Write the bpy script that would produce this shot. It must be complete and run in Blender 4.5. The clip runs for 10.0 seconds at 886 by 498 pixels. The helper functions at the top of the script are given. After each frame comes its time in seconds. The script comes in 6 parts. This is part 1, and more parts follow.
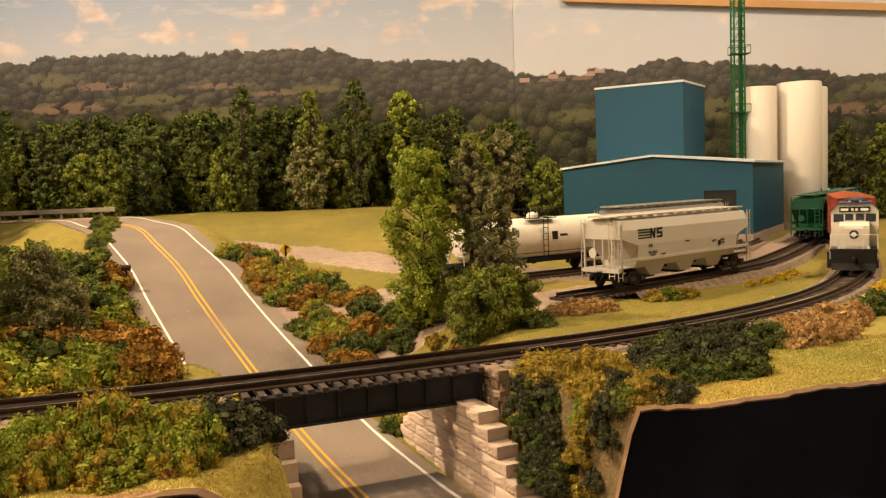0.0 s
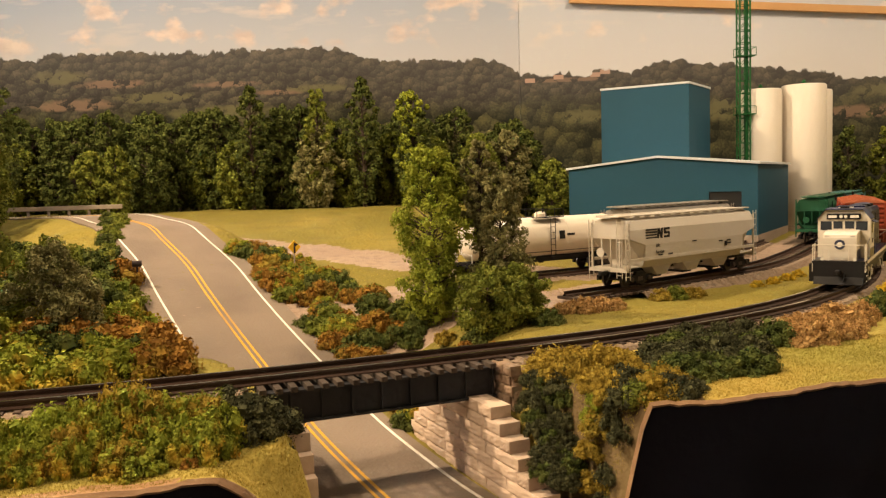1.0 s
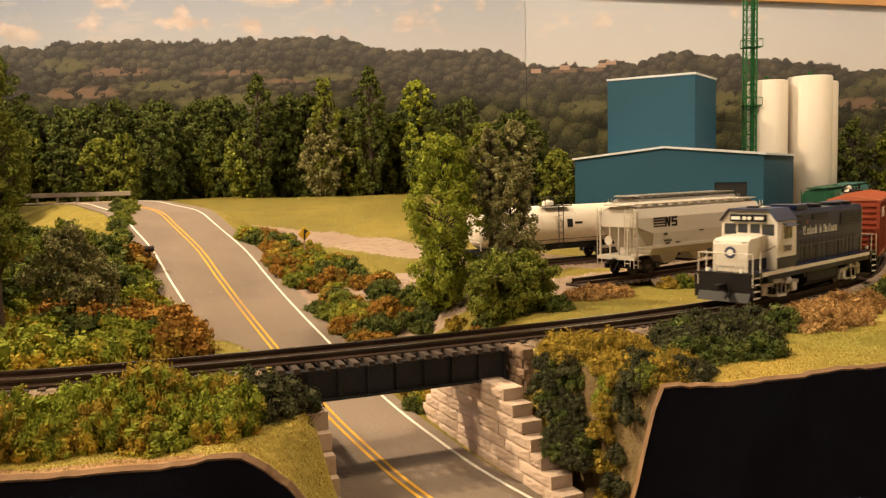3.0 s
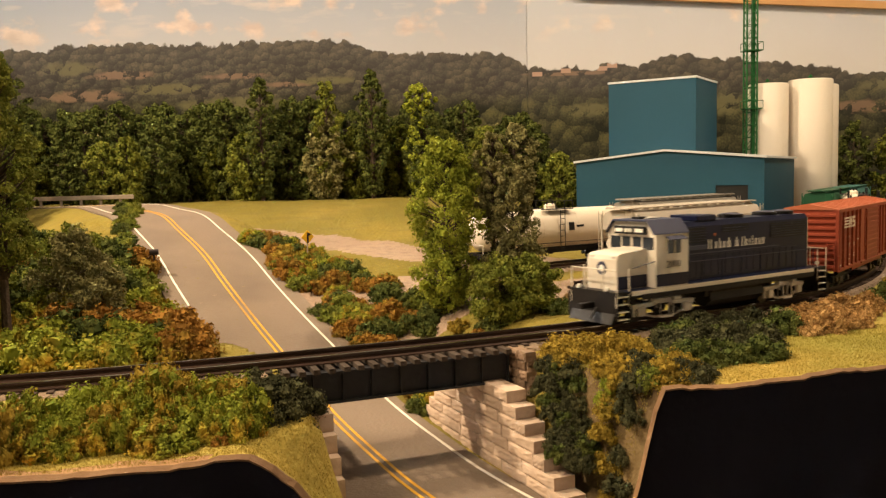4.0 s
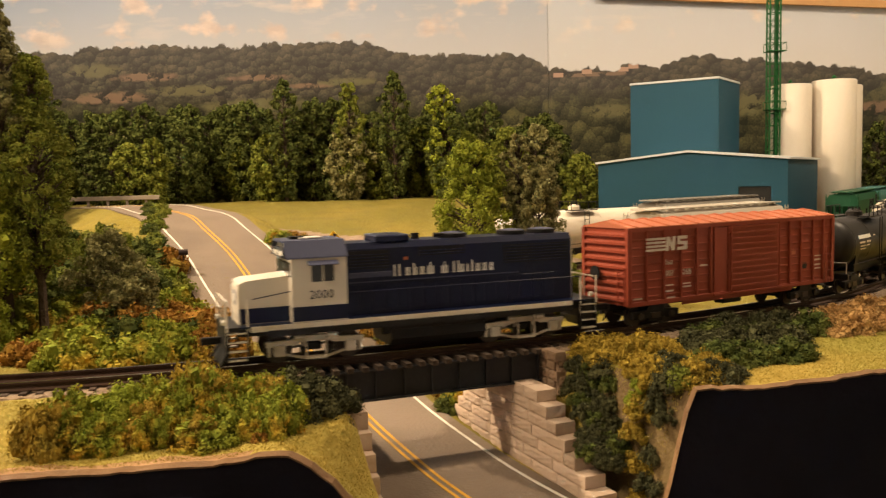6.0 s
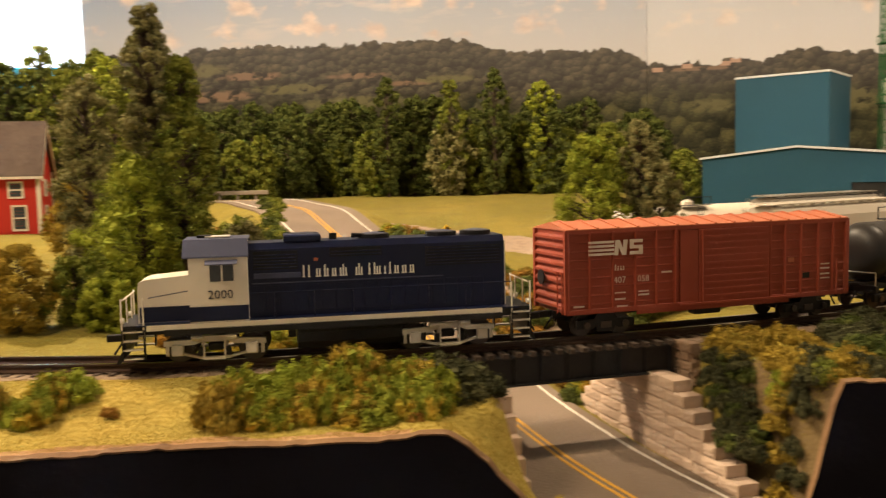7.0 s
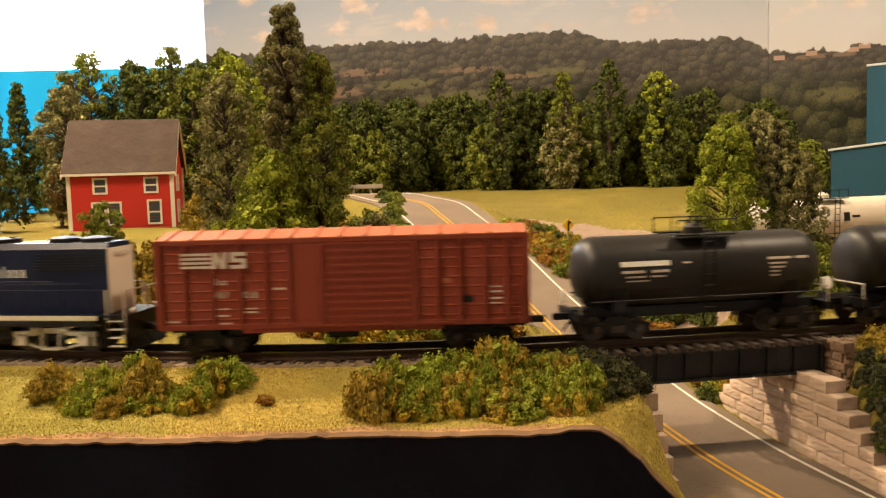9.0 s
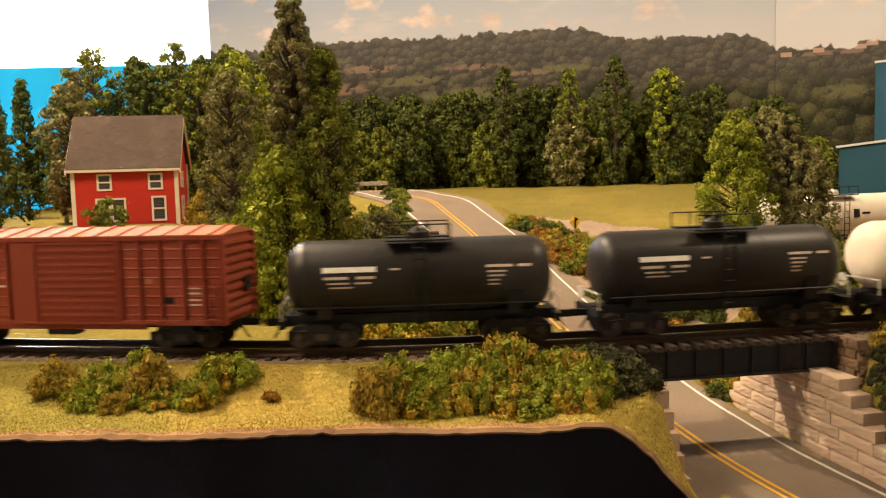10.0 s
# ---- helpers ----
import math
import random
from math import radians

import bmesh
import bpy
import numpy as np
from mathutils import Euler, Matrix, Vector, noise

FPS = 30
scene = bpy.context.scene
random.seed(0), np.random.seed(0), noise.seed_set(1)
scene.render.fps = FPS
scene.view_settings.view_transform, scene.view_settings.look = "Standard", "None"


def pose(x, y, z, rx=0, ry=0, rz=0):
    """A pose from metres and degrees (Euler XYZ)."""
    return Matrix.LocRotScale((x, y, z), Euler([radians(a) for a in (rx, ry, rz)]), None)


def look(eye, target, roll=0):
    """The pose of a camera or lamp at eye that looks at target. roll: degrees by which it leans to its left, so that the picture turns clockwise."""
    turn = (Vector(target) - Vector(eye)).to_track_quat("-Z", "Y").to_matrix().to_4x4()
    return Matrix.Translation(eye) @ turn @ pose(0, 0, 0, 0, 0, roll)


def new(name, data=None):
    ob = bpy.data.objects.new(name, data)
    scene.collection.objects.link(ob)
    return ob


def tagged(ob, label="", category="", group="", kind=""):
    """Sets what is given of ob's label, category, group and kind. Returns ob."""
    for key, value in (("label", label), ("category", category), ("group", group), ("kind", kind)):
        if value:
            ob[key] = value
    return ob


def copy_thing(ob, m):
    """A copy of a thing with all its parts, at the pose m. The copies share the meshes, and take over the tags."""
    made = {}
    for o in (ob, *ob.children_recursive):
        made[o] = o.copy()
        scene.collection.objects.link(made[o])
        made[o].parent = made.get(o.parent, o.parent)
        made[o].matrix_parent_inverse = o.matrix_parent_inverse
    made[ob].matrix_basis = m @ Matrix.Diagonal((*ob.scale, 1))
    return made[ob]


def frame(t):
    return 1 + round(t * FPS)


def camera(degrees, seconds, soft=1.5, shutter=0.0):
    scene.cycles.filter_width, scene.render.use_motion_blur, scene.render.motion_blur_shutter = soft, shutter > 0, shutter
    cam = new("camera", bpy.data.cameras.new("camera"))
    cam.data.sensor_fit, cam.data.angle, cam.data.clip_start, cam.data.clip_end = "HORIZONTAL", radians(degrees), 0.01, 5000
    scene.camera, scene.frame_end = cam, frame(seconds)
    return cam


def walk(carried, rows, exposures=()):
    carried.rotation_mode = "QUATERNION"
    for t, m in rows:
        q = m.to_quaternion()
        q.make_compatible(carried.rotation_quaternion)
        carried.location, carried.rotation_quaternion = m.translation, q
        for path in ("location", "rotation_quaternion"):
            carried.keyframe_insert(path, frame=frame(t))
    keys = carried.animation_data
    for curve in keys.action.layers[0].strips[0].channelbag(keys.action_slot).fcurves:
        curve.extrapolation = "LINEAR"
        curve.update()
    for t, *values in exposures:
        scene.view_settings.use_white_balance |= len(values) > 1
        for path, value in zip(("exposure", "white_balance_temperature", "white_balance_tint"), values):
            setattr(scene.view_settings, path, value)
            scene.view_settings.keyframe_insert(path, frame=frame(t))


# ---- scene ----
# A model railway at 1:87. Sizes are written in metres of the full-size railway and brought to the model's own size by K.
K = 1 / 87
cam = camera(54.60, 10.0, soft=1.3, shutter=0.6)
# t, eye x y z, yaw, pitch, roll
PATH = [
    (0, 0.094, 0.297, 6.919, 1.275, -4.393, 2.062),
    (0.5, -0.027, 0.055, 6.904, 1.322, -4.305, 1.891),
    (1, -0.369, -0.126, 6.831, 1.397, -4.366, 1.657),
    (1.5, -0.550, -0.255, 6.692, 1.371, -4.537, 1.353),
    (2, -0.559, -0.381, 6.590, 1.428, -4.736, 1.285),
    (2.5, -0.733, -0.563, 6.594, 1.517, -4.964, 1.272),
    (4, -0.939, -1.057, 6.715, 1.616, -4.801, 1.340),
    (4.5, -1.069, -1.298, 6.733, 1.805, -4.656, 1.324),
    (5, -1.164, -1.311, 6.719, 2.018, -4.635, 1.315),
    (6.5, -2.216, -2.085, 6.824, 4.413, -4.839, 1.311),
    (7, -3.699, -2.838, 6.694, 8.162, -4.828, 1.305),
    (7.5, -4.394, -2.768, 6.651, 11.421, -4.823, 1.438),
    (8, -4.956, -2.884, 6.622, 13.355, -4.896, 1.412),
    (8.5, -5.362, -3.197, 6.556, 14.371, -5.023, 1.388),
    (9, -5.294, -3.159, 6.745, 14.775, -5.090, 1.591),
    (9.5, -5.219, -2.667, 6.544, 14.878, -5.137, 1.611),
    (10, -5.550, -2.813, 6.586, 15.035, -5.189, 1.545),
]
walk(cam, [(t, pose(x * K, y * K, z * K, 90 + pitch, roll, yaw)) for t, x, y, z, yaw, pitch, roll in PATH])

# ---------------------------------------------------------------- light
world = bpy.data.worlds.new("room")
scene.world = world
world.use_nodes = True
world.node_tree.nodes["Background"].inputs[0].default_value = (1.0, 0.86, 0.70, 1)
world.node_tree.nodes["Background"].inputs[1].default_value = 0.06
scene.view_settings.exposure = 0.0


def lamp(name, eye, target, size, watts, colour, spread=180):
    data = bpy.data.lights.new(name, "AREA")
    data.shape, data.size, data.energy, data.color = "DISK", size * K, watts, colour
    data.spread = radians(spread)
    ob = new(name, data)
    ob.matrix_world = look([c * K for c in eye], [c * K for c in target])
    return ob


lamp("track_spot_lamp", (-81, 58, 88), (-8, 32, -2), 5, 27.0, (1.0, 0.755, 0.49))
lamp("mill_spot_lamp", (56, 52, 96), (22, 84, 4), 8, 13.5, (1.0, 0.765, 0.52))
# added light, no known fixture: brightens the white wall and blue board
lamp("back_room_lamp", (-150, 118, 120), (-140, 150, 30), 30, 85, (0.95, 0.97, 1.0), 58)
# broad soft fill from the front left, added to brighten the near bank
lamp("room_lamp", (-72, -12, 84), (-24, 28, 0), 30, 13.0, (1.0, 0.755, 0.49))


# ---------------------------------------------------------------- materials
def shade(name, colour, rough=0.7, metal=0.0, spots=None, scale=4.0, amount=0.5, bump=0.0, fine=40.0, island=0.0, per_object=0.0, second=None, second_scale=0.6):
    """A surface: base colour, large blotches (second), fine grain (spots), relief, and variation by piece."""
    m = bpy.data.materials.new(name)
    m.use_nodes = True
    n, l = m.node_tree.nodes, m.node_tree.links
    b = n["Principled BSDF"]
    b.inputs["Roughness"].default_value, b.inputs["Metallic"].default_value = rough, metal
    b.inputs["Specular IOR Level"].default_value = 0.25
    tc = n.new("ShaderNodeTexCoord")
    rgb = n.new("ShaderNodeRGB")
    rgb.outputs[0].default_value = (*colour, 1)
    out = rgb.outputs[0]

    def mixed(a, colour_b, factor):
        mx = n.new("ShaderNodeMix")
        mx.data_type = "RGBA"
        l.new(factor, mx.inputs["Factor"])
        l.new(a, mx.inputs["A"])
        mx.inputs["B"].default_value = (*colour_b, 1)
        return mx.outputs["Result"]

    def noisy(sc, low, high):
        t = n.new("ShaderNodeTexNoise")
        t.inputs["Scale"].default_value, t.inputs["Detail"].default_value = sc / K / 10, 4
        l.new(tc.outputs["Object"], t.inputs["Vector"])
        r = n.new("ShaderNodeMapRange")
        r.inputs["From Min"].default_value, r.inputs["From Max"].default_value = low, high
        l.new(t.outputs["Fac"], r.inputs["Value"])
        return r.outputs["Result"], t

    if second:
        f, _ = noisy(second_scale, 0.42, 0.62)
        out = mixed(out, second, f)
    if spots:
        f, _ = noisy(scale, 0.5 - 0.5 * (1 - amount) * 0.2, 0.75)
        sc = n.new("ShaderNodeMath")
        sc.operation = "MULTIPLY"
        sc.inputs[1].default_value = amount
        l.new(f, sc.inputs[0])
        out = mixed(out, spots, sc.outputs[0])
    if island or per_object:
        src = n.new("ShaderNodeNewGeometry").outputs["Random Per Island"] if island else n.new("ShaderNodeObjectInfo").outputs["Random"]
        amt = island or per_object
        r = n.new("ShaderNodeMapRange")
        r.inputs["To Min"].default_value, r.inputs["To Max"].default_value = 1 - amt, 1 + amt
        l.new(src, r.inputs["Value"])
        h = n.new("ShaderNodeHueSaturation")
        l.new(r.outputs["Result"], h.inputs["Value"])
        l.new(out, h.inputs["Color"])
        out = h.outputs["Color"]
    l.new(out, b.inputs["Base Color"])
    if bump:
        _, t = noisy(fine, 0, 1)
        bp = n.new("ShaderNodeBump")
        bp.inputs["Strength"].default_value, bp.inputs["Distance"].default_value = min(1.0, bump), 0.25 * K
        l.new(t.outputs["Fac"], bp.inputs["Height"])
        l.new(bp.outputs["Normal"], b.inputs["Normal"])
    return m


def leafy(name, colour, other, third=None):
    """Ground-foam foliage: two or three tints, clump by clump and flake by flake."""
    m = shade(name, colour, 0.85, spots=third or other, scale=13.0, amount=0.85 if third else 0.5, second=other, second_scale=16.0, island=0.28)
    m.node_tree.nodes["Principled BSDF"].inputs["Specular IOR Level"].default_value = 0.1
    return m


GRASS = shade("dry_grass", (0.175, 0.143, 0.022), 0.95, spots=(0.15, 0.12, 0.028), scale=6, amount=0.7, second=(0.225, 0.175, 0.030), second_scale=0.9, bump=0.9, fine=28)
# grass colour raised for the front bank: its stronger light is in the paint
LIT_STRAW = shade("straw_grass", (0.36, 0.265, 0.055), 0.95, spots=(0.22, 0.18, 0.04), scale=6, amount=0.6, second=(0.27, 0.235, 0.045), second_scale=0.9, bump=0.9, fine=28)
EARTH = shade("bare_earth", (0.33, 0.19, 0.09), 0.95, spots=(0.15, 0.08, 0.04), scale=5, second=(0.42, 0.28, 0.15), bump=0.8, fine=20)
DARK_GROUND = shade("dark_bank_earth", (0.11, 0.070, 0.034), 0.95, spots=(0.06, 0.04, 0.02), scale=5, second=(0.17, 0.12, 0.05), bump=0.9, fine=16)
GRAVEL = shade("gravel_drive", (0.30, 0.215, 0.155), 0.95, spots=(0.19, 0.135, 0.095), scale=14, amount=0.6, second=(0.36, 0.265, 0.19), bump=0.6, fine=60)
BALLAST = shade("ballast", (0.23, 0.165, 0.11), 0.95, spots=(0.12, 0.09, 0.07), scale=22, amount=0.9, second=(0.24, 0.18, 0.13), bump=1.0, fine=45, island=0.4)
ASPHALT = shade("road_surface", (0.165, 0.125, 0.092), 0.8, spots=(0.10, 0.076, 0.058), scale=1.2, amount=0.65, second=(0.215, 0.165, 0.122), second_scale=0.5, bump=0.25, fine=60)
WHITE_LINE = shade("white_road_paint", (0.72, 0.68, 0.60), 0.7, spots=(0.45, 0.40, 0.34), scale=6, amount=0.5)
YELLOW_LINE = shade("yellow_road_paint", (0.60, 0.32, 0.03), 0.7, spots=(0.30, 0.19, 0.07), scale=2.5, amount=0.8)
STONE = shade("cast_stone", (0.54, 0.405, 0.30), 0.9, spots=(0.34, 0.23, 0.16), scale=4, amount=0.45, second=(0.58, 0.455, 0.36), bump=0.7, fine=9, per_object=0.12)
RUBBLE = shade("rubble_stone", (0.24, 0.16, 0.105), 0.95, spots=(0.18, 0.10, 0.06), scale=5, second=(0.31, 0.22, 0.15), bump=0.9, fine=12, per_object=0.2)
GIRDER = shade("dark_bridge_steel", (0.022, 0.022, 0.026), 0.6, spots=(0.05, 0.045, 0.04), scale=5, amount=0.4, bump=0.1)
TIE = shade("tie_wood", (0.055, 0.036, 0.026), 0.85, spots=(0.11, 0.08, 0.06), scale=9, amount=0.6, per_object=0.3, bump=0.4)
BRIDGE_TIE = shade("weathered_bridge_tie", (0.055, 0.040, 0.030), 0.85, spots=(0.09, 0.06, 0.045), scale=9, amount=0.6, per_object=0.25, bump=0.4)
RAIL = shade("rusty_rail_web", (0.045, 0.024, 0.016), 0.6, spots=(0.09, 0.05, 0.03), scale=12)
RAIL_HEAD = shade("polished_rail_head", (0.55, 0.50, 0.45), 0.22, 1.0, spots=(0.3, 0.25, 0.2), scale=6)
FASCIA = shade("black_fascia_board", (0.0072, 0.0066, 0.0098), 0.9, spots=(0.012, 0.010, 0.014), scale=1.2, bump=0.1)
FASCIA.node_tree.nodes["Principled BSDF"].inputs["Specular IOR Level"].default_value = 0.06
FASCIA_EDGE = shade("torn_fascia_edge", (0.15, 0.085, 0.042), 0.95, spots=(0.09, 0.05, 0.03), scale=5, second=(0.27, 0.16, 0.08), bump=0.9, fine=14)
BLUE_WALL = shade("teal_blue_paint", (0.011, 0.060, 0.098), 0.6, spots=(0.016, 0.078, 0.12), scale=0.7, amount=0.5, bump=0.04)
ROOF_WHITE = shade("pale_roof", (0.55, 0.57, 0.58), 0.6, spots=(0.4, 0.42, 0.44), scale=1, amount=0.4)
CONCRETE = shade("concrete_base", (0.34, 0.27, 0.21), 0.9, spots=(0.22, 0.17, 0.13), scale=3, bump=0.3)
SILO = shade("white_silo_paint", (0.66, 0.60, 0.51), 0.55, spots=(0.56, 0.50, 0.42), scale=0.5, amount=0.5)
MAST_GREEN = shade("green_mast_paint", (0.008, 0.088, 0.020), 0.5, spots=(0.01, 0.07, 0.02), scale=2)
WOOD = shade("pine_board", (0.52, 0.30, 0.13), 0.6, spots=(0.40, 0.21, 0.09), scale=1.5, bump=0.1)
BARK = shade("bark", (0.07, 0.05, 0.035), 0.95, spots=(0.12, 0.09, 0.06), scale=8, bump=0.6)
LEAF_BRIGHT = leafy("bright_green_foliage", (0.185, 0.225, 0.022), (0.285, 0.31, 0.036))
LEAF_MID = leafy("mid_green_foliage", (0.115, 0.140, 0.020), (0.19, 0.20, 0.032))
LEAF_DARK = leafy("dark_green_foliage", (0.058, 0.078, 0.018), (0.11, 0.125, 0.030))
LEAF_GREY = leafy("grey_green_foliage", (0.150, 0.145, 0.056), (0.25, 0.23, 0.095))
LEAF_OLIVE = leafy("olive_yellow_foliage", (0.27, 0.19, 0.028), (0.36, 0.25, 0.035), (0.15, 0.13, 0.022))
LEAF_RUST = leafy("rust_orange_foliage", (0.25, 0.122, 0.022), (0.33, 0.185, 0.03), (0.13, 0.12, 0.02))
LEAF_BROWN = leafy("dry_brown_brush", (0.32, 0.185, 0.068), (0.42, 0.265, 0.10))
LEAF_BLACK = leafy("blackish_green_foliage", (0.046, 0.048, 0.022), (0.090, 0.090, 0.040))
LEAF_AUTUMN = leafy("mixed_autumn_foliage", (0.175, 0.205, 0.022), (0.29, 0.30, 0.036), (0.50, 0.22, 0.022))
LEAF_YELLOW = leafy("yellow_flower_foam", (0.52, 0.34, 0.02), (0.42, 0.30, 0.04))


# ---------------------------------------------------------------- building helpers
def mesh_of(name, bm, material, smooth=False):
    bmesh.ops.scale(bm, vec=(K, K, K), verts=bm.verts)
    data = bpy.data.meshes.new(name)
    bm.to_mesh(data)
    bm.free()
    for mat in material if isinstance(material, (list, tuple)) else [material]:
        data.materials.append(mat)
    if smooth:
        for p in data.polygons:
            p.use_smooth = True
    return data


def mesh_from(name, verts, faces, material, smooth=False):
    data = bpy.data.meshes.new(name)
    data.from_pydata([tuple(v) for v in np.asarray(verts) * K], [], faces)
    data.materials.append(material)
    if smooth:
        for p in data.polygons:
            p.use_smooth = True
    return data


def at(x, y, z, rx=0, ry=0, rz=0):
    return pose(x * K, y * K, z * K, rx, ry, rz)


def thing(name, m, label, category, group=""):
    ob = new(name)
    ob.empty_display_size = 0.01
    ob.matrix_basis = m
    return tagged(ob, label, category, group)


def part(name, bm, material, parent, label="", m=None, smooth=False):
    ob = new(name, mesh_of(name, bm, material, smooth) if isinstance(bm, bmesh.types.BMesh) else bm)
    ob.parent = parent
    if m is not None:
        ob.matrix_basis = m
    return tagged(ob, label)


def solid(name, bm, material, label="", category="", group="", kind="", smooth=False, m=None):
    ob = new(name, mesh_of(name, bm, material, smooth) if isinstance(bm, bmesh.types.BMesh) else bm)
    if m is not None:
        ob.matrix_basis = m
    return tagged(ob, label, category, group, kind)


def box(bm, x0, x1, y0, y1, z0, z1, bevel=0.0, m=None):
    r = bmesh.ops.create_cube(bm, size=1)
    vs = r["verts"]
    for v in vs:
        v.co = Vector(((x0 + x1) / 2 + v.co.x * (x1 - x0), (y0 + y1) / 2 + v.co.y * (y1 - y0), (z0 + z1) / 2 + v.co.z * (z1 - z0)))
    if bevel:
        es = list({e for v in vs for e in v.link_edges})
        r = bmesh.ops.bevel(bm, geom=es, offset=bevel, segments=1, affect="EDGES")
        vs = list({v for f in r["faces"] for v in f.verts} | {v for v in vs if v.is_valid})
    if m is not None:
        bmesh.ops.transform(bm, matrix=m, verts=vs)
    return bm


def rod(bm, a, b, r, n=8, r2=None):
    a, b = Vector(a), Vector(b)
    d = b - a
    m = Matrix.Translation((a + b) / 2) @ d.to_track_quat("Z", "Y").to_matrix().to_4x4()
    bmesh.ops.create_cone(bm, cap_ends=True, segments=n, radius1=r, radius2=r if r2 is None else r2, depth=d.length, matrix=m)
    return bm


def lathe(bm, profile, axis="X", n=32):
    """A turned body: profile of (along, radius)."""
    rings = []
    for s, r in profile:
        ring = []
        for i in range(n):
            a = 2 * math.pi * i / n
            c, d = r * math.cos(a), r * math.sin(a)
            ring.append(bm.verts.new((s, c, d) if axis == "X" else (c, d, s)))
        rings.append(ring)
    for p, q in zip(rings, rings[1:]):
        for i in range(n):
            bm.faces.new((p[i], p[(i + 1) % n], q[(i + 1) % n], q[i]))
    bm.faces.new(rings[0][::-1])
    bm.faces.new(rings[-1])
    bmesh.ops.recalc_face_normals(bm, faces=bm.faces)
    return bm


def prism(bm, outline, a, b, axis="x"):
    """An outline (two coordinates) pulled from a to b along an axis."""
    def put(p, s):
        return {"x": (s, p[0], p[1]), "y": (p[0], s, p[1]), "z": (p[0], p[1], s)}[axis]
    one, two = [bm.verts.new(put(p, a)) for p in outline], [bm.verts.new(put(p, b)) for p in outline]
    n = len(outline)
    bm.faces.new(one)
    bm.faces.new(two[::-1])
    for i in range(n):
        bm.faces.new((one[i], two[i], two[(i + 1) % n], one[(i + 1) % n]))
    bmesh.ops.recalc_face_normals(bm, faces=bm.faces)
    return bm


def words(text, size, material, parent, m, name="lettering", extrude=0.004, label=""):
    """Lettering with the built-in font, turned into a mesh."""
    c = bpy.data.curves.new(name, "FONT")
    c.body, c.size, c.extrude = text, size * K, extrude * K
    c.align_x, c.align_y, c.resolution_u = "LEFT", "BOTTOM_BASELINE", 2
    ob = bpy.data.objects.new("text_source", c)
    scene.collection.objects.link(ob)
    data = bpy.data.meshes.new_from_object(ob.evaluated_get(bpy.context.evaluated_depsgraph_get()))
    bpy.data.objects.remove(ob)
    data.materials.clear()
    data.materials.append(material)
    return part(name, data, material, parent, label, m)


# ---------------------------------------------------------------- the plan
TRACK = (9.62105e-06, 0.000163668, 0.00503783, 0.483786, 34.9922)


def build_line():
    xs = np.linspace(-22.0, 27.5, 400)
    line = np.c_[xs, np.polyval(TRACK, xs)]
    h0, h1 = radians(5.142), radians(62.64)
    left = line[0] + np.arange(60, 0, -0.5)[:, None] * -np.array([math.cos(h0), math.sin(h0)])
    right = [line[-1]]
    for _ in range(150):
        h1 = min(h1 + 0.004, radians(70))
        right.append(right[-1] + 0.5 * np.array([math.cos(h1), math.sin(h1)]))
    line = np.r_[left, line, right[1:]]
    s = np.r_[0, np.cumsum(np.hypot(*np.diff(line, axis=0).T))]
    return line, s - np.interp(0, line[:, 0], s)


def line_of(points, step=0.5):
    """A smooth line through points (any number of coordinates)."""
    p = np.array(points, float)
    q = np.r_[[2 * p[0] - p[1]], p, [2 * p[-1] - p[-2]]]
    out = []
    for i in range(1, len(q) - 2):
        n = max(2, int(np.linalg.norm(q[i + 1] - q[i]) / step))
        for t in np.arange(n) / n:
            a, b, c, d = q[i - 1 : i + 3]
            out.append(0.5 * (2 * b + (c - a) * t + (2 * a - 5 * b + 4 * c - d) * t * t + (3 * b - a - 3 * c + d) * t**3))
    out = np.array(out + [p[-1]])
    return out, np.r_[0, np.cumsum(np.hypot(*np.diff(out[:, :2], axis=0).T))]


MAIN, MAIN_S = build_line()
SPUR, SPUR_S = line_of([(-10, 41.5), (-1, 47), (8.0, 53.5), (21.2, 65.5), (27.5, 74.5), (33, 84), (39, 94), (45, 104), (52, 116)])
TANK_SPUR, TANK_SPUR_S = line_of([(-16, 52), (-8, 55.5), (0, 59.5), (10, 66), (20, 75), (26, 83), (30, 90)])
ROAD, ROAD_S = line_of([(2.33, 19, -4.98), (0.52, 23.4, -5.0), (-0.9, 26.4, -4.93), (-2.9, 29.4, -4.76), (-4.61, 32.7, -4.7), (-7.81, 38.8, -4.18), (-11.8, 46, -2.6), (-14.42, 50.55, -1.42), (-17.19, 55.1, 0.09), (-20.1, 60.1, 1.65), (-23.53, 65.2, 3.13), (-26.11, 69.25, 4.04), (-29.68, 74.2, 4.39), (-34.58, 81.2, 4.69), (-42.5, 90, 4.5), (-58.2, 99, 4.22), (-75, 104, 3.94)])
DRIVE, DRIVE_S = line_of([(-25.5, 76.5, 3.9), (-19, 75, 3.2), (-12, 72, 2.4), (-5, 67, 1.3), (3, 63, 0.3), (12, 66, -0.1), (24, 80, -0.1)])
FRONT = np.array([(-80, 6), (-50, 11), (-30, 17), (-25.3, 18.6), (-20.4, 20.0), (-15.1, 21.1), (-8.3, 23.0), (-6, 23.7), (0, 25.6), (2.6, 26.9), (4.2, 27.3), (8.4, 28.3), (14.4, 30.2), (30, 36), (80, 50)], float)
RW = 3.7


def half_width(y):
    """Half the road's width: it widens behind the bridge."""
    return RW + 0.5 * ease(38.5, 45, y)


def on_line(line, s_of, s):
    return np.array([np.interp(s, s_of, line[:, i]) for i in range(line.shape[1])])


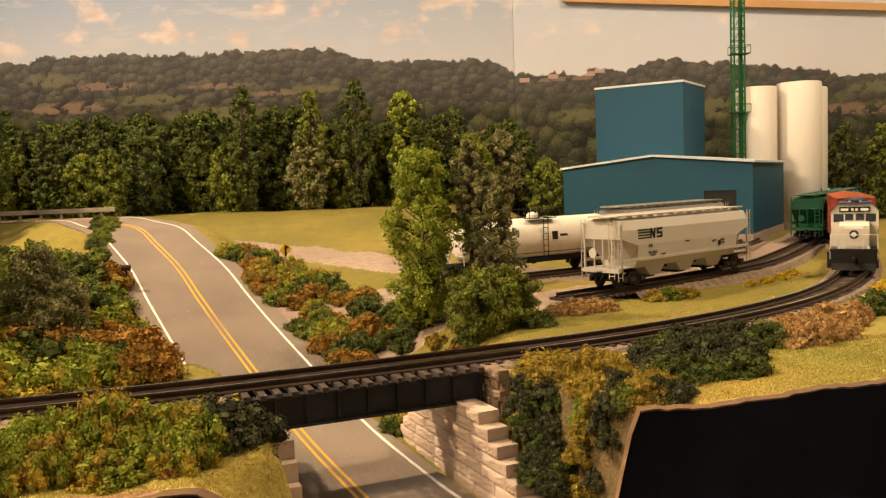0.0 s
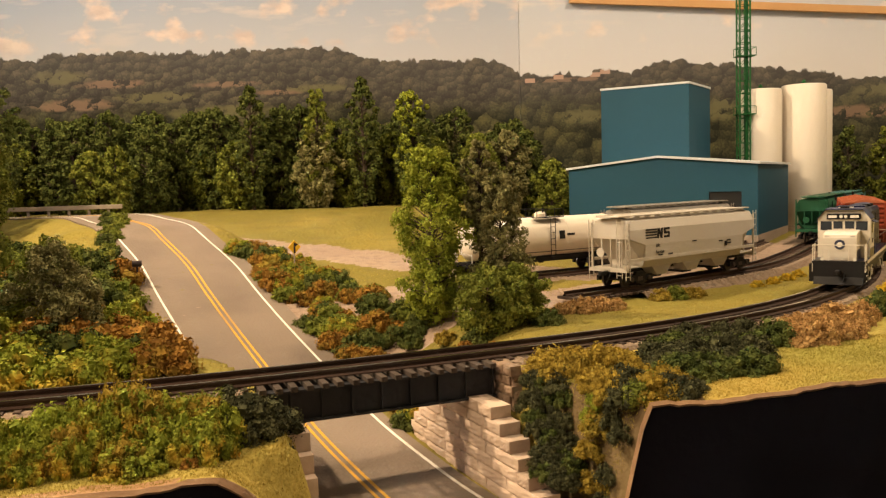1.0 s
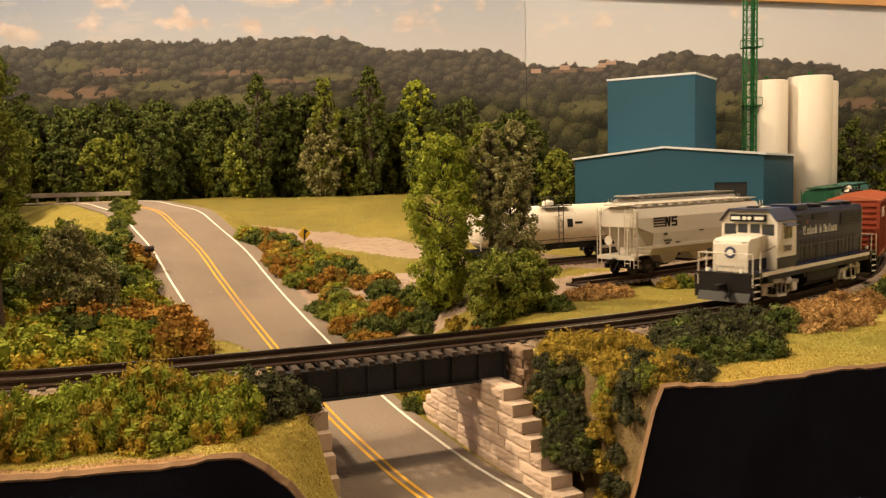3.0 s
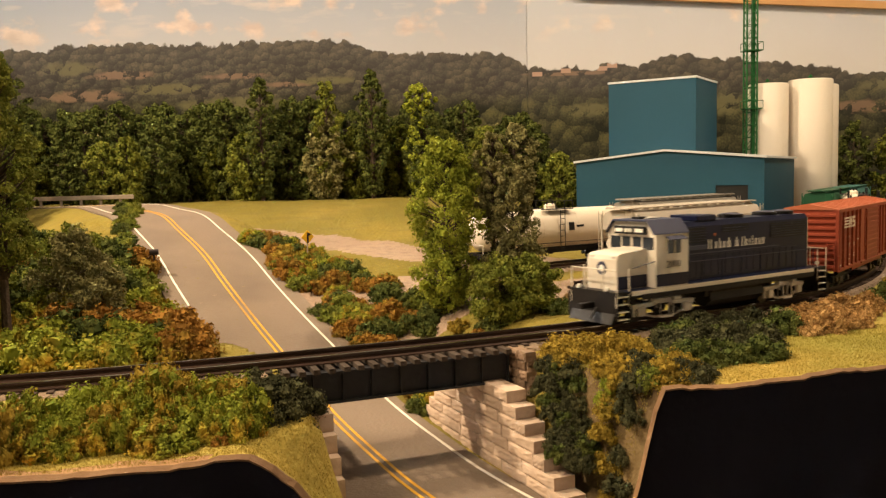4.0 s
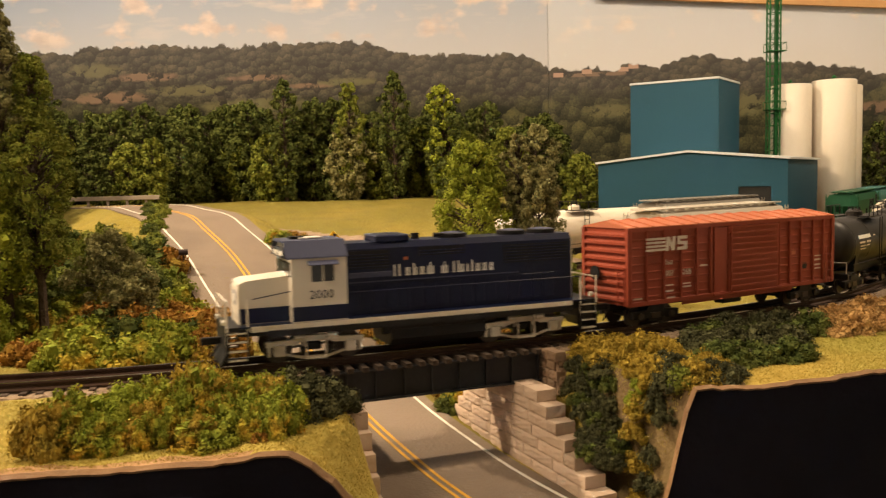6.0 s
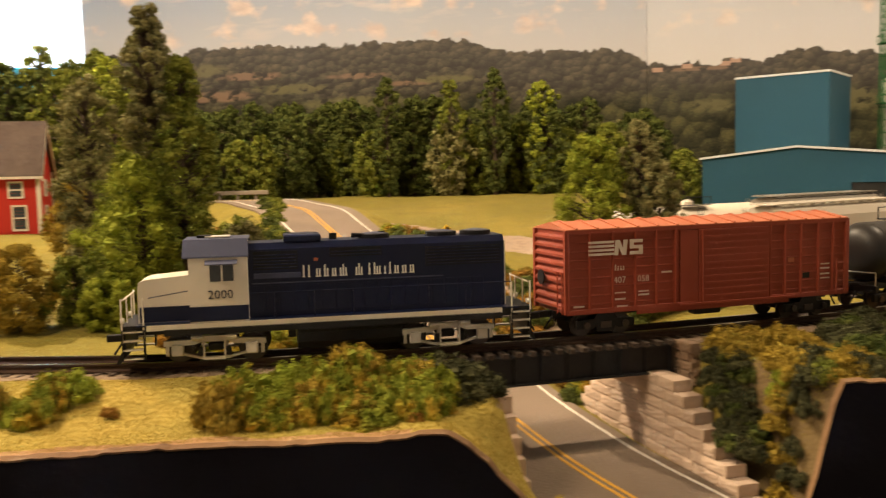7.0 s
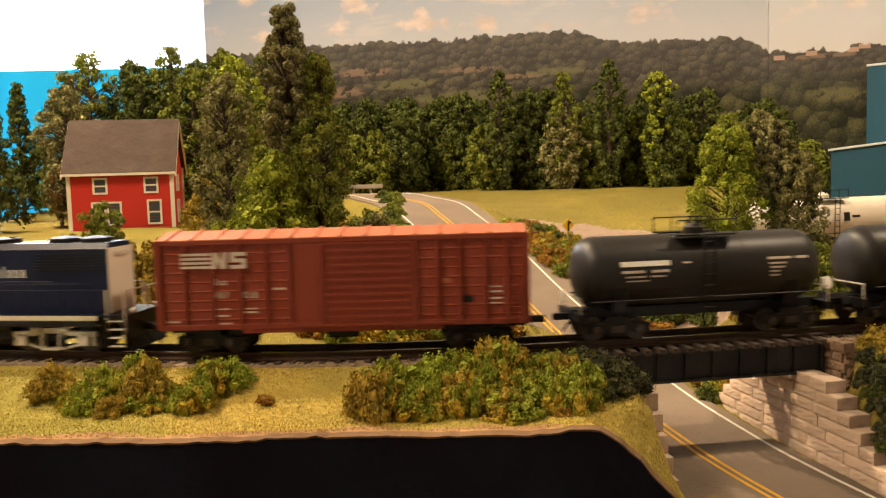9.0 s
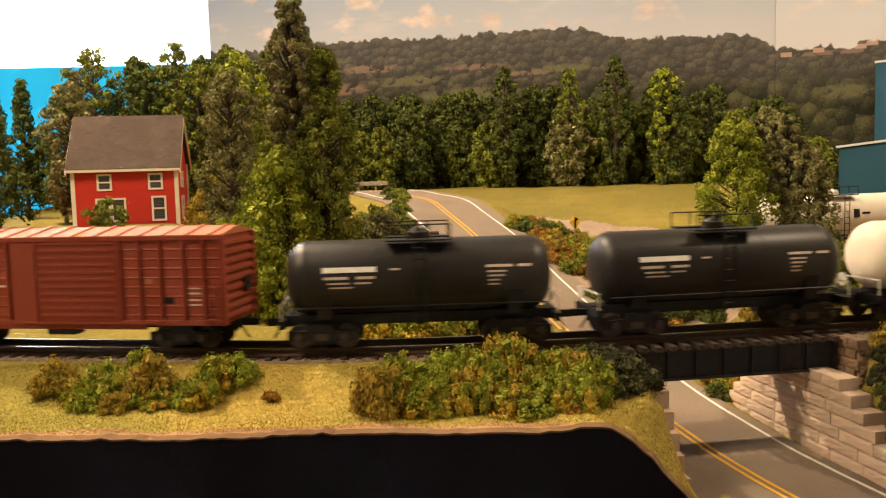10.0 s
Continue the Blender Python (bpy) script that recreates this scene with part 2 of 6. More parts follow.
def heading(line, s_of, s):
    d = on_line(line, s_of, s + 0.3)[:2] - on_line(line, s_of, s - 0.3)[:2]
    return d / np.linalg.norm(d)


def near(line, x, y):
    """Distance of places to a line, and the nearest point's index."""
    d = np.full(np.shape(x), 1e9)
    at_i = np.zeros(np.shape(x), int)
    for i in range(len(line)):
        q = (x - line[i, 0]) ** 2 + (y - line[i, 1]) ** 2
        m = q < d
        d = np.where(m, q, d)
        at_i = np.where(m, i, at_i)
    return np.sqrt(d), at_i


def ease(a, b, v):
    t = np.clip((v - a) / (b - a), 0, 1)
    return t * t * (3 - 2 * t)


def wave(x, y):
    return 0.5 * np.sin(0.31 * x + 1.7) * np.sin(0.27 * y + 0.4) + 0.3 * np.sin(0.83 * x - 0.5 * y) + 0.2 * np.sin(1.7 * x + 1.1 * y + 2) * np.sin(0.6 * y)


def ground(x, y):
    """Height of the scenery."""
    x, y = np.asarray(x, float), np.asarray(y, float)
    back = -0.75 + 5.0 * ease(48, 104, y) * (1 - ease(2, 14, x)) + 0.6 * ease(70, 110, y) * ease(0, 20, x)
    hill = -0.75 + 3.3 * ease(31, 62, y)
    h = back + (np.maximum(hill, back) - back) * ease(-17, -27, x)
    yf = np.interp(x, FRONT[:, 0], FRONT[:, 1])
    main_d, _ = near(MAIN[::4], x, y)
    side = y < np.interp(x, MAIN[:, 0], MAIN[:, 1])
    h = np.where(side, h - 0.55 * ease(1.9, 6.0, main_d) * (x < 0) + 0.2 * (x >= 0), h)
    h = np.where(side & (x < -8), h + 0.32 * (1 - ease(2.4, 5.0, main_d)), h)
    h = h + 0.16 * wave(x, y) * ease(1.6, 4, main_d)
    d, i = near(ROAD[::2], x, y)
    rz = ROAD[::2][i, 2]
    gap = ease(30.0, 27.0, y) + ease(36.0, 40.0, y)
    rx = np.interp(y, ROAD[:, 1], ROAD[:, 0])
    low = half_width(y) + 0.15 - 0.75 * (x < rx) * ease(22, 25, y) * ease(39, 36, y) + 0.95 * (x > rx) * ease(25.5, 27, y) * ease(39, 37, y)
    cut = rz - 0.12 + (h - rz + 0.12) * ease(0, 1, (d - low) / (0.5 + 0.8 * (x > 0) + (np.where(x < rx, 0.6 + 2.8 * ease(27.0, 24.3, y), 3.2 - 2.9 * ease(32, 28, y)) + 3.2 * ease(36, 44, y)) * np.clip(gap, 0, 1)))
    h = np.where(d < low, rz - 0.12, np.where(y < 66, cut, rz - 0.12 + (h - rz + 0.12) * ease(low, low + 6, d)))
    return h


def g(x, y):
    return float(ground(np.array([x]), np.array([y]))[0])


# ---------------------------------------------------------------- ground
def build_ground():
    xs = np.arange(-82, 84.01, 0.45)
    v = np.linspace(0, 1, 250) ** 1.55
    yf = np.interp(xs, FRONT[:, 0], FRONT[:, 1])
    X = np.repeat(xs[:, None], len(v), 1)
    Y = yf[:, None] + (131.5 - yf[:, None]) * v[None]
    Z = ground(X, Y)
    n, k = X.shape
    verts = np.c_[X.ravel(), Y.ravel(), Z.ravel()]
    idx = np.arange(n * k).reshape(n, k)
    faces = np.stack([idx[:-1, :-1], idx[1:, :-1], idx[1:, 1:], idx[:-1, 1:]], -1).reshape(-1, 4).tolist()
    data = mesh_from("ground", verts, faces, GRASS, True)
    data.materials.append(EARTH)
    data.materials.append(GRAVEL)
    data.materials.append(LIT_STRAW)
    data.materials.append(DARK_GROUND)
    cx, cy = X[:-1, :-1].ravel(), Y[:-1, :-1].ravel()
    front_d = cy - np.interp(cx, FRONT[:, 0], FRONT[:, 1])
    dd, _ = near(DRIVE[::2], cx, cy)
    rd, _ = near(ROAD[::2], cx, cy)
    which = np.where((front_d < 0.7 + 0.4 * wave(cx * 2, cy)) & (cx < -9), 1, np.where(cy < np.interp(cx, MAIN[:, 0], MAIN[:, 1]), 3, 0))
    # darker ground tone on the front bank right of the road
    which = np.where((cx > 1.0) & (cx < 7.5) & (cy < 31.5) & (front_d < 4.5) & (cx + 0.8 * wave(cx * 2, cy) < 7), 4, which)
    which = np.where((dd < 2.6 + 0.5 * wave(cx, cy)) & (rd > RW), 2, which)
    yard, _ = near(SPUR[::4], cx, cy)
    yard2, _ = near(TANK_SPUR[::4], cx, cy)
    which = np.where((yard2 < 2.4) | ((yard < 4.2) & (cy > np.interp(cx, SPUR[:, 0], SPUR[:, 1]))), 2, which)
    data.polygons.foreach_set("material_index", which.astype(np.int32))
    solid("ground", data, None, "dry yellow-green grass scenery with bare earth edge and gravel drive", "ground", kind="structure")


def ribbon(name, line, s_of, s0, s1, a, b, lift, material, label, kind="structure", parent=None, thick=0.0, step=0.6, widen=False):
    """A strip beside a line, from offset a to b (to the right of the way)."""
    ss = np.arange(s0, s1, step)
    verts, faces = [], []
    for s in ss:
        p = on_line(line, s_of, s)
        h = heading(line, s_of, s)
        r = np.array([h[1], -h[0]])
        z = (p[2] if len(p) > 2 else 0) + lift
        wide = half_width(p[1]) / RW if widen else 1
        for o in (a * wide, b * wide):
            verts.append((*(p[:2] + o * r), z))
        for o in (b * wide, a * wide):
            verts.append((*(p[:2] + o * r), z - max(thick, 0.02)))
    n = len(ss)
    for i in range(n - 1):
        for j in range(4):
            faces.append((4 * i + j, 4 * i + (j + 1) % 4, 4 * i + 4 + (j + 1) % 4, 4 * i + 4 + j))
    faces += [(3, 2, 1, 0), (4 * n - 4, 4 * n - 3, 4 * n - 2, 4 * n - 1)]
    data = mesh_from(name, verts, faces, material)
    if parent is not None:
        return part(name, data, material, parent, label)
    return solid(name, data, material, label, name.split("_")[0], kind=kind)


def build_road():
    end = ROAD_S[-1] - 0.4
    road = ribbon("road", ROAD, ROAD_S, 0.4, end, -RW, RW, 0.0, ASPHALT, "grey two-lane asphalt road with worn lane markings", thick=0.3, widen=True)
    for o in (-0.17, 0.17):
        ribbon("yellow_line", ROAD, ROAD_S, 0.4, end, o - 0.065, o + 0.065, 0.025, YELLOW_LINE, "double yellow centre line", parent=road)
    for o in (-3.13, 3.13):
        ribbon("white_line", ROAD, ROAD_S, 0.4, end, o - 0.065, o + 0.065, 0.025, WHITE_LINE, "white edge line", parent=road)


# ---------------------------------------------------------------- track
def rail_mesh(line, s_of, s0, s1, off, top):
    ss = np.arange(s0, s1, 0.5)
    prof = [(-0.17, -0.30), (0.17, -0.30), (0.17, -0.26), (0.035, -0.20), (0.035, -0.10), (0.075, -0.07), (0.075, 0.0), (-0.075, 0.0), (-0.075, -0.07), (-0.035, -0.10), (-0.035, -0.20), (-0.17, -0.26)]
    verts, faces = [], []
    for s in ss:
        p, h = on_line(line, s_of, s), heading(line, s_of, s)
        r = np.array([h[1], -h[0]])
        for o, z in prof:
            verts.append((*(p[:2] + (off + o) * r), top + z))
    k = len(prof)
    for i in range(len(ss) - 1):
        for j in range(k):
            faces.append((k * i + j, k * i + (j + 1) % k, k * i + k + (j + 1) % k, k * i + k + j))
    return verts, faces, [1 if j % k == 6 else 0 for j in range(k * (len(ss) - 1))]


def build_track(name, line, s_of, s0, s1, top, label, bridge=None, tie_step=0.56):
    t = new(name)
    tagged(t, label, "railway track", kind="structure")
    for off in (-0.74, 0.74):
        v, f, mi = rail_mesh(line, s_of, s0, s1, off, top)
        data = mesh_from("rail", v, f, RAIL)
        data.materials.append(RAIL_HEAD)
        data.polygons.foreach_set("material_index", np.array(mi, np.int32))
        part("rail", data, RAIL, t, "rusty steel rail with a bright worn head")
    bm = box(bmesh.new(), -0.12, 0.12, -1.27, 1.27, -0.47, -0.30, 0.02)
    tie = mesh_of("tie", bm, TIE)
    bm = box(bmesh.new(), -0.13, 0.13, -1.75, 1.75, -0.50, -0.30, 0.02)
    wide = mesh_of("bridge_tie", bm, BRIDGE_TIE)
    rnd = random.Random(3)
    for i, s in enumerate(np.arange(s0, s1, tie_step)):
        p, h = on_line(line, s_of, s), heading(line, s_of, s)
        over = bridge and bridge[0] < p[0] < bridge[1]
        part("tie", wide if over else tie, None, t, "", at(p[0], p[1], top + rnd.uniform(-0.02, 0.01), 0, 0, math.degrees(math.atan2(h[1], h[0])) + rnd.uniform(-1.5, 1.5)))
    return t


def build_ballast(name, line, s_of, s0, s1, top, width=1.65, base=-1.1, label="grey-brown stone ballast bed"):
    prof = [(-width - 0.5, base), (-width + 0.1, top - 0.40), (-1.2, top - 0.36), (0, top - 0.37), (1.2, top - 0.36), (width - 0.1, top - 0.40), (width + 0.5, base)]
    ss = np.arange(s0, s1, 0.25)
    rnd = np.random.RandomState(5)
    verts, faces = [], []
    for s in ss:
        p, h = on_line(line, s_of, s), heading(line, s_of, s)
        r = np.array([h[1], -h[0]])
        for o, z in prof:
            verts.append((*(p[:2] + (o + rnd.uniform(-0.1, 0.1)) * r), z + rnd.uniform(-0.035, 0.035)))
    k = len(prof)
    for i in range(len(ss) - 1):
        for j in range(k - 1):
            faces.append((k * i + j, k * i + j + 1, k * i + k + j + 1, k * i + k + j))
    solid(name, mesh_from(name, verts, faces, BALLAST), None, label, "ballast", kind="stuff")


def s_at_x(line, s_of, x):
    return float(np.interp(x, line[:, 0], s_of))


BRIDGE_X = (-8.6, 0.1)


def build_tracks():
    sb0, sb1 = (s_at_x(MAIN, MAIN_S, x) for x in BRIDGE_X)
    build_ballast("ballast", MAIN, MAIN_S, -52, sb0 - 0.1, 0)
    build_ballast("ballast", MAIN, MAIN_S, sb1 + 0.1, 85, 0)
    build_track("main_track", MAIN, MAIN_S, -50, 80, 0, "curved single track with rusty rails and dark wooden ties", bridge=(BRIDGE_X[0] - 0.2, BRIDGE_X[1]))
    build_ballast("ballast", SPUR, SPUR_S, 24, SPUR_S[-1], 0.0, base=-0.95)
    build_track("hopper_spur", SPUR, SPUR_S, 19.2, SPUR_S[-1], 0.0, "siding with dark rails ending beside brown brush")
    build_ballast("ballast", TANK_SPUR, TANK_SPUR_S, 14, TANK_SPUR_S[-1], 0.15, base=-0.9)
    build_track("tank_spur", TANK_SPUR, TANK_SPUR_S, 14, TANK_SPUR_S[-1], 0.15, "siding with dark rails under parked tank cars")


# ---------------------------------------------------------------- bridge
def build_bridge():
    a, b = np.array([BRIDGE_X[0], np.polyval(TRACK, BRIDGE_X[0])]), np.array([BRIDGE_X[1], np.polyval(TRACK, BRIDGE_X[1])])
    d = b - a
    ang, length = math.degrees(math.atan2(d[1], d[0])), float(np.linalg.norm(d))
    br = thing("girder_bridge", at(a[0], a[1], 0, 0, 0, ang), "short dark steel plate girder railway bridge over the road", "bridge")
    for y in (-1.25, 1.25):
        bm = bmesh.new()
        box(bm, 0, length, y - 0.05, y + 0.05, -1.67, -0.52)
        girder = part("girder", bm, GIRDER, br, "black riveted plate girder")
        part("flange", box(bmesh.new(), 0, length, y - 0.26, y + 0.26, -0.58, -0.50), GIRDER, girder)
        part("flange", box(bmesh.new(), 0, length, y - 0.26, y + 0.26, -1.72, -1.64), GIRDER, girder)
        for i in range(9):
            x = 0.12 + (length - 0.24) * i / 8
            for sg in (-1, 1):
                part("stiffener", box(bmesh.new(), x - 0.035, x + 0.035, min(y + sg * 0.05, y + sg * 0.2), max(y + sg * 0.05, y + sg * 0.2), -1.64, -0.58), GIRDER, girder)
    for x in (0.6, length / 2, length - 0.6):
        part("cross_frame", box(bmesh.new(), x - 0.05, x + 0.05, -1.2, 1.2, -1.45, -0.9), GIRDER, br)


def block_mesh(seed, w, d, h):
    """A rough-faced cast block, its front at -y."""
    bm = bmesh.new()
    r = random.Random(seed)
    bmesh.ops.create_grid(bm, x_segments=6, y_segments=5, size=0.5)
    for v in bm.verts:
        x, z = v.co.x, v.co.y
        rim = abs(x) > 0.49 or abs(z) > 0.49
        corner = abs(x) > 0.49 and abs(z) > 0.49
        v.co = Vector((x * w * (0.98 if corner else 0.985 if rim else 1), (0.03 if rim else r.uniform(-0.025, 0.008)) - d / 2, z * h * (0.955 if corner else 0.965 if rim else 1)))
    ring = bmesh.ops.extrude_edge_only(bm, edges=[e for e in bm.edges if e.is_boundary])
    vs = [v for v in ring["geom"] if isinstance(v, bmesh.types.BMVert)]
    for v in vs:
        v.co.y = d / 2
    bmesh.ops.contextual_create(bm, geom=[e for e in bm.edges if e.is_boundary])
    bmesh.ops.recalc_face_normals(bm, faces=bm.faces)
    return bm


BLOCKS = {}


def course_blocks(parent, a, way, face, s0, s1, z0, z1, depth, seed):
    """Blocks of one course of a wall, from s0 to s1 along it."""
    r = random.Random(seed)
    out = face
    ang = math.degrees(math.atan2(out[0], -out[1]))
    s = s0
    while s < s1 - 0.3:
        w = min(r.choice((1.5, 1.9, 2.3)), s1 - s)
        if s1 - s - w < 0.6:
            w = s1 - s
        key = (round(w, 1), round(depth, 1), r.randrange(4))
        if key not in BLOCKS:
            BLOCKS[key] = mesh_of("block", block_mesh(len(BLOCKS), key[0], key[1], z1 - z0), STONE)
        c = a + way * (s + w / 2) - out * (depth / 2)
        part("block", BLOCKS[key], None, parent, "", at(c[0], c[1], (z0 + z1) / 2, 0, 0, ang))
        s += w


def build_abutments():
    way = np.array([0.4407, -0.8977])
    # the wall that shows its face, stepped down at both ends
    right = new("abutment_wall_1")
    tagged(right, "pale stepped stone block abutment with a rough face", "abutment", kind="structure")
    a = np.array([-1.10, 34.50])
    h = 0.475
    for i in range(8):
        z1 = -1.60 - h * i
        far = (-2.0, -2.6, -3.2, -3.7, -4.3, -4.7, -4.8, -4.85)[i]
        course_blocks(right, a, way, np.array([way[1], -way[0]]), far, 3.3 + 0.68 * i, z1 - h, z1, 0.95, 10 + i)
    left = new("abutment_wall_2")
    tagged(left, "pale stepped stone block abutment beside a bushy bank", "abutment", kind="structure")
    b = np.array([-9.27, 36.26])
    h = 0.64
    way = np.array([0.397, -0.918])
    for i in range(7):
        z1 = -1.36 - h * i
        course_blocks(left, b, way, np.array([-way[1], way[0]]), 0.3, 9.0 + 0.45 * i, z1 - h, z1, 0.85, 40 + i)
    # rubble backwall that carries the ballast at the girder's end
    r = random.Random(8)
    back = new("backwall")
    tagged(back, "rough brown rubble stone backwall at the bridge end", "wall", kind="structure")
    p = np.array([BRIDGE_X[1], np.polyval(TRACK, BRIDGE_X[1])])
    hd = heading(MAIN, MAIN_S, s_at_x(MAIN, MAIN_S, BRIDGE_X[1]))
    nr = np.array([hd[1], -hd[0]])
    rub = [mesh_of("rubble", block_mesh(70 + i, 0.62, 0.5, 0.40), RUBBLE) for i in range(4)]
    for row in range(4):
        for col in range(6):
            c = p + nr * (2.2 - 0.62 * col - 0.2 * (row % 2)) + hd * (0.3 + r.uniform(-0.05, 0.05))
            part("rubble", rub[r.randrange(4)], None, back, "", at(c[0], c[1], -0.55 - 0.4 * row, 0, 0, math.degrees(math.atan2(hd[1], hd[0])) - 90))
        for col in range(3):
            c = p + nr * (2.25 + r.uniform(-0.05, 0.05)) + hd * (0.5 + 0.6 * col)
            part("rubble", rub[r.randrange(4)], None, back, "", at(c[0], c[1], -0.75 - 0.4 * row, 0, 0, math.degrees(math.atan2(hd[1], hd[0]))))


# ---------------------------------------------------------------- fascia
def build_fascia():
    xs = np.arange(-80, 80.01, 0.3)
    ys = np.interp(xs, FRONT[:, 0], FRONT[:, 1]) - 0.05
    zs = ground(xs, ys + 0.08)
    r = np.random.RandomState(4)
    zs = zs + 0.05 + r.uniform(-0.03, 0.03, len(xs))
    verts, faces = [], []
    for x, y, z in zip(xs, ys, zs):
        verts += [(x, y, z), (x, y - 0.35, z - 0.05), (x, y - 0.35, -60), (x, y, -60)]
    for i in range(len(xs) - 1):
        for j in range(4):
            faces.append((4 * i + j, 4 * i + 4 + j, 4 * i + 4 + (j + 1) % 4, 4 * i + (j + 1) % 4))
    solid("fascia", mesh_from("fascia", verts, faces, FASCIA), None, "matt black fascia board along the layout's front edge", "fascia", kind="structure")
    verts, faces = [], []
    for x, y, z in zip(xs, ys, zs):
        e = r.uniform(-0.03, 0.03)
        verts += [(x, y + 0.3, z - 0.06 + e), (x, y + 0.05, z + 0.04 + e), (x, y - 0.38, z + 0.02 + e), (x, y - 0.37, z - 0.04 + e)]
    for i in range(len(xs) - 1):
        for j in range(3):
            faces.append((4 * i + j, 4 * i + 1 + j, 4 * i + 5 + j, 4 * i + 4 + j))
    solid("fascia_edge_trim", mesh_from("fascia_edge_trim", verts, faces, FASCIA_EDGE), None, "torn brown earth and plaster edge above the fascia", "trim", kind="structure")


# ---------------------------------------------------------------- backdrop and room
def build_backdrop():
    m = bpy.data.materials.new("printed_backdrop")
    m.use_nodes = True
    n, l = m.node_tree.nodes, m.node_tree.links
    b = n["Principled BSDF"]
    b.inputs["Roughness"].default_value = 0.6
    b.inputs["Specular IOR Level"].default_value = 0.15
    tc = n.new("ShaderNodeTexCoord")
    mp = n.new("ShaderNodeMapping")
    mp.inputs["Scale"].default_value = (1 / K, 1 / K, 1 / K)
    l.new(tc.outputs["Object"], mp.inputs["Vector"])
    sep = n.new("ShaderNodeSeparateXYZ")
    l.new(mp.outputs["Vector"], sep.inputs["Vector"])

    def math_(op, a, b_=None):
        q = n.new("ShaderNodeMath")
        q.operation = op
        for i, v in enumerate((a, b_)):
            if v is None:
                continue
            if isinstance(v, (int, float)):
                q.inputs[i].default_value = v
            else:
                l.new(v, q.inputs[i])
        return q.outputs[0]

    def noise_(scale, detail=4, sx=1.0, sz=1.0, off=0.0):
        q = n.new("ShaderNodeMapping")
        q.inputs["Scale"].default_value = (sx, 0.0, sz)
        q.inputs["Location"].default_value = (off, 0, off * 0.7)
        l.new(mp.outputs["Vector"], q.inputs["Vector"])
        t = n.new("ShaderNodeTexNoise")
        t.inputs["Scale"].default_value, t.inputs["Detail"].default_value = scale, detail
        l.new(q.outputs["Vector"], t.inputs["Vector"])
        return t.outputs["Fac"]

    def ramp(fac, stops):
        q = n.new("ShaderNodeValToRGB")
        e = q.color_ramp.elements
        while len(e) < len(stops):
            e.new(0.5)
        for el, (pos, col) in zip(e, stops):
            el.position, el.color = pos, (*col, 1)
        l.new(fac, q.inputs["Fac"])
        return q.outputs["Color"]

    def mix(f, a, b_):
        q = n.new("ShaderNodeMix")
        q.data_type = "RGBA"
        l.new(f, q.inputs["Factor"])
        for s, v in (("A", a), ("B", b_)):
            if isinstance(v, tuple):
                q.inputs[s].default_value = (*v, 1)
            else:
                l.new(v, q.inputs[s])
        return q.outputs["Result"]

    def rng(v, a, b_, c=0.0, d=1.0):
        q = n.new("ShaderNodeMapRange")
        for i, w in enumerate((a, b_, c, d)):
            q.inputs[i + 1].default_value = w
        l.new(v, q.inputs["Value"])
        return q.outputs["Result"]

    x, z = sep.outputs["X"], sep.outputs["Z"]
    # sky: cream near the hills, blue-grey above, pinkish clouds; the second sheet is printed a little paler
    sky = ramp(rng(z, 22, 38), [(0.0, (0.52, 0.51, 0.52)), (0.5, (0.41, 0.435, 0.49)), (1.0, (0.29, 0.35, 0.46))])
    puffs = math_("MULTIPLY", rng(noise_(0.16, 7, 1.0, 1.5, 3.0), 0.54, 0.64), rng(z, 26.5, 29.5))
    sky = mix(puffs, sky, mix(rng(noise_(0.3, 4, 1, 2, 6.0), 0.4, 0.62), (0.50, 0.43, 0.41), (0.64, 0.55, 0.50)))
    streak = math_("MULTIPLY", rng(noise_(0.09, 5, 0.8, 3.5, 14.0), 0.56, 0.70), rng(z, 27, 33))
    sky = mix(streak, sky, (0.58, 0.53, 0.50))
    paler = rng(x, 8.42, 8.52)
    sky = mix(math_("MULTIPLY", paler, 0.22), sky, (0.76, 0.75, 0.74))
    # ridge line: a long wooded hill, a step down to a saddle with farmhouses, a second hill
    heights = ramp(rng(x, -84, 72), [(p, (v, v, v)) for p, v in ((0.0, 0.83), (0.10, 0.80), (0.124, 0.77), (0.128, 0.87), (0.20, 0.85), (0.29, 0.81), (0.36, 0.84), (0.405, 0.83), (0.436, 0.70), (0.455, 0.60), (0.48, 0.57), (0.51, 0.59), (0.55, 0.55), (0.578, 0.51), (0.592, 0.33), (0.655, 0.29), (0.68, 0.35), (0.70, 0.28), (0.724, 0.46), (0.765, 0.43), (0.82, 0.31), (0.89, 0.20), (0.90, 0.11), (1.0, 0.06))])
    bump_x = rng(noise_(0.55, 3, 1.0, 0.0, 1.0), 0.25, 0.75, -0.45, 0.45)
    ridge = math_("ADD", rng(heights, 0, 1, 20.0, 29.6), bump_x)
    below = math_("SUBTRACT", ridge, z)

    def crowns(scale, sz):
        """Round tree crowns: each cell lit on its upper side, in a tint of its own."""
        q = n.new("ShaderNodeMapping")
        q.inputs["Scale"].default_value = (scale, 0, scale * sz)
        l.new(mp.outputs["Vector"], q.inputs["Vector"])
        wob = n.new("ShaderNodeVectorMath")
        wob.operation = "ADD"
        nz = n.new("ShaderNodeTexNoise")
        nz.inputs["Scale"].default_value, nz.inputs["Detail"].default_value = 2.5, 3
        l.new(q.outputs["Vector"], nz.inputs["Vector"])
        sc = n.new("ShaderNodeVectorMath")
        sc.operation = "SCALE"
        sc.inputs["Scale"].default_value = 0.35
        l.new(nz.outputs["Color"], sc.inputs[0])
        l.new(q.outputs["Vector"], wob.inputs[0])
        l.new(sc.outputs["Vector"], wob.inputs[1])
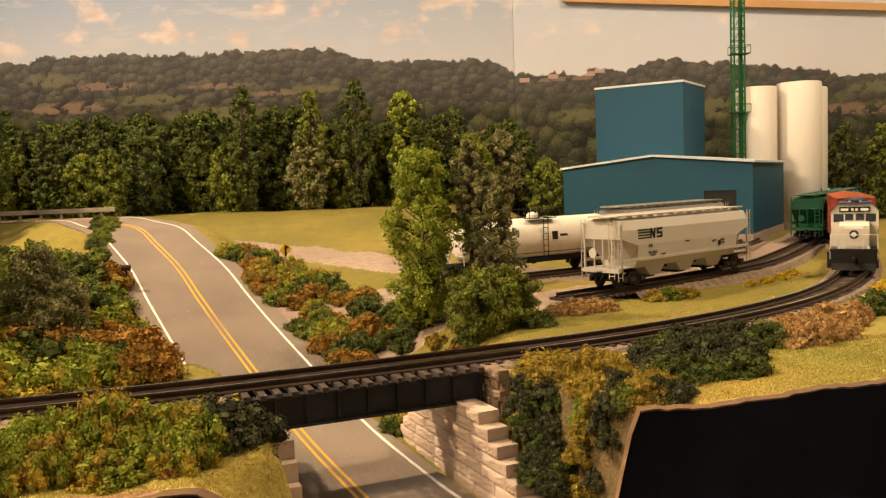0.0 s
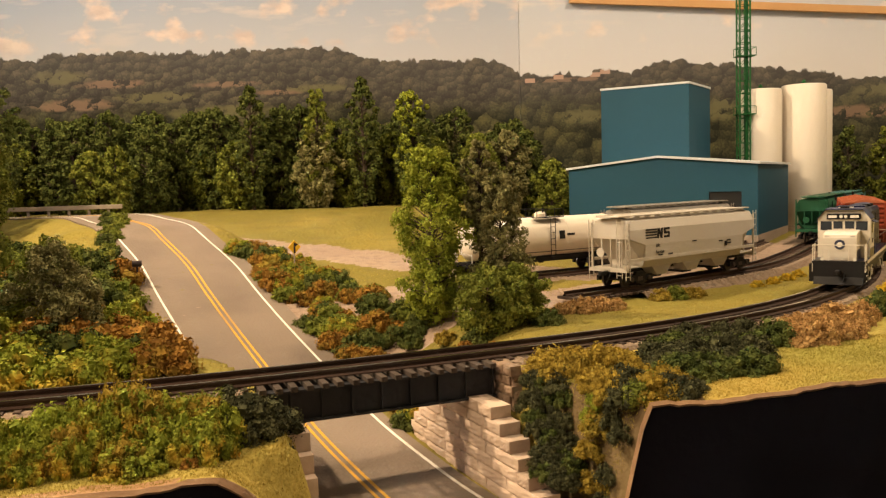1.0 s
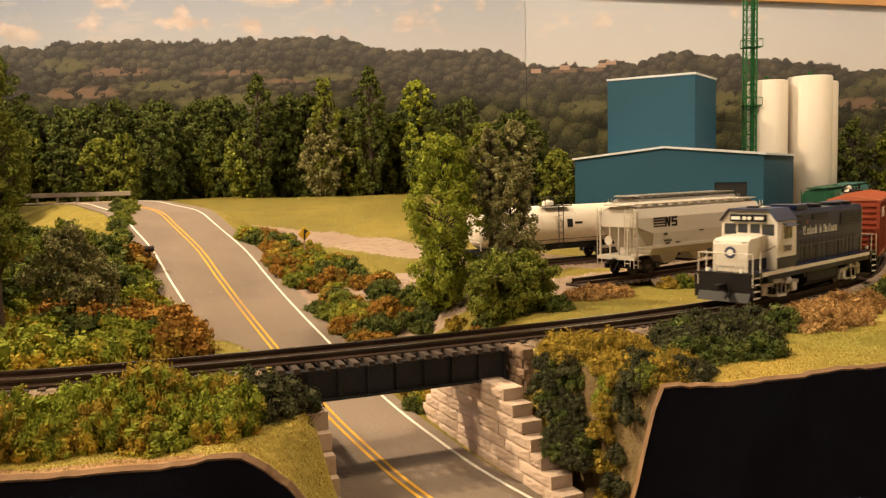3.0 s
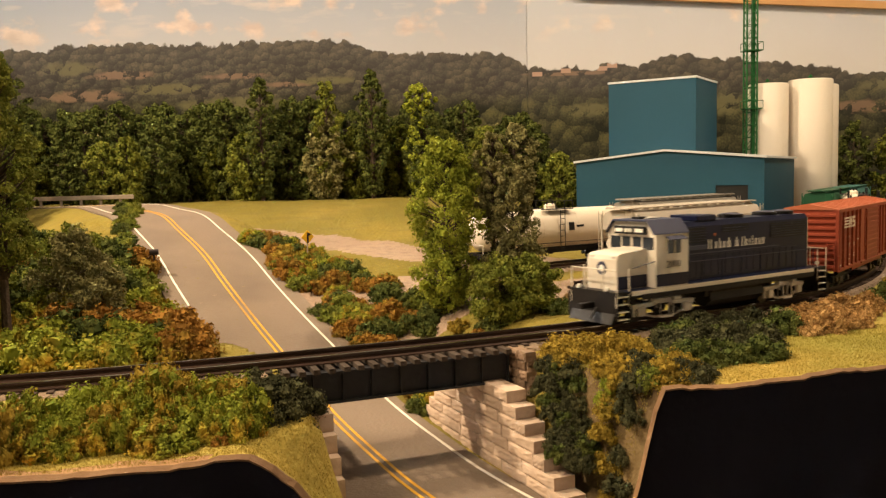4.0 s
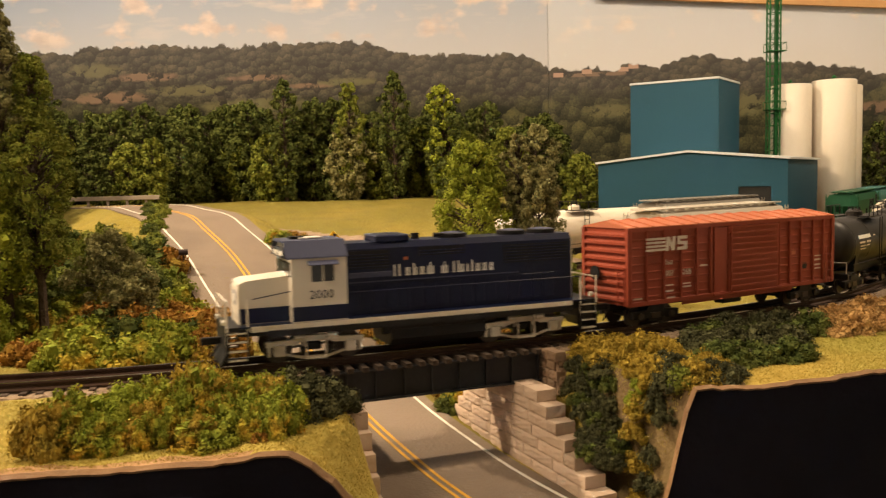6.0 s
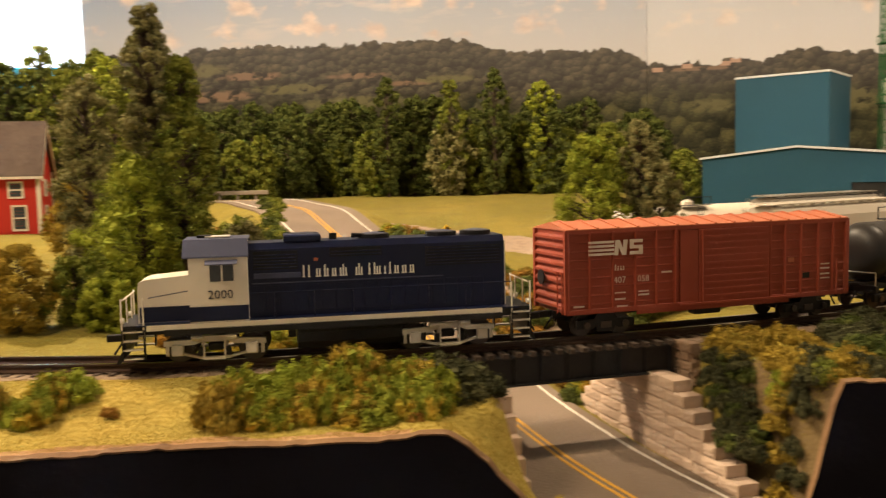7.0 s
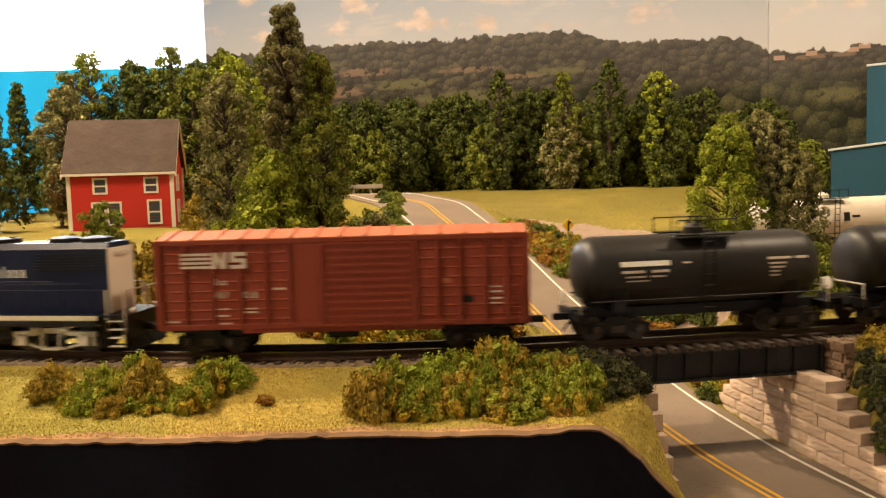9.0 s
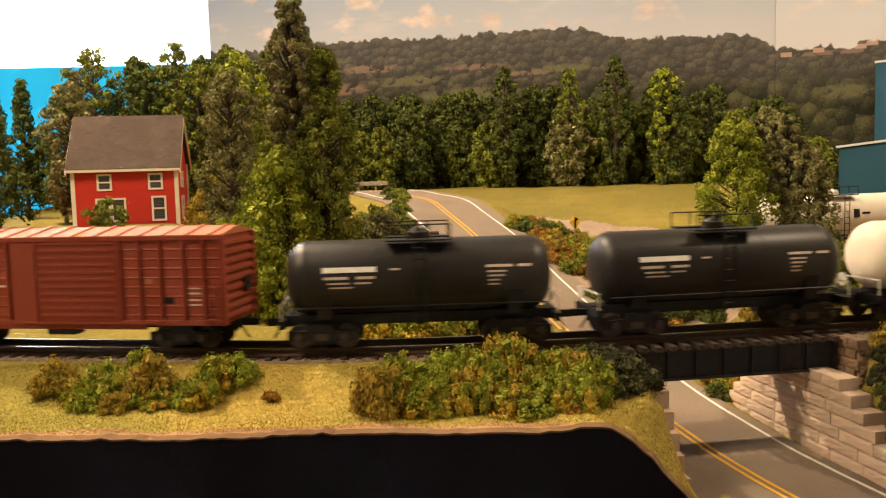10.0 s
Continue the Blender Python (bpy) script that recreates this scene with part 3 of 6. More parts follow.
        v = n.new("ShaderNodeTexVoronoi")
        v.inputs["Scale"].default_value = 1.0
        l.new(wob.outputs["Vector"], v.inputs["Vector"])
        d = n.new("ShaderNodeVectorMath")
        d.operation = "SUBTRACT"
        l.new(wob.outputs["Vector"], d.inputs[0])
        l.new(v.outputs["Position"], d.inputs[1])
        sp = n.new("ShaderNodeSeparateXYZ")
        l.new(d.outputs["Vector"], sp.inputs["Vector"])
        lit = math_("ADD", rng(sp.outputs["Z"], -0.5, 0.5, 0.0, 0.75), rng(sp.outputs["X"], -0.5, 0.5, 0.18, -0.08))
        lit = math_("MULTIPLY", lit, rng(v.outputs["Distance"], 0.3, 0.75, 1.0, 0.55))
        tint = n.new("ShaderNodeSeparateColor")
        l.new(v.outputs["Color"], tint.inputs["Color"])
        return lit, tint.outputs["Red"]

    lit_far, tint_far = crowns(0.78, 1.1)
    lit_near, tint_near = crowns(0.52, 0.9)
    grain = math_("ADD", rng(noise_(3.2, 4), 0.3, 0.7, -0.22, 0.22), rng(noise_(0.35, 3), 0.3, 0.7, -0.14, 0.14))
    woods = ramp(math_("ADD", math_("ADD", lit_far, grain), rng(tint_far, 0, 1, -0.16, 0.16)), [(0.0, (0.024, 0.021, 0.018)), (0.4, (0.050, 0.045, 0.034)), (0.9, (0.115, 0.100, 0.064))])
    near_w = ramp(math_("ADD", math_("ADD", lit_near, grain), rng(tint_near, 0, 1, -0.22, 0.22)), [(0.0, (0.014, 0.015, 0.009)), (0.4, (0.040, 0.040, 0.021)), (0.95, (0.108, 0.102, 0.044))])
    hill_mask = rng(math_("ADD", below, rng(lit_far, 0.1, 0.7, -0.35, 0.25)), -0.08, 0.10)
    low_edge = math_("ADD", z, rng(noise_(0.1, 3, 1, 1, 4), 0.3, 0.7, -2.0, 2.0))
    hill = mix(rng(low_edge, 20.5, 17.5), woods, near_w)
    # fields and meadows: x, z, half width, half height, and tan (1) or green (0)
    rough = rng(noise_(0.5, 4, 1, 1.6, 2), 0.2, 0.8, -0.75, 0.75)
    for fx, fz, fw, fh, tan in ((-54, 23.4, 5.5, 0.7, 1), (-36, 22.8, 5, 0.5, 1), (-28, 21.4, 3.5, 0.45, 1), (-60, 20.4, 6.5, 0.9, 1), (-37, 18.6, 9, 1.0, 0), (-62, 24.6, 4.5, 1.0, 0), (-47, 21.2, 6, 0.9, 0), (-22, 21.8, 5, 0.6, 0), (38, 16.8, 4.0, 1.7, 0), (18, 16.3, 4.2, 1.0, 0), (59, 15.8, 7, 1.0, 1), (63, 19.0, 5, 0.9, 0), (15, 21.9, 7, 0.35, 1)):
        q = math_("ADD", math_("POWER", math_("DIVIDE", math_("SUBTRACT", x, fx), fw), 2), math_("POWER", math_("DIVIDE", math_("SUBTRACT", z, fz), fh), 2))
        mask = math_("MULTIPLY", rng(math_("ADD", q, rough), 1.3, 0.4, 0.0, 0.85), rng(math_("ADD", tint_far, math_("ADD", lit_far, grain)), 0.42, 0.7))
        hill = mix(mask, hill, (0.20, 0.130, 0.085) if tan else (0.125, 0.118, 0.056))
    # a few farmhouses in the saddle
    for hx, hz in ((10.0, 21.9), (14.3, 22.3), (19.8, 22.5), (21.3, 22.9)):
        q = math_("MAXIMUM", math_("ABSOLUTE", math_("DIVIDE", math_("SUBTRACT", x, hx), 0.75)), math_("ABSOLUTE", math_("DIVIDE", math_("SUBTRACT", z, hz), 0.33)))
        hill = mix(rng(q, 1.05, 0.95), hill, (0.42, 0.27, 0.20))
    hill = mix(rng(below, 0.0, 9.0, 0.16, 0.0), hill, (0.26, 0.25, 0.25))
    colour = mix(hill_mask, sky, hill)
    l.new(colour, b.inputs["Base Color"])
    bm = box(bmesh.new(), -82.2, 8.45, 131.2, 131.6, -8, 60)
    solid("backdrop_panel", bm, m, "printed landscape backdrop of wooded hills under a pale cloudy sky", "backdrop", kind="structure")
    bm = box(bmesh.new(), 8.5, 120, 131.26, 131.6, -8, 60)
    solid("backdrop_panel", bm, m, "printed landscape backdrop of wooded hills under a pale cloudy sky", "backdrop", kind="structure")
    bm = box(bmesh.new(), 0, 62, -0.35, 0.35, -0.55, 0.55, 0.05, Matrix.Translation((16, 130.6, 33.6)) @ Matrix.Rotation(radians(3.9), 4, "Y"))
    solid("wooden_batten", bm, WOOD, "bare pine batten along the backdrop's top edge", "batten", kind="structure")


def build_room():
    plaster = shade("white_plaster", (0.82, 0.80, 0.76), 0.9, spots=(0.74, 0.72, 0.68), scale=0.05, amount=0.4)
    blue = shade("sky_blue_panel", (0.01, 0.50, 0.92), 0.7, spots=(0.05, 0.48, 0.8), scale=0.1, amount=0.4)
    carpet = shade("grey_floor", (0.18, 0.16, 0.14), 0.9, spots=(0.1, 0.09, 0.08), scale=0.3, bump=0.2)
    solid("wall_blue_panel", box(bmesh.new(), -90, 2, -0.3, 0.3, -10, 26.3, 0, Matrix.Translation((-83.8, 133.6, 0)) @ Matrix.Rotation(radians(17), 4, "Z")), blue, "bright sky-blue painted backdrop board", "backdrop", kind="structure")
    solid("wall_back", box(bmesh.new(), -220, 200, 150, 153, -105, 150), plaster, "white plaster wall behind the layout", "wall", kind="structure")
    solid("wall_left", box(bmesh.new(), -223, -220, -200, 153, -105, 150), plaster, "white plaster wall", "wall", kind="structure")
    solid("wall_right", box(bmesh.new(), 200, 203, -200, 153, -105, 150), plaster, "white plaster wall", "wall", kind="structure")
    solid("wall_front", box(bmesh.new(), -223, 203, -203, -200, -105, 150), plaster, "white plaster wall", "wall", kind="structure")
    solid("ceiling", box(bmesh.new(), -223, 203, -203, 153, 150, 153), plaster, "white plaster ceiling", "ceiling", kind="structure")
    solid("floor", box(bmesh.new(), -223, 203, -203, 153, -108, -105), carpet, "grey floor", "floor", kind="structure")


# ---------------------------------------------------------------- buildings
def build_shed():
    c, l, r = np.array([29.4, 88.0]), np.array([11.55, 98.0]), np.array([39.25, 104.0])
    ang = math.degrees(math.atan2(*(c - l)[::-1]))
    W, D = 20.5, 18.6
    sh = thing("mill_shed", at(l[0], l[1], -0.25, 0, 0, ang), "teal-blue gabled metal mill shed with a white roof", "shed")
    e, pk, t = 8.15, 9.15, 0.25
    wall = prism(bmesh.new(), [(0, 0.9), (W - 4.9, 0.9), (W - 4.9, 5.4), (W - 1.6, 5.4), (W - 1.6, 0.9), (W, 0.9), (W, e), (W / 2, pk), (0, e)], 0, t, "y")
    part("front_wall", wall, BLUE_WALL, sh, "teal-blue wall with a dark loading door")
    part("back_wall", prism(bmesh.new(), [(0, 0.9), (W, 0.9), (W, e), (W / 2, pk), (0, e)], D - t, D, "y"), BLUE_WALL, sh)
    for x in (0, W - t):
        part("side_wall", box(bmesh.new(), x, x + t, t, D - t, 0.9, e), BLUE_WALL, sh)
    for x0, x1, y0, y1 in ((0, W - 4.9, 0.02, 0.3), (W - 1.6, W, 0.02, 0.3), (W - 0.32, W + 0.02, 0.3, D), (0, 0.3, 0.3, D)):
        part("footing", box(bmesh.new(), x0, x1, y0, y1, -0.3, 0.9), CONCRETE, sh, "concrete footing")
    for a, b in ((-0.25, W / 2), (W / 2, W + 0.25)):
        z0, z1 = (e - 0.02, pk) if a < 0 else (pk, e - 0.02)
        part("roof_panel", prism(bmesh.new(), [(a, z0 + 0.02), (b, z1 + 0.02), (b, z1 + 0.24), (a, z0 + 0.24)], -0.25, D + 0.25, "y"), ROOF_WHITE, sh, "white metal roof")
    dark = shade("dark_doorway", (0.02, 0.02, 0.02), 0.9)
    part("inner_floor", box(bmesh.new(), t, W - t, 2.0, D - t, 0.0, 0.1), CONCRETE, sh)
    # near-black sheet across the opening, in place of the shaded interior
    part("roller_door", box(bmesh.new(), W - 4.9, W - 1.6, 0.1, 0.2, -0.2, 5.4), dark, sh, "dark sheet standing for the shade inside the open loading door")
    tc, tl, tr = np.array([25.65, 100.0]), np.array([16.5, 105.5]), np.array([30.2, 107.3])
    tang = math.degrees(math.atan2(*(tc - tl)[::-1]))
    tw = thing("mill_tower", at(tl[0], tl[1], -0.25, 0, 0, tang), "tall windowless teal-blue mill tower rising behind the shed", "tower")
    part("wall", box(bmesh.new(), 0, 10.7, 0, 8.8, 0, 17.75, 0.04), BLUE_WALL, tw)
    part("roof_cap", box(bmesh.new(), -0.08, 10.78, -0.08, 8.88, 17.7, 17.95, 0.03), ROOF_WHITE, tw, "thin white roof edge")


def build_silos():
    for x, y, top, r in ((36.55, 108.0, 17.3, 2.5), (41.95, 108.3, 17.75, 2.62), (44.2, 112.0, 17.4, 2.62)):
        s = thing("silo", at(x, y, -0.6), "smooth white cylindrical silo on a concrete ring", "silo", "silos beside the mill")
        part("shell", lathe(bmesh.new(), [(1.0, r - 0.03), (1.05, r), (top + 0.35, r), (top + 0.5, r - 0.1), (top + 0.6, 0.3)], "Z", 48), SILO, s, smooth=True)
        part("base_ring", lathe(bmesh.new(), [(-0.2, r + 0.12), (1.0, r + 0.12)], "Z", 48), CONCRETE, s, "concrete base")
        part("vent_cap", lathe(bmesh.new(), [(top + 0.55, 0.25), (top + 1.0, 0.25), (top + 1.2, 0.05)], "Z", 12), MAST_GREEN, s, "small green roof vent")


def build_mast():
    m = thing("elevator_mast", at(33.9, 106.3, -0.4), "tall slender green lattice elevator leg with cage and ladder", "mast")
    w, top = 0.62, 42.0
    for x in (-w, w):
        for y in (-w, w):
            part("leg", rod(bmesh.new(), (x, y, 0), (x, y, top), 0.11, 6), MAST_GREEN, m)
    part("casing", box(bmesh.new(), 0.15, 0.5, -0.3, 0.3, 0, top), MAST_GREEN, m, "green elevator casing")
    for i in range(int(top / 1.5)):
        z = 0.6 + 1.5 * i
        for (a, b) in (((-w, -w), (w, -w)), ((w, -w), (w, w)), ((-w, w), (w, w)), ((-w, -w), (-w, w))):
            part("crossbar", rod(bmesh.new(), (*a, z), (*b, z), 0.05, 4), MAST_GREEN, m)
            part("brace", rod(bmesh.new(), (*a, z), (*b, z + 1.5), 0.04, 4), MAST_GREEN, m)
    for z in (14.5, 21.5):
        part("platform", box(bmesh.new(), -0.9, 1.25, -0.9, 0.9, z, z + 0.1), MAST_GREEN, m)
        bm = bmesh.new()
        for a, b in (((-0.9, -0.9), (1.25, -0.9)), ((1.25, -0.9), (1.25, 0.9)), ((1.25, 0.9), (-0.9, 0.9)), ((-0.9, 0.9), (-0.9, -0.9))):
            rod(bm, (*a, z + 1.0), (*b, z + 1.0), 0.04, 4)
            rod(bm, (*a, z), (*a, z + 1.0), 0.04, 4)
        part("railing", bm, MAST_GREEN, m)


HOUSE = (-56.0, 61.0, 2.35)


def build_house():
    red = shade("red_clapboard", (0.52, 0.035, 0.022), 0.7, spots=(0.42, 0.03, 0.02), scale=2, amount=0.4)
    white = shade("cream_trim", (0.70, 0.62, 0.52), 0.7, spots=(0.55, 0.48, 0.4), scale=4)
    shingle = shade("dark_shingle", (0.058, 0.040, 0.032), 0.9, spots=(0.09, 0.065, 0.05), scale=5, amount=0.6, bump=0.5, fine=14)
    pane = shade("window_glass", (0.05, 0.06, 0.07), 0.1)
    pane.node_tree.nodes["Principled BSDF"].inputs["Specular IOR Level"].default_value = 0.6
    W, D, e, pk = 8.7, 6.6, 5.55, 9.75
    hs = thing("farmhouse", at(HOUSE[0], HOUSE[1], HOUSE[2], 0, 0, 24.0), "two-storey red clapboard farmhouse with cream trim and dark roof", "house")
    wall = part("wall", prism(bmesh.new(), [(0, 0), (D, 0), (D, e), (D / 2, pk), (0, e)], 0, W, "x"), red, hs, "red clapboard wall")
    for z in np.arange(0.25, e, 0.25):
        part("clapboard", box(bmesh.new(), 0.0, W, -0.035, 0.0, z - 0.03, z), red, wall)
    for y0, y1, z0, z1 in ((-0.55, D / 2, e - 0.55, pk + 0.03), (D / 2, D + 0.55, pk + 0.03, e - 0.55)):
        part("roof_slope", prism(bmesh.new(), [(y0, z0), (y1, z1), (y1, z1 + 0.22), (y0, z0 + 0.22)], -0.45, W + 0.45, "x"), shingle, hs, "dark brown shingle roof")
    for x in (-0.5, W + 0.36):
        for y0, y1, z0, z1 in ((-0.57, D / 2, e - 0.8, pk - 0.2), (D / 2, D + 0.57, pk - 0.2, e - 0.8)):
            part("rake_board", prism(bmesh.new(), [(y0, z0), (y1, z1), (y1, z1 + 0.25), (y0, z0 + 0.25)], x, x + 0.14, "x"), white, hs, "cream rake board")
    part("fascia_board", box(bmesh.new(), -0.45, W + 0.45, -0.60, -0.50, e - 0.62, e - 0.40), white, hs)
    for x in (0, W):
        for y in (0, D):
            part("corner_board", box(bmesh.new(), x - 0.17, x + 0.17, y - 0.09, y + 0.09, 0, e), white, hs, "cream corner board")
    part("foundation", box(bmesh.new(), 0.05, W - 0.05, 0.05, D - 0.05, -1.2, 0.0), CONCRETE, hs)

    def window(x, z, w, h, side=False):
        mm = at(W, x, z, 0, 0, 90) if side else at(x, 0, z)
        wf = part("window", box(bmesh.new(), 0.1, w - 0.1, -0.035, 0.02, 0.1, h - 0.1), pane, hs, "double-hung window with cream frame", mm)
        for a in ((0, 0.16, 0, h), (w - 0.16, w, 0, h), (0.16, w - 0.16, 0, 0.16), (0.16, w - 0.16, h - 0.16, h), (0.16, w - 0.16, h / 2 - 0.06, h / 2 + 0.06)):
            part("frame", box(bmesh.new(), a[0], a[1], -0.11, 0.02, a[2], a[3]), white, wf)

    window(2.0, 3.3, 1.25, 1.45)
    window(6.3, 3.3, 1.25, 1.45)
    window(6.5, 0.55, 1.25, 2.2)
    window(1.8, 0.55, 1.25, 2.1)
    window(3.1, 0.55, 1.25, 2.1)
    window(2.5, 0.55, 1.25, 2.1, True)
    window(2.5, 3.4, 1.25, 1.5, True)


def build_small_outdoor():
    grey = shade("weathered_guard_timber", (0.30, 0.25, 0.20), 0.8, spots=(0.18, 0.14, 0.11), scale=4)
    gr = thing("guard_rail", at(-51.3, 93.2, g(-46, 95), 0, 0, 17.5), "weathered grey guard rail beside the road's crest", "guard rail")
    part("beam", box(bmesh.new(), 0, 12.5, -0.1, 0.05, 0.75, 1.25, 0.04), grey, gr)
    for x in np.arange(0.5, 12.5, 2.1):
        part("post", box(bmesh.new(), x - 0.14, x + 0.14, 0.05, 0.3, -0.5, 1.2, 0.02), grey, gr)
    black = shade("dark_paint", (0.03, 0.02, 0.02), 0.6)
    mx, my = -21.9, 55.3
    mb = thing("mailbox", at(mx, my, g(mx, my), 0, 0, 20), "small dark mailbox on a post at the roadside", "mailbox")
    part("post", box(bmesh.new(), -0.06, 0.06, -0.06, 0.06, -0.3, 1.35), black, mb)
    part("box", lathe(bmesh.new(), [(-0.3, 0.2), (0.3, 0.2)], "X", 12), black, mb, "rounded dark box", at(0, 0, 1.5))
    yel = shade("warning_yellow", (0.72, 0.42, 0.02), 0.6)
    sx, sy = -12.7, 61.2
    sg = thing("warning_sign", at(sx, sy, g(sx, sy), 0, 0, 38), "small yellow diamond curve sign with a black arrow", "road sign")
    part("post", rod(bmesh.new(), (0, 0.06, -0.3), (0, 0.06, 2.3), 0.05, 6), grey, sg)
    plate = part("plate", box(bmesh.new(), -0.36, 0.36, -0.03, 0.02, -0.36, 0.36, 0.01), yel, sg, "yellow diamond plate", at(0, 0, 2.1, 0, 45, 0))
    part("arrow", box(bmesh.new(), -0.07, 0.07, -0.045, -0.031, -0.45, 0.15), black, plate, "black curve arrow", at(0, 0, 0, 0, -45, 0))
    part("arrow_head", prism(bmesh.new(), [(-0.05, 0.35), (-0.05, -0.05), (0.3, 0.2)], -0.045, -0.031, "y"), black, plate, "", at(0, 0, 0, 0, -45, 0))
    px, py = -62.5, 68.0
    solid("yard_post", box(bmesh.new(), -0.15, 0.15, -0.15, 0.15, -0.5, 3.2, 0.03), shade("pale_post", (0.6, 0.55, 0.48), 0.8), "pale wooden post standing in the grass", "post", m=at(px, py, g(px, py)))


build_ground()
build_road()
build_tracks()
build_bridge()
build_abutments()
build_fascia()
build_backdrop()
build_room()
build_shed()
build_silos()
build_mast()
build_house()
build_small_outdoor()


# ---------------------------------------------------------------- foliage
def flakes(centres, radii, per, size, seed, flat=0.9, core=0.72):
    """Foam clumps: a dark-gapped skin of small bent flakes round a rough core, four corners to a face."""
    r = np.random.RandomState(seed)
    cube = np.array([[(sx, sy, 1) for sx, sy in ((-1, -1), (1, -1), (1, 1), (-1, 1))]], float)
    cube = np.concatenate([cube, cube * (1, -1, -1), cube[..., [2, 0, 1]], cube[..., [2, 0, 1]] * (-1, 1, -1), cube[..., [1, 2, 0]], cube[..., [1, 2, 0]] * (-1, -1, 1)])
    quads = []
    for c, rad in zip(np.asarray(centres), radii):
        d = r.normal(size=(per, 3))
        d[:, 2] = d[:, 2] * flat + 0.12
        d /= np.linalg.norm(d, axis=1)[:, None]
        p = c + d * rad * (0.72 + 0.36 * r.rand(per, 1))
        n = d + r.normal(scale=0.38, size=(per, 3))
        n /= np.linalg.norm(n, axis=1)[:, None]
        t = np.cross(n, r.normal(size=(per, 3)))
        t /= np.linalg.norm(t, axis=1)[:, None] + 1e-9
        b = np.cross(n, t)
        k = size * (0.55 + 0.9 * r.rand(per, 1))
        quads.append(np.stack([p - t * k, p - b * k * 0.75 + n * k * 0.3, p + t * k, p + b * k * 0.75 + n * k * 0.3], 1))
        if core:
            q, _ = np.linalg.qr(r.normal(size=(3, 3)))
            quads.append(c + cube @ q.T * (rad * core * 0.6))
    v = np.concatenate(quads).reshape(-1, 3)
    return v, np.arange(len(v)).reshape(-1, 4).tolist()


def bush_mesh(material, seed, tall=0.85, lumps=30, per=44, size=0.06):
    """A low bush of radius about 1: a heap of small knobs."""
    r = np.random.RandomState(seed)
    cs, rs = [], []
    for i in range(lumps):
        a, q = i * 2.4 + r.rand(), ((i + r.rand()) / lumps) ** 0.5
        rad = 0.17 + 0.15 * r.rand()
        top = tall * (1 - q**3.0 * 0.85) * (0.45 + 0.65 * r.rand())
        cs.append((0.92 * q * math.cos(a), 0.92 * q * math.sin(a), max(0.08, top)))
        rs.append(rad)
        if i % 2:
            cs.append((0.85 * q * math.cos(a), 0.85 * q * math.sin(a), max(0.05, top * 0.5)))
            rs.append(rad * 1.25)
    v, f = flakes(cs, rs, per, size, seed)
    return mesh_from("bush", v, f, material)


KINDS = {}


JOINED = []


def undergrowth(label):
    """The bushes noted in JOINED as one mesh."""
    mats = list(dict.fromkeys(d.materials[0] for d, _ in JOINED))
    verts, faces, which, base = [], [], [], 0
    for d, m in JOINED:
        co = np.empty(len(d.vertices) * 3)
        d.vertices.foreach_get("co", co)
        m = np.array(m)
        verts.append(co.reshape(-1, 3) @ m[:3, :3].T + m[:3, 3])
        n = len(d.polygons)
        faces.append(np.arange(4 * n).reshape(-1, 4) + base)
        which += [mats.index(d.materials[0])] * n
        base += 4 * n
    data = bpy.data.meshes.new("undergrowth")
    data.from_pydata(np.concatenate(verts).tolist(), [], np.concatenate(faces).tolist())
    for m in mats:
        data.materials.append(m)
    data.polygons.foreach_set("material_index", which)
    JOINED.clear()
    return tagged(new("undergrowth", data), label, "undergrowth", kind="stuff")


def bush(material, x, y, size, seed=0, z=None, label="", stretch=1.0, fine=1.0, join=False):
    key = (material.name, seed % 4, fine)
    if key not in KINDS:
        KINDS[key] = bush_mesh(material, 11 * (seed % 4) + len(material.name), per=int(56 * fine), size=0.054 / fine**0.5)
    m = at(x, y, (g(x, y) if z is None else z) - 0.12 * size, 0, 0, (seed * 77) % 360) @ Matrix.Diagonal((size, size, size * stretch, 1))
    if join:
        JOINED.append((KINDS[key], m))
        return None
    ob = new("bush", KINDS[key])
    ob.matrix_basis = m
    names = {"mixed_autumn_foliage": "green bush flecked with orange autumn foam", "rust_orange_foliage": "rust-orange autumn bush of ground foam", "mid_green_foliage": "mid-green foam bush", "dark_green_foliage": "dark green foam bush", "olive_yellow_foliage": "olive-yellow foam bush", "blackish_green_foliage": "blackish green foam bush", "dry_brown_brush": "dry brown brush", "grey_green_foliage": "grey-green foam bush", "bright_green_foliage": "bright green foam bush", "yellow_flower_foam": "patch of yellow flowers"}
    return tagged(ob, label or names[material.name] + " on the grassy bank", "bush", "bushes on the banks")


PROFILES = {
    "round": ((0, 0.45), (0.2, 0.9), (0.45, 1.0), (0.7, 0.9), (0.88, 0.6), (1, 0.2)),
    "column": ((0, 0.4), (0.15, 0.8), (0.4, 1.0), (0.7, 0.95), (0.88, 0.72), (1, 0.3)),
    "cone": ((0, 0.9), (0.25, 1.0), (0.55, 0.7), (0.8, 0.4), (1, 0.08)),
    "loose": ((0, 0.5), (0.2, 0.85), (0.42, 1.0), (0.6, 0.8), (0.72, 0.45), (0.86, 0.42), (1, 0.12)),
}


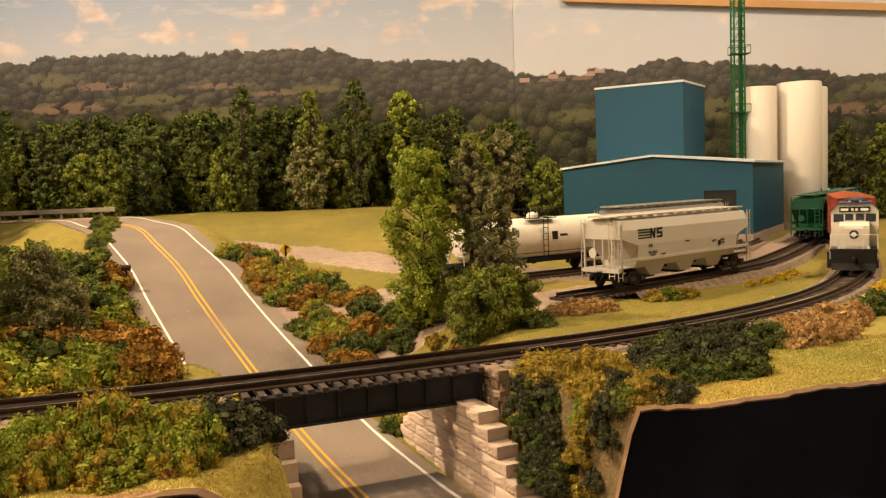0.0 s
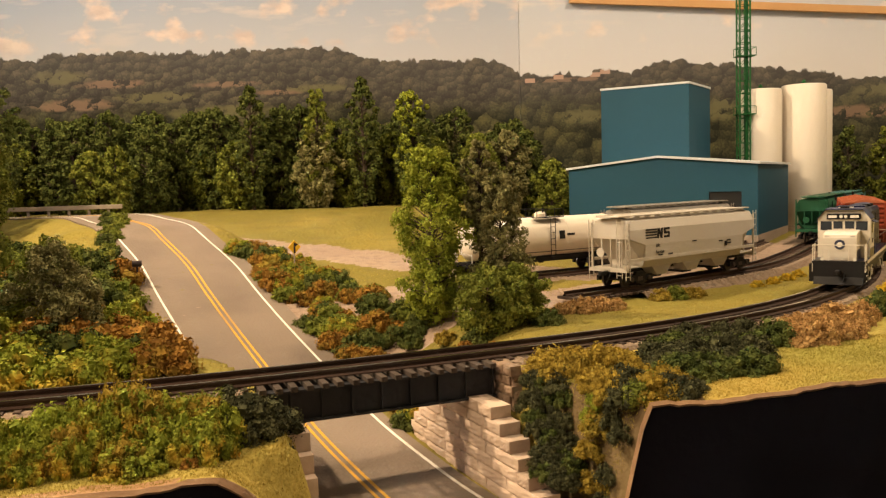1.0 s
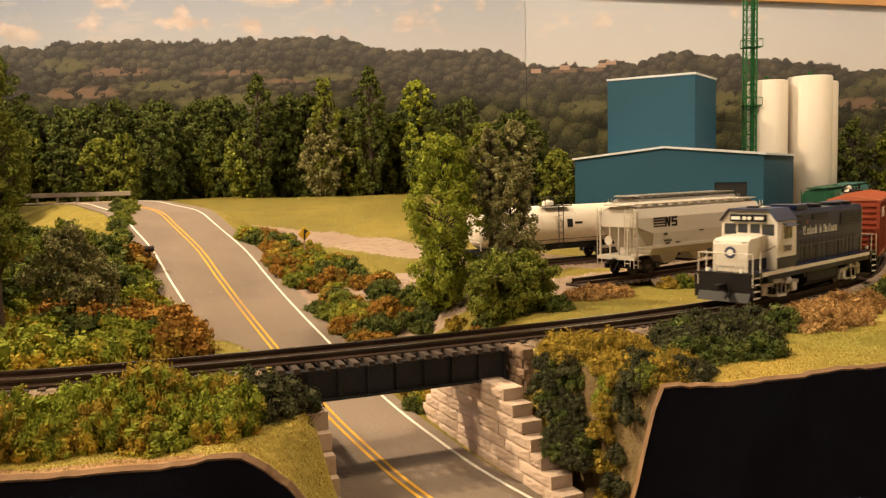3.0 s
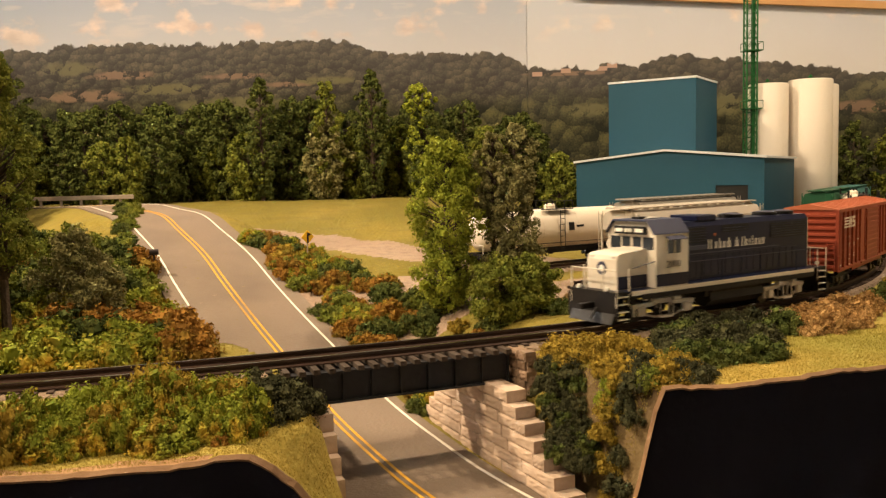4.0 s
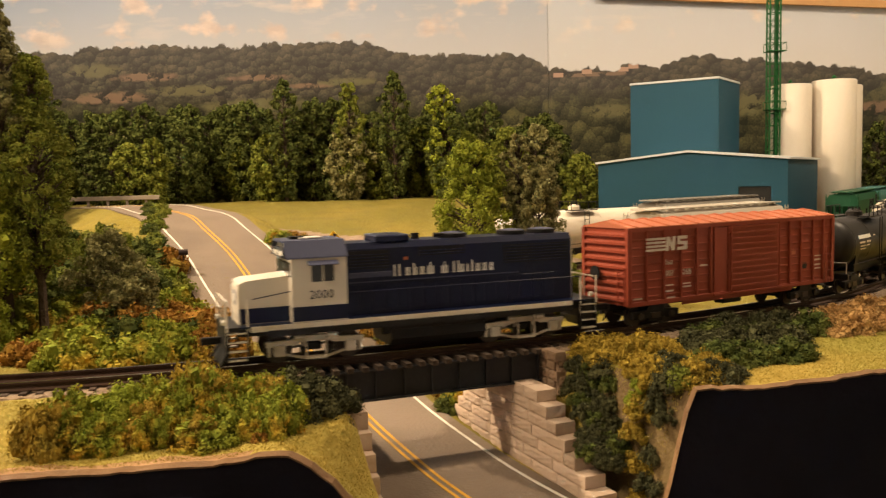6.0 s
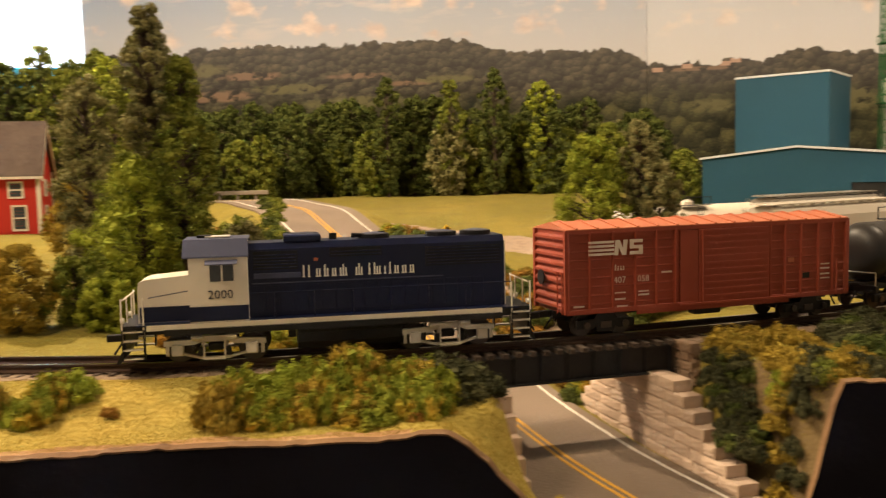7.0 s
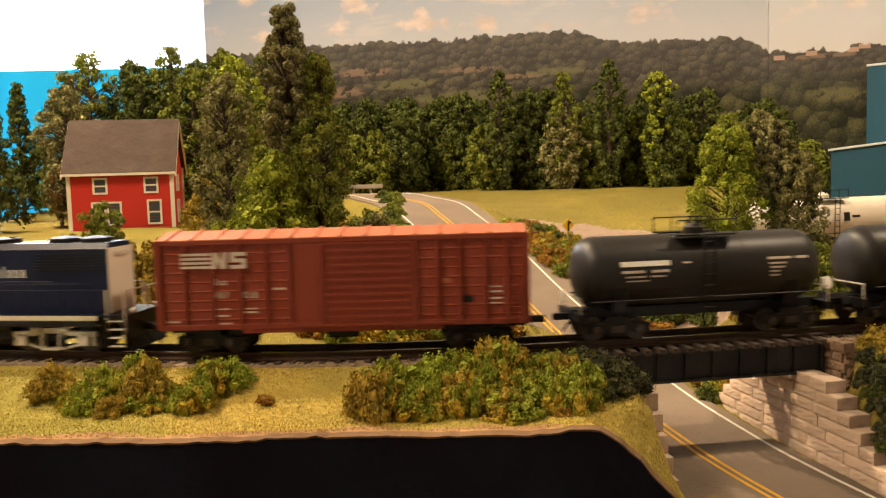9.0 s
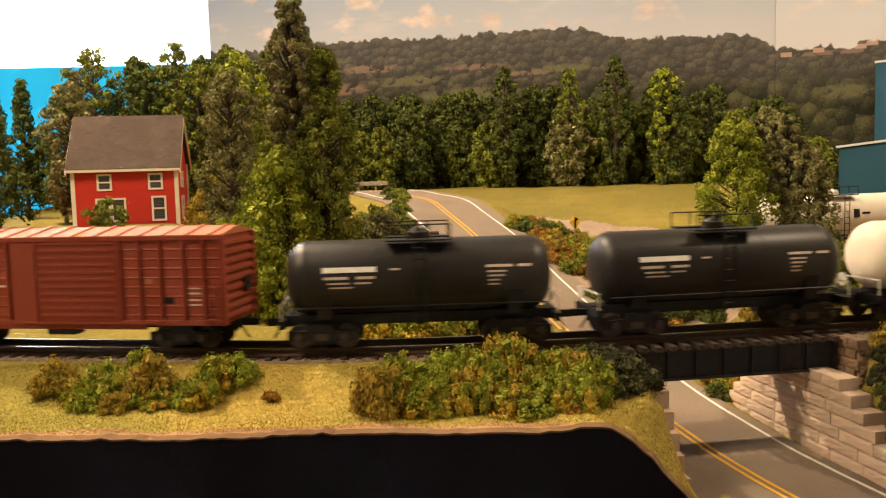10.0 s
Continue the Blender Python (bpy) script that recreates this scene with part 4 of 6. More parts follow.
def tree_meshes(height, width, seed, clumps, per, size, base=0.18, shape="round", lean=0.0):
    """Trunk with limbs, and the crown's flakes."""
    r = np.random.RandomState(seed)
    bm = bmesh.new()
    rod(bm, (0, 0, -0.4), (lean * 0.4, 0, height * 0.55), 0.018 * height, 7, 0.010 * height)
    rod(bm, (lean * 0.4, 0, height * 0.55), (lean, 0, height * 0.95), 0.010 * height, 6, 0.003 * height)
    cs, rs = [], []
    us, ws = zip(*PROFILES[shape])
    clumps = int(clumps * 1.7)
    for i in range(clumps):
        u = base + (1 - base) * (i + 0.5) / clumps
        v = (u - base) / (1 - base)
        lobe = 1 + 0.22 * math.sin(v * 15 + seed * 1.9) * (0.4 if shape == "round" else 1)
        w = width * float(np.interp(v, us, ws)) * lobe
        a = i * 2.4 + r.rand()
        q = w * r.uniform(0.25, 1) ** 0.5
        side = 1 + 0.3 * math.sin(a * 2 + v * 9 + seed)
        c = np.array([lean * u + q * side * math.cos(a), q * math.sin(a), u * height * 0.985 + r.uniform(-0.25, 0.25)])
        cs.append(c)
        rs.append(min(width, 2.4) * (0.17 + 0.15 * r.rand()) * (1.15 - 0.35 * v))
        rod(bm, (lean * u, 0, max(0.1, u - 0.1) * height), tuple(c), 0.005 * height, 4, 0.002 * height)
    v, f = flakes(cs, rs, per, size, seed, core=0.5)
    return bm, v, f


TREES = {}


def tree(material, x, y, height, width, seed=0, clumps=40, per=60, size=0.17, shape="round", base=0.18, label="", group="", lean=0.0, z=None):
    key = (material.name, height, width, seed, shape)
    if key not in TREES:
        bm, v, f = tree_meshes(height, width, seed, clumps, per, size, base, shape, lean)
        TREES[key] = (mesh_of("trunk", bm, BARK), mesh_from("crown", v, f, material))
    t = thing("tree", at(x, y, (g(x, y) if z is None else z) - 0.1, 0, 0, (seed * 53 + int(abs(x) * 37)) % 360), label, "tree", group)
    part("trunk", TREES[key][0], None, t)
    part("crown", TREES[key][1], None, t)
    return t


def plant_trees():
    r = random.Random(21)
    tree(LEAF_BRIGHT, -2.2, 48.4, 10.0, 1.95, 3, 110, 130, 0.068, "column", 0.06, "bright green deciduous tree standing beside the siding")
    tree(LEAF_GREY, 0.5, 48.7, 9.9, 0.9, 5, 50, 130, 0.068, "column", 0.45, "slender grey-green tree with pale leaves")
    tree(LEAF_GREY, 1.6, 48.1, 7.9, 1.45, 6, 64, 130, 0.068, "round", 0.22, "grey-green tree with pale leaves beside a tall one")
    tree(LEAF_MID, 0.7, 45.2, 3.2, 1.75, 7, 64, 130, 0.068, "round", 0.02, "dense round green tree beside the track")
    tree(LEAF_MID, 2.4, 45.8, 3.0, 1.55, 8, 50, 130, 0.068, "round", 0.02, "dense low green tree beside the track")
    tree(LEAF_GREY, -24.5, 38.4, 16.2, 1.25, 9, 70, 130, 0.068, "column", 0.5, "tall loose grey-green tree behind the track")
    tree(LEAF_MID, -22.9, 38.6, 13.6, 1.75, 10, 90, 130, 0.068, "loose", 0.28, "loose mid-green tree leaning on a taller one")
    tree(LEAF_BRIGHT, -25.0, 38.0, 8.4, 2.2, 11, 60, 130, 0.068, "round", 0.30, "spreading light green tree behind the track")
    tree(LEAF_MID, -26.4, 39.6, 8.6, 2.0, 12, 44, 130, 0.068, "round", 0.14, "mid-green tree crowded under a taller one")
    tree(LEAF_GREY, -31.0, 43.5, 12.4, 1.7, 14, 84, 130, 0.068, "column", 0.10, "grey-green tree beside the farmhouse")
    tree(LEAF_BRIGHT, -28.6, 42.0, 5.6, 1.9, 15, 44, 130, 0.068, "round", 0.06, "bright green tree beside the farmhouse")
    tree(LEAF_OLIVE, -36.0, 50.0, 5.2, 1.7, 17, 40, 130, 0.068, "round", 0.04, "rusty olive shrub-like tree beside the farmhouse")
    tree(LEAF_MID, -22.6, 45.0, 4.4, 1.8, 19, 44, 130, 0.068, "round", 0.03, "low mid-green tree above the road")
    tree(LEAF_GREY, -21.6, 43.2, 4.8, 1.8, 23, 48, 130, 0.068, "round", 0.04, "small grey-green tree above the road cut")
    tree(LEAF_GREY, -19.4, 41.2, 3.2, 1.4, 24, 40, 130, 0.068, "round", 0.04, "small grey-green tree above the road cut")
    tree(LEAF_MID, -46.8, 53.0, 3.2, 1.4, 26, 34, 130, 0.068, "round", 0.04, "small green tree in front of the farmhouse")
    # shrubs between the track and the farmhouse
    for i, (x, y, h, w, mat) in enumerate(((-30.4, 35.6, 4.3, 1.7, LEAF_OLIVE), (-33.2, 36.2, 3.8, 1.8, LEAF_OLIVE), (-28.4, 37.2, 3.4, 1.5, LEAF_MID), (-35.8, 37.4, 4.2, 1.8, LEAF_MID), (-26.4, 36.6, 2.6, 1.3, LEAF_BRIGHT), (-38.5, 38.5, 3.8, 1.8, LEAF_OLIVE), (-24.6, 36.2, 3.0, 1.2, LEAF_BRIGHT))):
        tree(mat, x, y, h, w, 40 + i, 44, 130, 0.068, "round", 0.03, "bushy brown-green shrub behind the track", "shrubs behind the track")
    # trees round the farmhouse yard
    for i, (x, y, h, w, mat, sh) in enumerate(((-75.5, 70, 10.0, 1.9, LEAF_DARK, "cone"), (-63.5, 60.5, 9.5, 2.0, LEAF_DARK, "cone"), (-61, 67.5, 11, 2.4, LEAF_GREY, "round"), (-66, 78, 15, 3.0, LEAF_MID, "round"), (-62, 80, 14, 3.0, LEAF_DARK, "round"), (-58.5, 82, 15.5, 2.8, LEAF_MID, "round"), (-55, 83, 14, 3.0, LEAF_DARK, "round"), (-52, 82, 15, 2.6, LEAF_MID, "round"), (-47, 75.5, 13.5, 2.6, LEAF_BRIGHT, "column"), (-45, 72, 11, 2.2, LEAF_MID, "round"), (-74.5, 77, 12.5, 1.7, LEAF_DARK, "cone"), (-69.5, 80.5, 13.5, 2.8, LEAF_GREY, "round"), (-64, 83, 14.5, 3.0, LEAF_DARK, "round"), (-60.5, 79, 13, 2.6, LEAF_DARK, "round"), (-57, 80, 13.2, 2.8, LEAF_DARK, "round"), (-53.5, 78, 13.0, 2.6, LEAF_MID, "round"), (-67.5, 75.5, 11.0, 2.4, LEAF_DARK, "round"), (-50, 79.5, 13.5, 2.6, LEAF_DARK, "round"), (-80, 88, 7.0, 3.0, LEAF_MID, "round"), (-76, 90, 7.5, 3.0, LEAF_DARK, "round"), (-72, 88, 8.0, 3.0, LEAF_MID, "round"), (-68, 90, 10.5, 3.0, LEAF_DARK, "round"), (-64.5, 89, 14.0, 3.2, LEAF_DARK, "round"), (-60, 90, 14.2, 3.2, LEAF_MID, "round"), (-55.5, 90, 14.2, 3.2, LEAF_DARK, "round"), (-51, 90, 14.0, 3.2, LEAF_DARK, "round"))):
        tree(mat, x, y, h * 1.22, w * 1.2, 30 + i, 56, 60, 0.15, sh, 0.1, "foam tree in the wood behind the farmhouse", "trees behind the farmhouse")
    # the tree line in front of the backdrop
    rows = [(-78 + 2.75 * i + r.uniform(-0.8, 0.8), r.choice((105, 107.5, 109.5)) + r.uniform(-0.8, 0.8)) for i in range(33)] + [(-77 + 3.1 * i + r.uniform(-1, 1), 111.2 + r.uniform(-1, 1)) for i in range(28)] + [(-76 + 3.3 * i + r.uniform(-1, 1), 113.5 + r.uniform(-1, 1)) for i in range(27)]
    for i, (x, y) in enumerate(rows):
        k = r.randrange(8)
        mat = (LEAF_DARK, LEAF_MID, LEAF_DARK, LEAF_DARK, LEAF_DARK, LEAF_GREY, LEAF_DARK, LEAF_MID)[k]
        sh = ("round", "round", "column", "round", "column", "round", "round", "round")[k]
        h = (11.5, 9.0, 12.0, 10.5, 11.5, 9.5, 13.0, 8.5)[k]
        tree(mat, x, y, h, 2.5 + 0.2 * (k % 3), 60 + k, 56, 50, 0.18, sh, 0.05, "dark foam tree in the dense tree line", "trees in the far tree line")
    for i, (x, y, h, mat) in enumerate(((-6.5, 104.5, 14.0, LEAF_BRIGHT), (-12.5, 104.6, 15.6, LEAF_DARK), (-43.5, 98.5, 7.5, LEAF_MID), (-41.0, 99.5, 8.0, LEAF_MID), (-26, 104.0, 15.0, LEAF_DARK), (-18, 104.5, 14.5, LEAF_MID))):
        tree(mat, x, y, h, 1.9, 80 + i, 50, 50, 0.18, "column" if h > 10 else "round", 0.05, "foam tree standing out of the tree line", "trees in the far tree line")
    for i, (x, y, h) in enumerate(((46.5, 119, 11), (57, 118, 12.5), (58, 112, 11), (62, 110, 13), (53, 121, 13), (60, 119, 14), (66, 114, 12), (47.5, 121, 10))):
        tree(LEAF_MID if i % 2 else LEAF_DARK, x, y, h, 2.6, 90 + i % 3, 50, 50, 0.19, "round", 0.05, "dark foam tree beyond the silos", "trees beyond the silos")


def plant_bushes():
    r = random.Random(5)
    mixed = [LEAF_AUTUMN, LEAF_AUTUMN, LEAF_MID, LEAF_RUST, LEAF_AUTUMN, LEAF_DARK, LEAF_RUST]

    def free(x, y, margin):
        d, i = near(ROAD[::2], np.array([x]), np.array([y]))
        m, _ = near(MAIN[::4], np.array([x]), np.array([y]))
        s, _ = near(SPUR[::4], np.array([x]), np.array([y]))
        return d[0] > RW + margin and m[0] > 2.0 + margin and s[0] > 1.5 + margin

    # the hillside between the road and the farmhouse
    n = 0
    while n < 85:
        y = r.uniform(32.5, 58)
        x = float(np.interp(y, ROAD[:, 1], ROAD[:, 0])) - RW - r.uniform(0.6, 13.5)
        size = r.uniform(1.1, 1.8)
        if x > -37 and free(x, y, size * 0.75):
            mat = r.choice(mixed if y < 50 else [LEAF_DARK, LEAF_MID, LEAF_RUST])
            bush(mat, x, y, size, n)
            n += 1
    # the bank on the other side of the road
    n = 0
    while n < 105:
        y = r.uniform(38, 65)
        edge = float(np.interp(y, ROAD[:, 1], ROAD[:, 0])) + RW
        x = r.uniform(edge + 0.5, float(np.interp(y, (38, 45, 50, 56, 61, 65), (-3.0, -0.5, -3.5, -6.0, -9.5, -13.5))))
        size = r.uniform(0.75, 1.3)
        if free(x, y, size * 0.6):
            bush(r.choice([LEAF_AUTUMN, LEAF_RUST, LEAF_DARK, LEAF_MID, LEAF_RUST, LEAF_DARK, LEAF_OLIVE]), x, y, size, n, join=True)
            n += 1
    for i in range(4):
        bush(LEAF_BLACK, -3.3 + 0.45 * i, 39.4 + 0.3 * i, r.uniform(0.5, 0.7), i)
    # the two hedges along the front
    for i in range(50):
        a, q = r.random() * 6.28, math.sqrt(r.random())
        x, y = -11.6 + 4.2 * q * math.cos(a), 25.1 + 1.75 * q * math.sin(a) + 0.28 * (4.2 * q * math.cos(a))
        if free(x, y, -0.1) and y > np.interp(x, FRONT[:, 0], FRONT[:, 1]) + 0.9:
            bush((LEAF_AUTUMN, LEAF_OLIVE, LEAF_AUTUMN, LEAF_RUST, LEAF_BRIGHT, LEAF_AUTUMN)[i % 6], x, y, r.uniform(0.5, 1.15) * (0.6 if i % 6 == 3 else 1), i, fine=1.4, stretch=r.uniform(0.9, 1.7))
    for i in range(32):
        a, q = r.random() * 6.28, math.sqrt(r.random())
        x, y = -23.6 + 4.0 * q * math.cos(a), 23.2 + 1.3 * q * math.sin(a) + 0.1 * (4.0 * q * math.cos(a))
        if y > np.interp(x, FRONT[:, 0], FRONT[:, 1]) + 1.0 and free(x, y, -0.1):
            bush((LEAF_AUTUMN, LEAF_OLIVE, LEAF_AUTUMN, LEAF_RUST, LEAF_BRIGHT, LEAF_AUTUMN)[i % 6], x, y, r.uniform(0.4, 0.95) * (0.6 if i % 6 == 3 else 1), i, fine=1.4, stretch=r.uniform(0.9, 1.6))
    for i, (x, y, z, s, m) in enumerate(((-7.4, 27.4, -1.0, 1.15, LEAF_BLACK), (-8.2, 27.7, -0.8, 1.2, LEAF_BLACK), (-6.9, 27.9, -1.15, 0.95, LEAF_BLACK), (-7.6, 26.9, -1.4, 0.85, LEAF_BLACK), (-7.3, 27.5, -1.75, 1.0, LEAF_BLACK), (-7.0, 26.7, -2.0, 0.6, LEAF_RUST), (-9.0, 28.2, -1.0, 1.1, LEAF_MID), (-9.9, 28.4, -0.95, 1.0, LEAF_AUTUMN), (-8.8, 27.2, -1.3, 0.9, LEAF_AUTUMN), (-10.8, 28.2, -0.95, 1.0, LEAF_AUTUMN), (-4.1, 24.6, -4.4, 0.6, LEAF_OLIVE), (-7.6, 25.0, -2.3, 0.55, LEAF_OLIVE))):
        bush(m, x, y, s, i, z=z, fine=1.4, label="blackish green foam bush against the bridge end" if m is LEAF_BLACK else "")
    bush(LEAF_RUST, -18.9, 23.4, 0.35, 1, fine=1.4)
    # right of the bridge: heaps over four-cornered stretches of the bank
    def heap(corners, nu, nv, mats, low, high, label):
        p00, p10, p01, p11 = (np.array(c) for c in corners)
        for i in range(nu):
            for k in range(nv):
                u, v = (i + r.uniform(0.2, 0.8)) / nu, (k + r.uniform(0.2, 0.8)) / nv
                p = (p00 * (1 - u) + p10 * u) * (1 - v) + (p01 * (1 - u) + p11 * u) * v
                size = r.uniform(low, high)
                bush(mats[(i * 3 + k * 5) % len(mats)], p[0], p[1] + 0.3 * size, size, i * 5 + k, z=max(p[2] - 0.55 * size, g(p[0], p[1]) - 0.1), fine=1.4, stretch=r.uniform(0.85, 1.25), label=label)

    heap(((1.75, 32.2, -0.4), (3.34, 31.8, -0.89), (2.0, 28.8, -3.4), (3.2, 28.5, -3.5)), 4, 8, [LEAF_BLACK, LEAF_BLACK, LEAF_BLACK, LEAF_DARK], 0.38, 0.62, "blackish green foam ivy against the stone abutment")
    heap(((2.3, 33.2, -0.15), (6.2, 34.2, -0.42), (2.98, 31.5, -1.4), (5.56, 32.0, -1.44)), 6, 4, [LEAF_OLIVE], 0.7, 1.05, "olive-yellow foam bush on top of the steep bank")
    heap(((3.9, 30.5, -1.31), (6.0, 31.0, -1.0), (3.63, 28.9, -2.5), (5.2, 29.0, -2.0)), 5, 4, [LEAF_OLIVE, LEAF_BRIGHT, LEAF_OLIVE], 0.5, 0.78, "olive-yellow foam bush hanging down the steep bank")
    heap(((4.4, 30.2, -9), (8.0, 29.8, -9), (3.5, 27.6, -9), (6.6, 28.3, -9)), 7, 6, [LEAF_OLIVE, LEAF_BLACK, LEAF_OLIVE, LEAF_BLACK, LEAF_MID], 0.5, 0.85, "dark and olive foam bush at the edge of the steep bank")
    heap(((7.5, 36.0, -0.12), (12.6, 38.0, -0.92), (6.6, 30.5, -0.8), (10.4, 31.4, -0.9)), 7, 5, [LEAF_BLACK, LEAF_BLACK, LEAF_DARK], 0.75, 1.2, "blackish green foam bush above the fascia")
    heap(((15.2, 41.0, -0.23), (20.8, 45.0, -0.8), (13.4, 35.6, -0.9), (17.0, 38.2, -0.9)), 6, 5, [LEAF_BROWN], 0.7, 1.15, "dry brown brush above the fascia")
    for i, (x, y, s, m) in enumerate(((13.0, 37.4, 1.15, LEAF_DARK), (20.8, 44.4, 1.1, LEAF_DARK), (21.8, 45.6, 1.1, LEAF_DARK), (22.6, 44.4, 1.2, LEAF_DARK), (24.0, 49.5, 1.0, LEAF_YELLOW), (25.2, 51.0, 1.0, LEAF_YELLOW), (26.2, 52.8, 0.9, LEAF_YELLOW))):
        bush(m, x, y, s, i, fine=1.3)
    # along the sidings and under the middle trees
    for i, (x, y, s, m) in enumerate(((5.2, 49.2, 0.85, LEAF_BROWN), (6.2, 49.4, 0.95, LEAF_BROWN), (7.2, 49.6, 0.9, LEAF_BROWN), (8.2, 50.0, 0.85, LEAF_BROWN), (6.6, 48.6, 0.7, LEAF_BROWN), (11.6, 53.0, 0.75, LEAF_OLIVE), (12.6, 53.4, 0.85, LEAF_MID), (13.6, 54.0, 0.8, LEAF_OLIVE), (14.4, 54.8, 0.6, LEAF_OLIVE), (19.4, 58.4, 0.5, LEAF_YELLOW), (21.0, 60.0, 0.55, LEAF_YELLOW), (22.6, 61.6, 0.6, LEAF_YELLOW), (24.0, 63.2, 0.55, LEAF_YELLOW), (0.2, 44.4, 0.9, LEAF_DARK), (3.9, 45.0, 0.9, LEAF_DARK), (-0.6, 43.6, 0.6, LEAF_RUST), (0.9, 42.4, 0.55, LEAF_RUST), (-3.4, 46.8, 0.7, LEAF_DARK), (-1.6, 45.6, 0.7, LEAF_OLIVE))):
        bush(m, x, y, s, i, stretch=1.15 if s > 1.3 else 1.0)
    for i, (x, y) in enumerate(((-15.8, 66.0), (-14.8, 65.0), (-17.6, 68.4), (-15.0, 63.4), (-13.6, 62.4))):
        bush(LEAF_RUST if i == 2 else LEAF_DARK, x, y, 1.15 if i != 2 else 0.8, i)
    for i in range(16):
        bush(LEAF_DARK if i % 2 else LEAF_MID, -26.5 - 0.75 * i * 0.5 + r.uniform(-0.6, 0.6), 62 + 1.0 * i + r.uniform(-0.6, 0.6), r.uniform(0.6, 1.0), i, join=True)
    undergrowth("dense green and rust-orange foam undergrowth beside the road")


def blades(name, where, count, height, material, seed, label):
    """Static grass: single upright fibres."""
    r = np.random.RandomState(seed)
    x, y = where(r, count)
    z = ground(x, y)
    verts, faces = [], []
    a, l1, l2 = r.rand(len(x)) * 6.283, r.normal(scale=0.35, size=len(x)), r.normal(scale=0.35, size=len(x))
    h = height * (0.5 + r.rand(len(x)))
    w = 0.016
    for i in range(len(x)):
        c, s = math.cos(a[i]) * w, math.sin(a[i]) * w
        verts += [(x[i] - c, y[i] - s, z[i] - 0.03), (x[i] + c, y[i] + s, z[i] - 0.03), (x[i] + l1[i] * h[i], y[i] + l2[i] * h[i], z[i] + h[i])]
        faces.append((3 * i, 3 * i + 1, 3 * i + 2))
    solid(name, mesh_from(name, verts, faces, material), None, label, "grass", kind="stuff")


GRASS_FIBRE = shade("grass_fibre", (0.36, 0.27, 0.06), 0.9, second=(0.24, 0.21, 0.045), second_scale=1.2, island=0.35)


# fibres of the front bank, brightened in colour to stand for stronger light
LIT_STRAW_FIBRE = shade("straw_fibre", (0.40, 0.295, 0.062), 0.9, second=(0.29, 0.25, 0.048), second_scale=0.9, island=0.15)


def plant_grass():
    def front(r, n):
        x = r.uniform(-32, 20, n)
        f = np.interp(x, FRONT[:, 0], FRONT[:, 1])
        y = f + 0.35 + r.rand(n) * 7
        d, _ = near(ROAD[::4], x, y)
        m, _ = near(MAIN[::6], x, y)
        k = (d > RW + 0.3) & (m > 1.75) & (y < np.interp(x, MAIN[:, 0], MAIN[:, 1]))
        return x[k], y[k]

    def middle(r, n):
        x = r.uniform(-35, 30, n)
        y = r.uniform(30, 66, n)
        d, _ = near(ROAD[::4], x, y)
        m, _ = near(MAIN[::6], x, y)
        s, _ = near(SPUR[::6], x, y)
        t, _ = near(TANK_SPUR[::6], x, y)
        q, _ = near(DRIVE[::4], x, y)
        k = (d > RW + 0.3) & (m > 2.5) & (s > 2.4) & (t > 2.6) & (q > 3.2) & (y > np.interp(x, MAIN[:, 0], MAIN[:, 1]))
        return x[k], y[k]

    blades("grass", front, 150000, 0.05, LIT_STRAW_FIBRE, 2, "short straw-coloured static grass, lightened for the stronger light on the front bank")
    blades("grass", middle, 70000, 0.06, GRASS_FIBRE, 3, "short yellow-green static grass behind the track")


plant_trees()
plant_bushes()
plant_grass()


# ---------------------------------------------------------------- rolling stock
NAVY = shade("navy_blue_paint", (0.0042, 0.0072, 0.030), 0.32, spots=(0.0065, 0.0105, 0.040), scale=2, amount=0.4)
CREAM = shade("warm_white_paint", (0.66, 0.60, 0.50), 0.45, spots=(0.52, 0.46, 0.37), scale=3, amount=0.4)
WHITE = shade("white_lettering", (0.78, 0.75, 0.68), 0.6)
FADED = shade("faded_lettering", (0.60, 0.50, 0.42), 0.7, spots=(0.38, 0.22, 0.16), scale=8, amount=0.6)
BLACK = shade("black_underframe", (0.007, 0.0065, 0.007), 0.5, spots=(0.018, 0.015, 0.013), scale=4)
SILVER = shade("grey_truck_paint", (0.66, 0.61, 0.54), 0.4, spots=(0.16, 0.12, 0.09), scale=7, amount=0.6)
WHEEL = shade("dark_wheel_steel", (0.06, 0.05, 0.045), 0.4, 0.6, spots=(0.10, 0.07, 0.05), scale=6)
BOXCAR_RED = shade("boxcar_red", (0.235, 0.042, 0.019), 0.55, spots=(0.17, 0.035, 0.017), scale=1.5, amount=0.5, second=(0.26, 0.050, 0.024))
# lighter than the sides: lamp light on the roof is put into this colour
BOXCAR_ROOF = shade("faded_red_roof", (0.40, 0.125, 0.060), 0.6, spots=(0.30, 0.085, 0.04), scale=2, amount=0.5)
TANK_BLACK = shade("weathered_black_tank", (0.018, 0.016, 0.015), 0.42, spots=(0.045, 0.036, 0.028), scale=1.2, amount=0.6, second=(0.03, 0.025, 0.02))
TANK_WHITE = shade("cream_tank_paint", (0.72, 0.64, 0.52), 0.4, spots=(0.58, 0.50, 0.39), scale=1.5, amount=0.4)
HOPPER_GREY = shade("pale_hopper_grey", (0.50, 0.45, 0.37), 0.5, spots=(0.40, 0.35, 0.28), scale=1.2, amount=0.5, second=(0.54, 0.49, 0.41))
HOPPER_GREEN = shade("dark_green_paint", (0.012, 0.075, 0.035), 0.45, spots=(0.02, 0.10, 0.05), scale=1.5, amount=0.4)
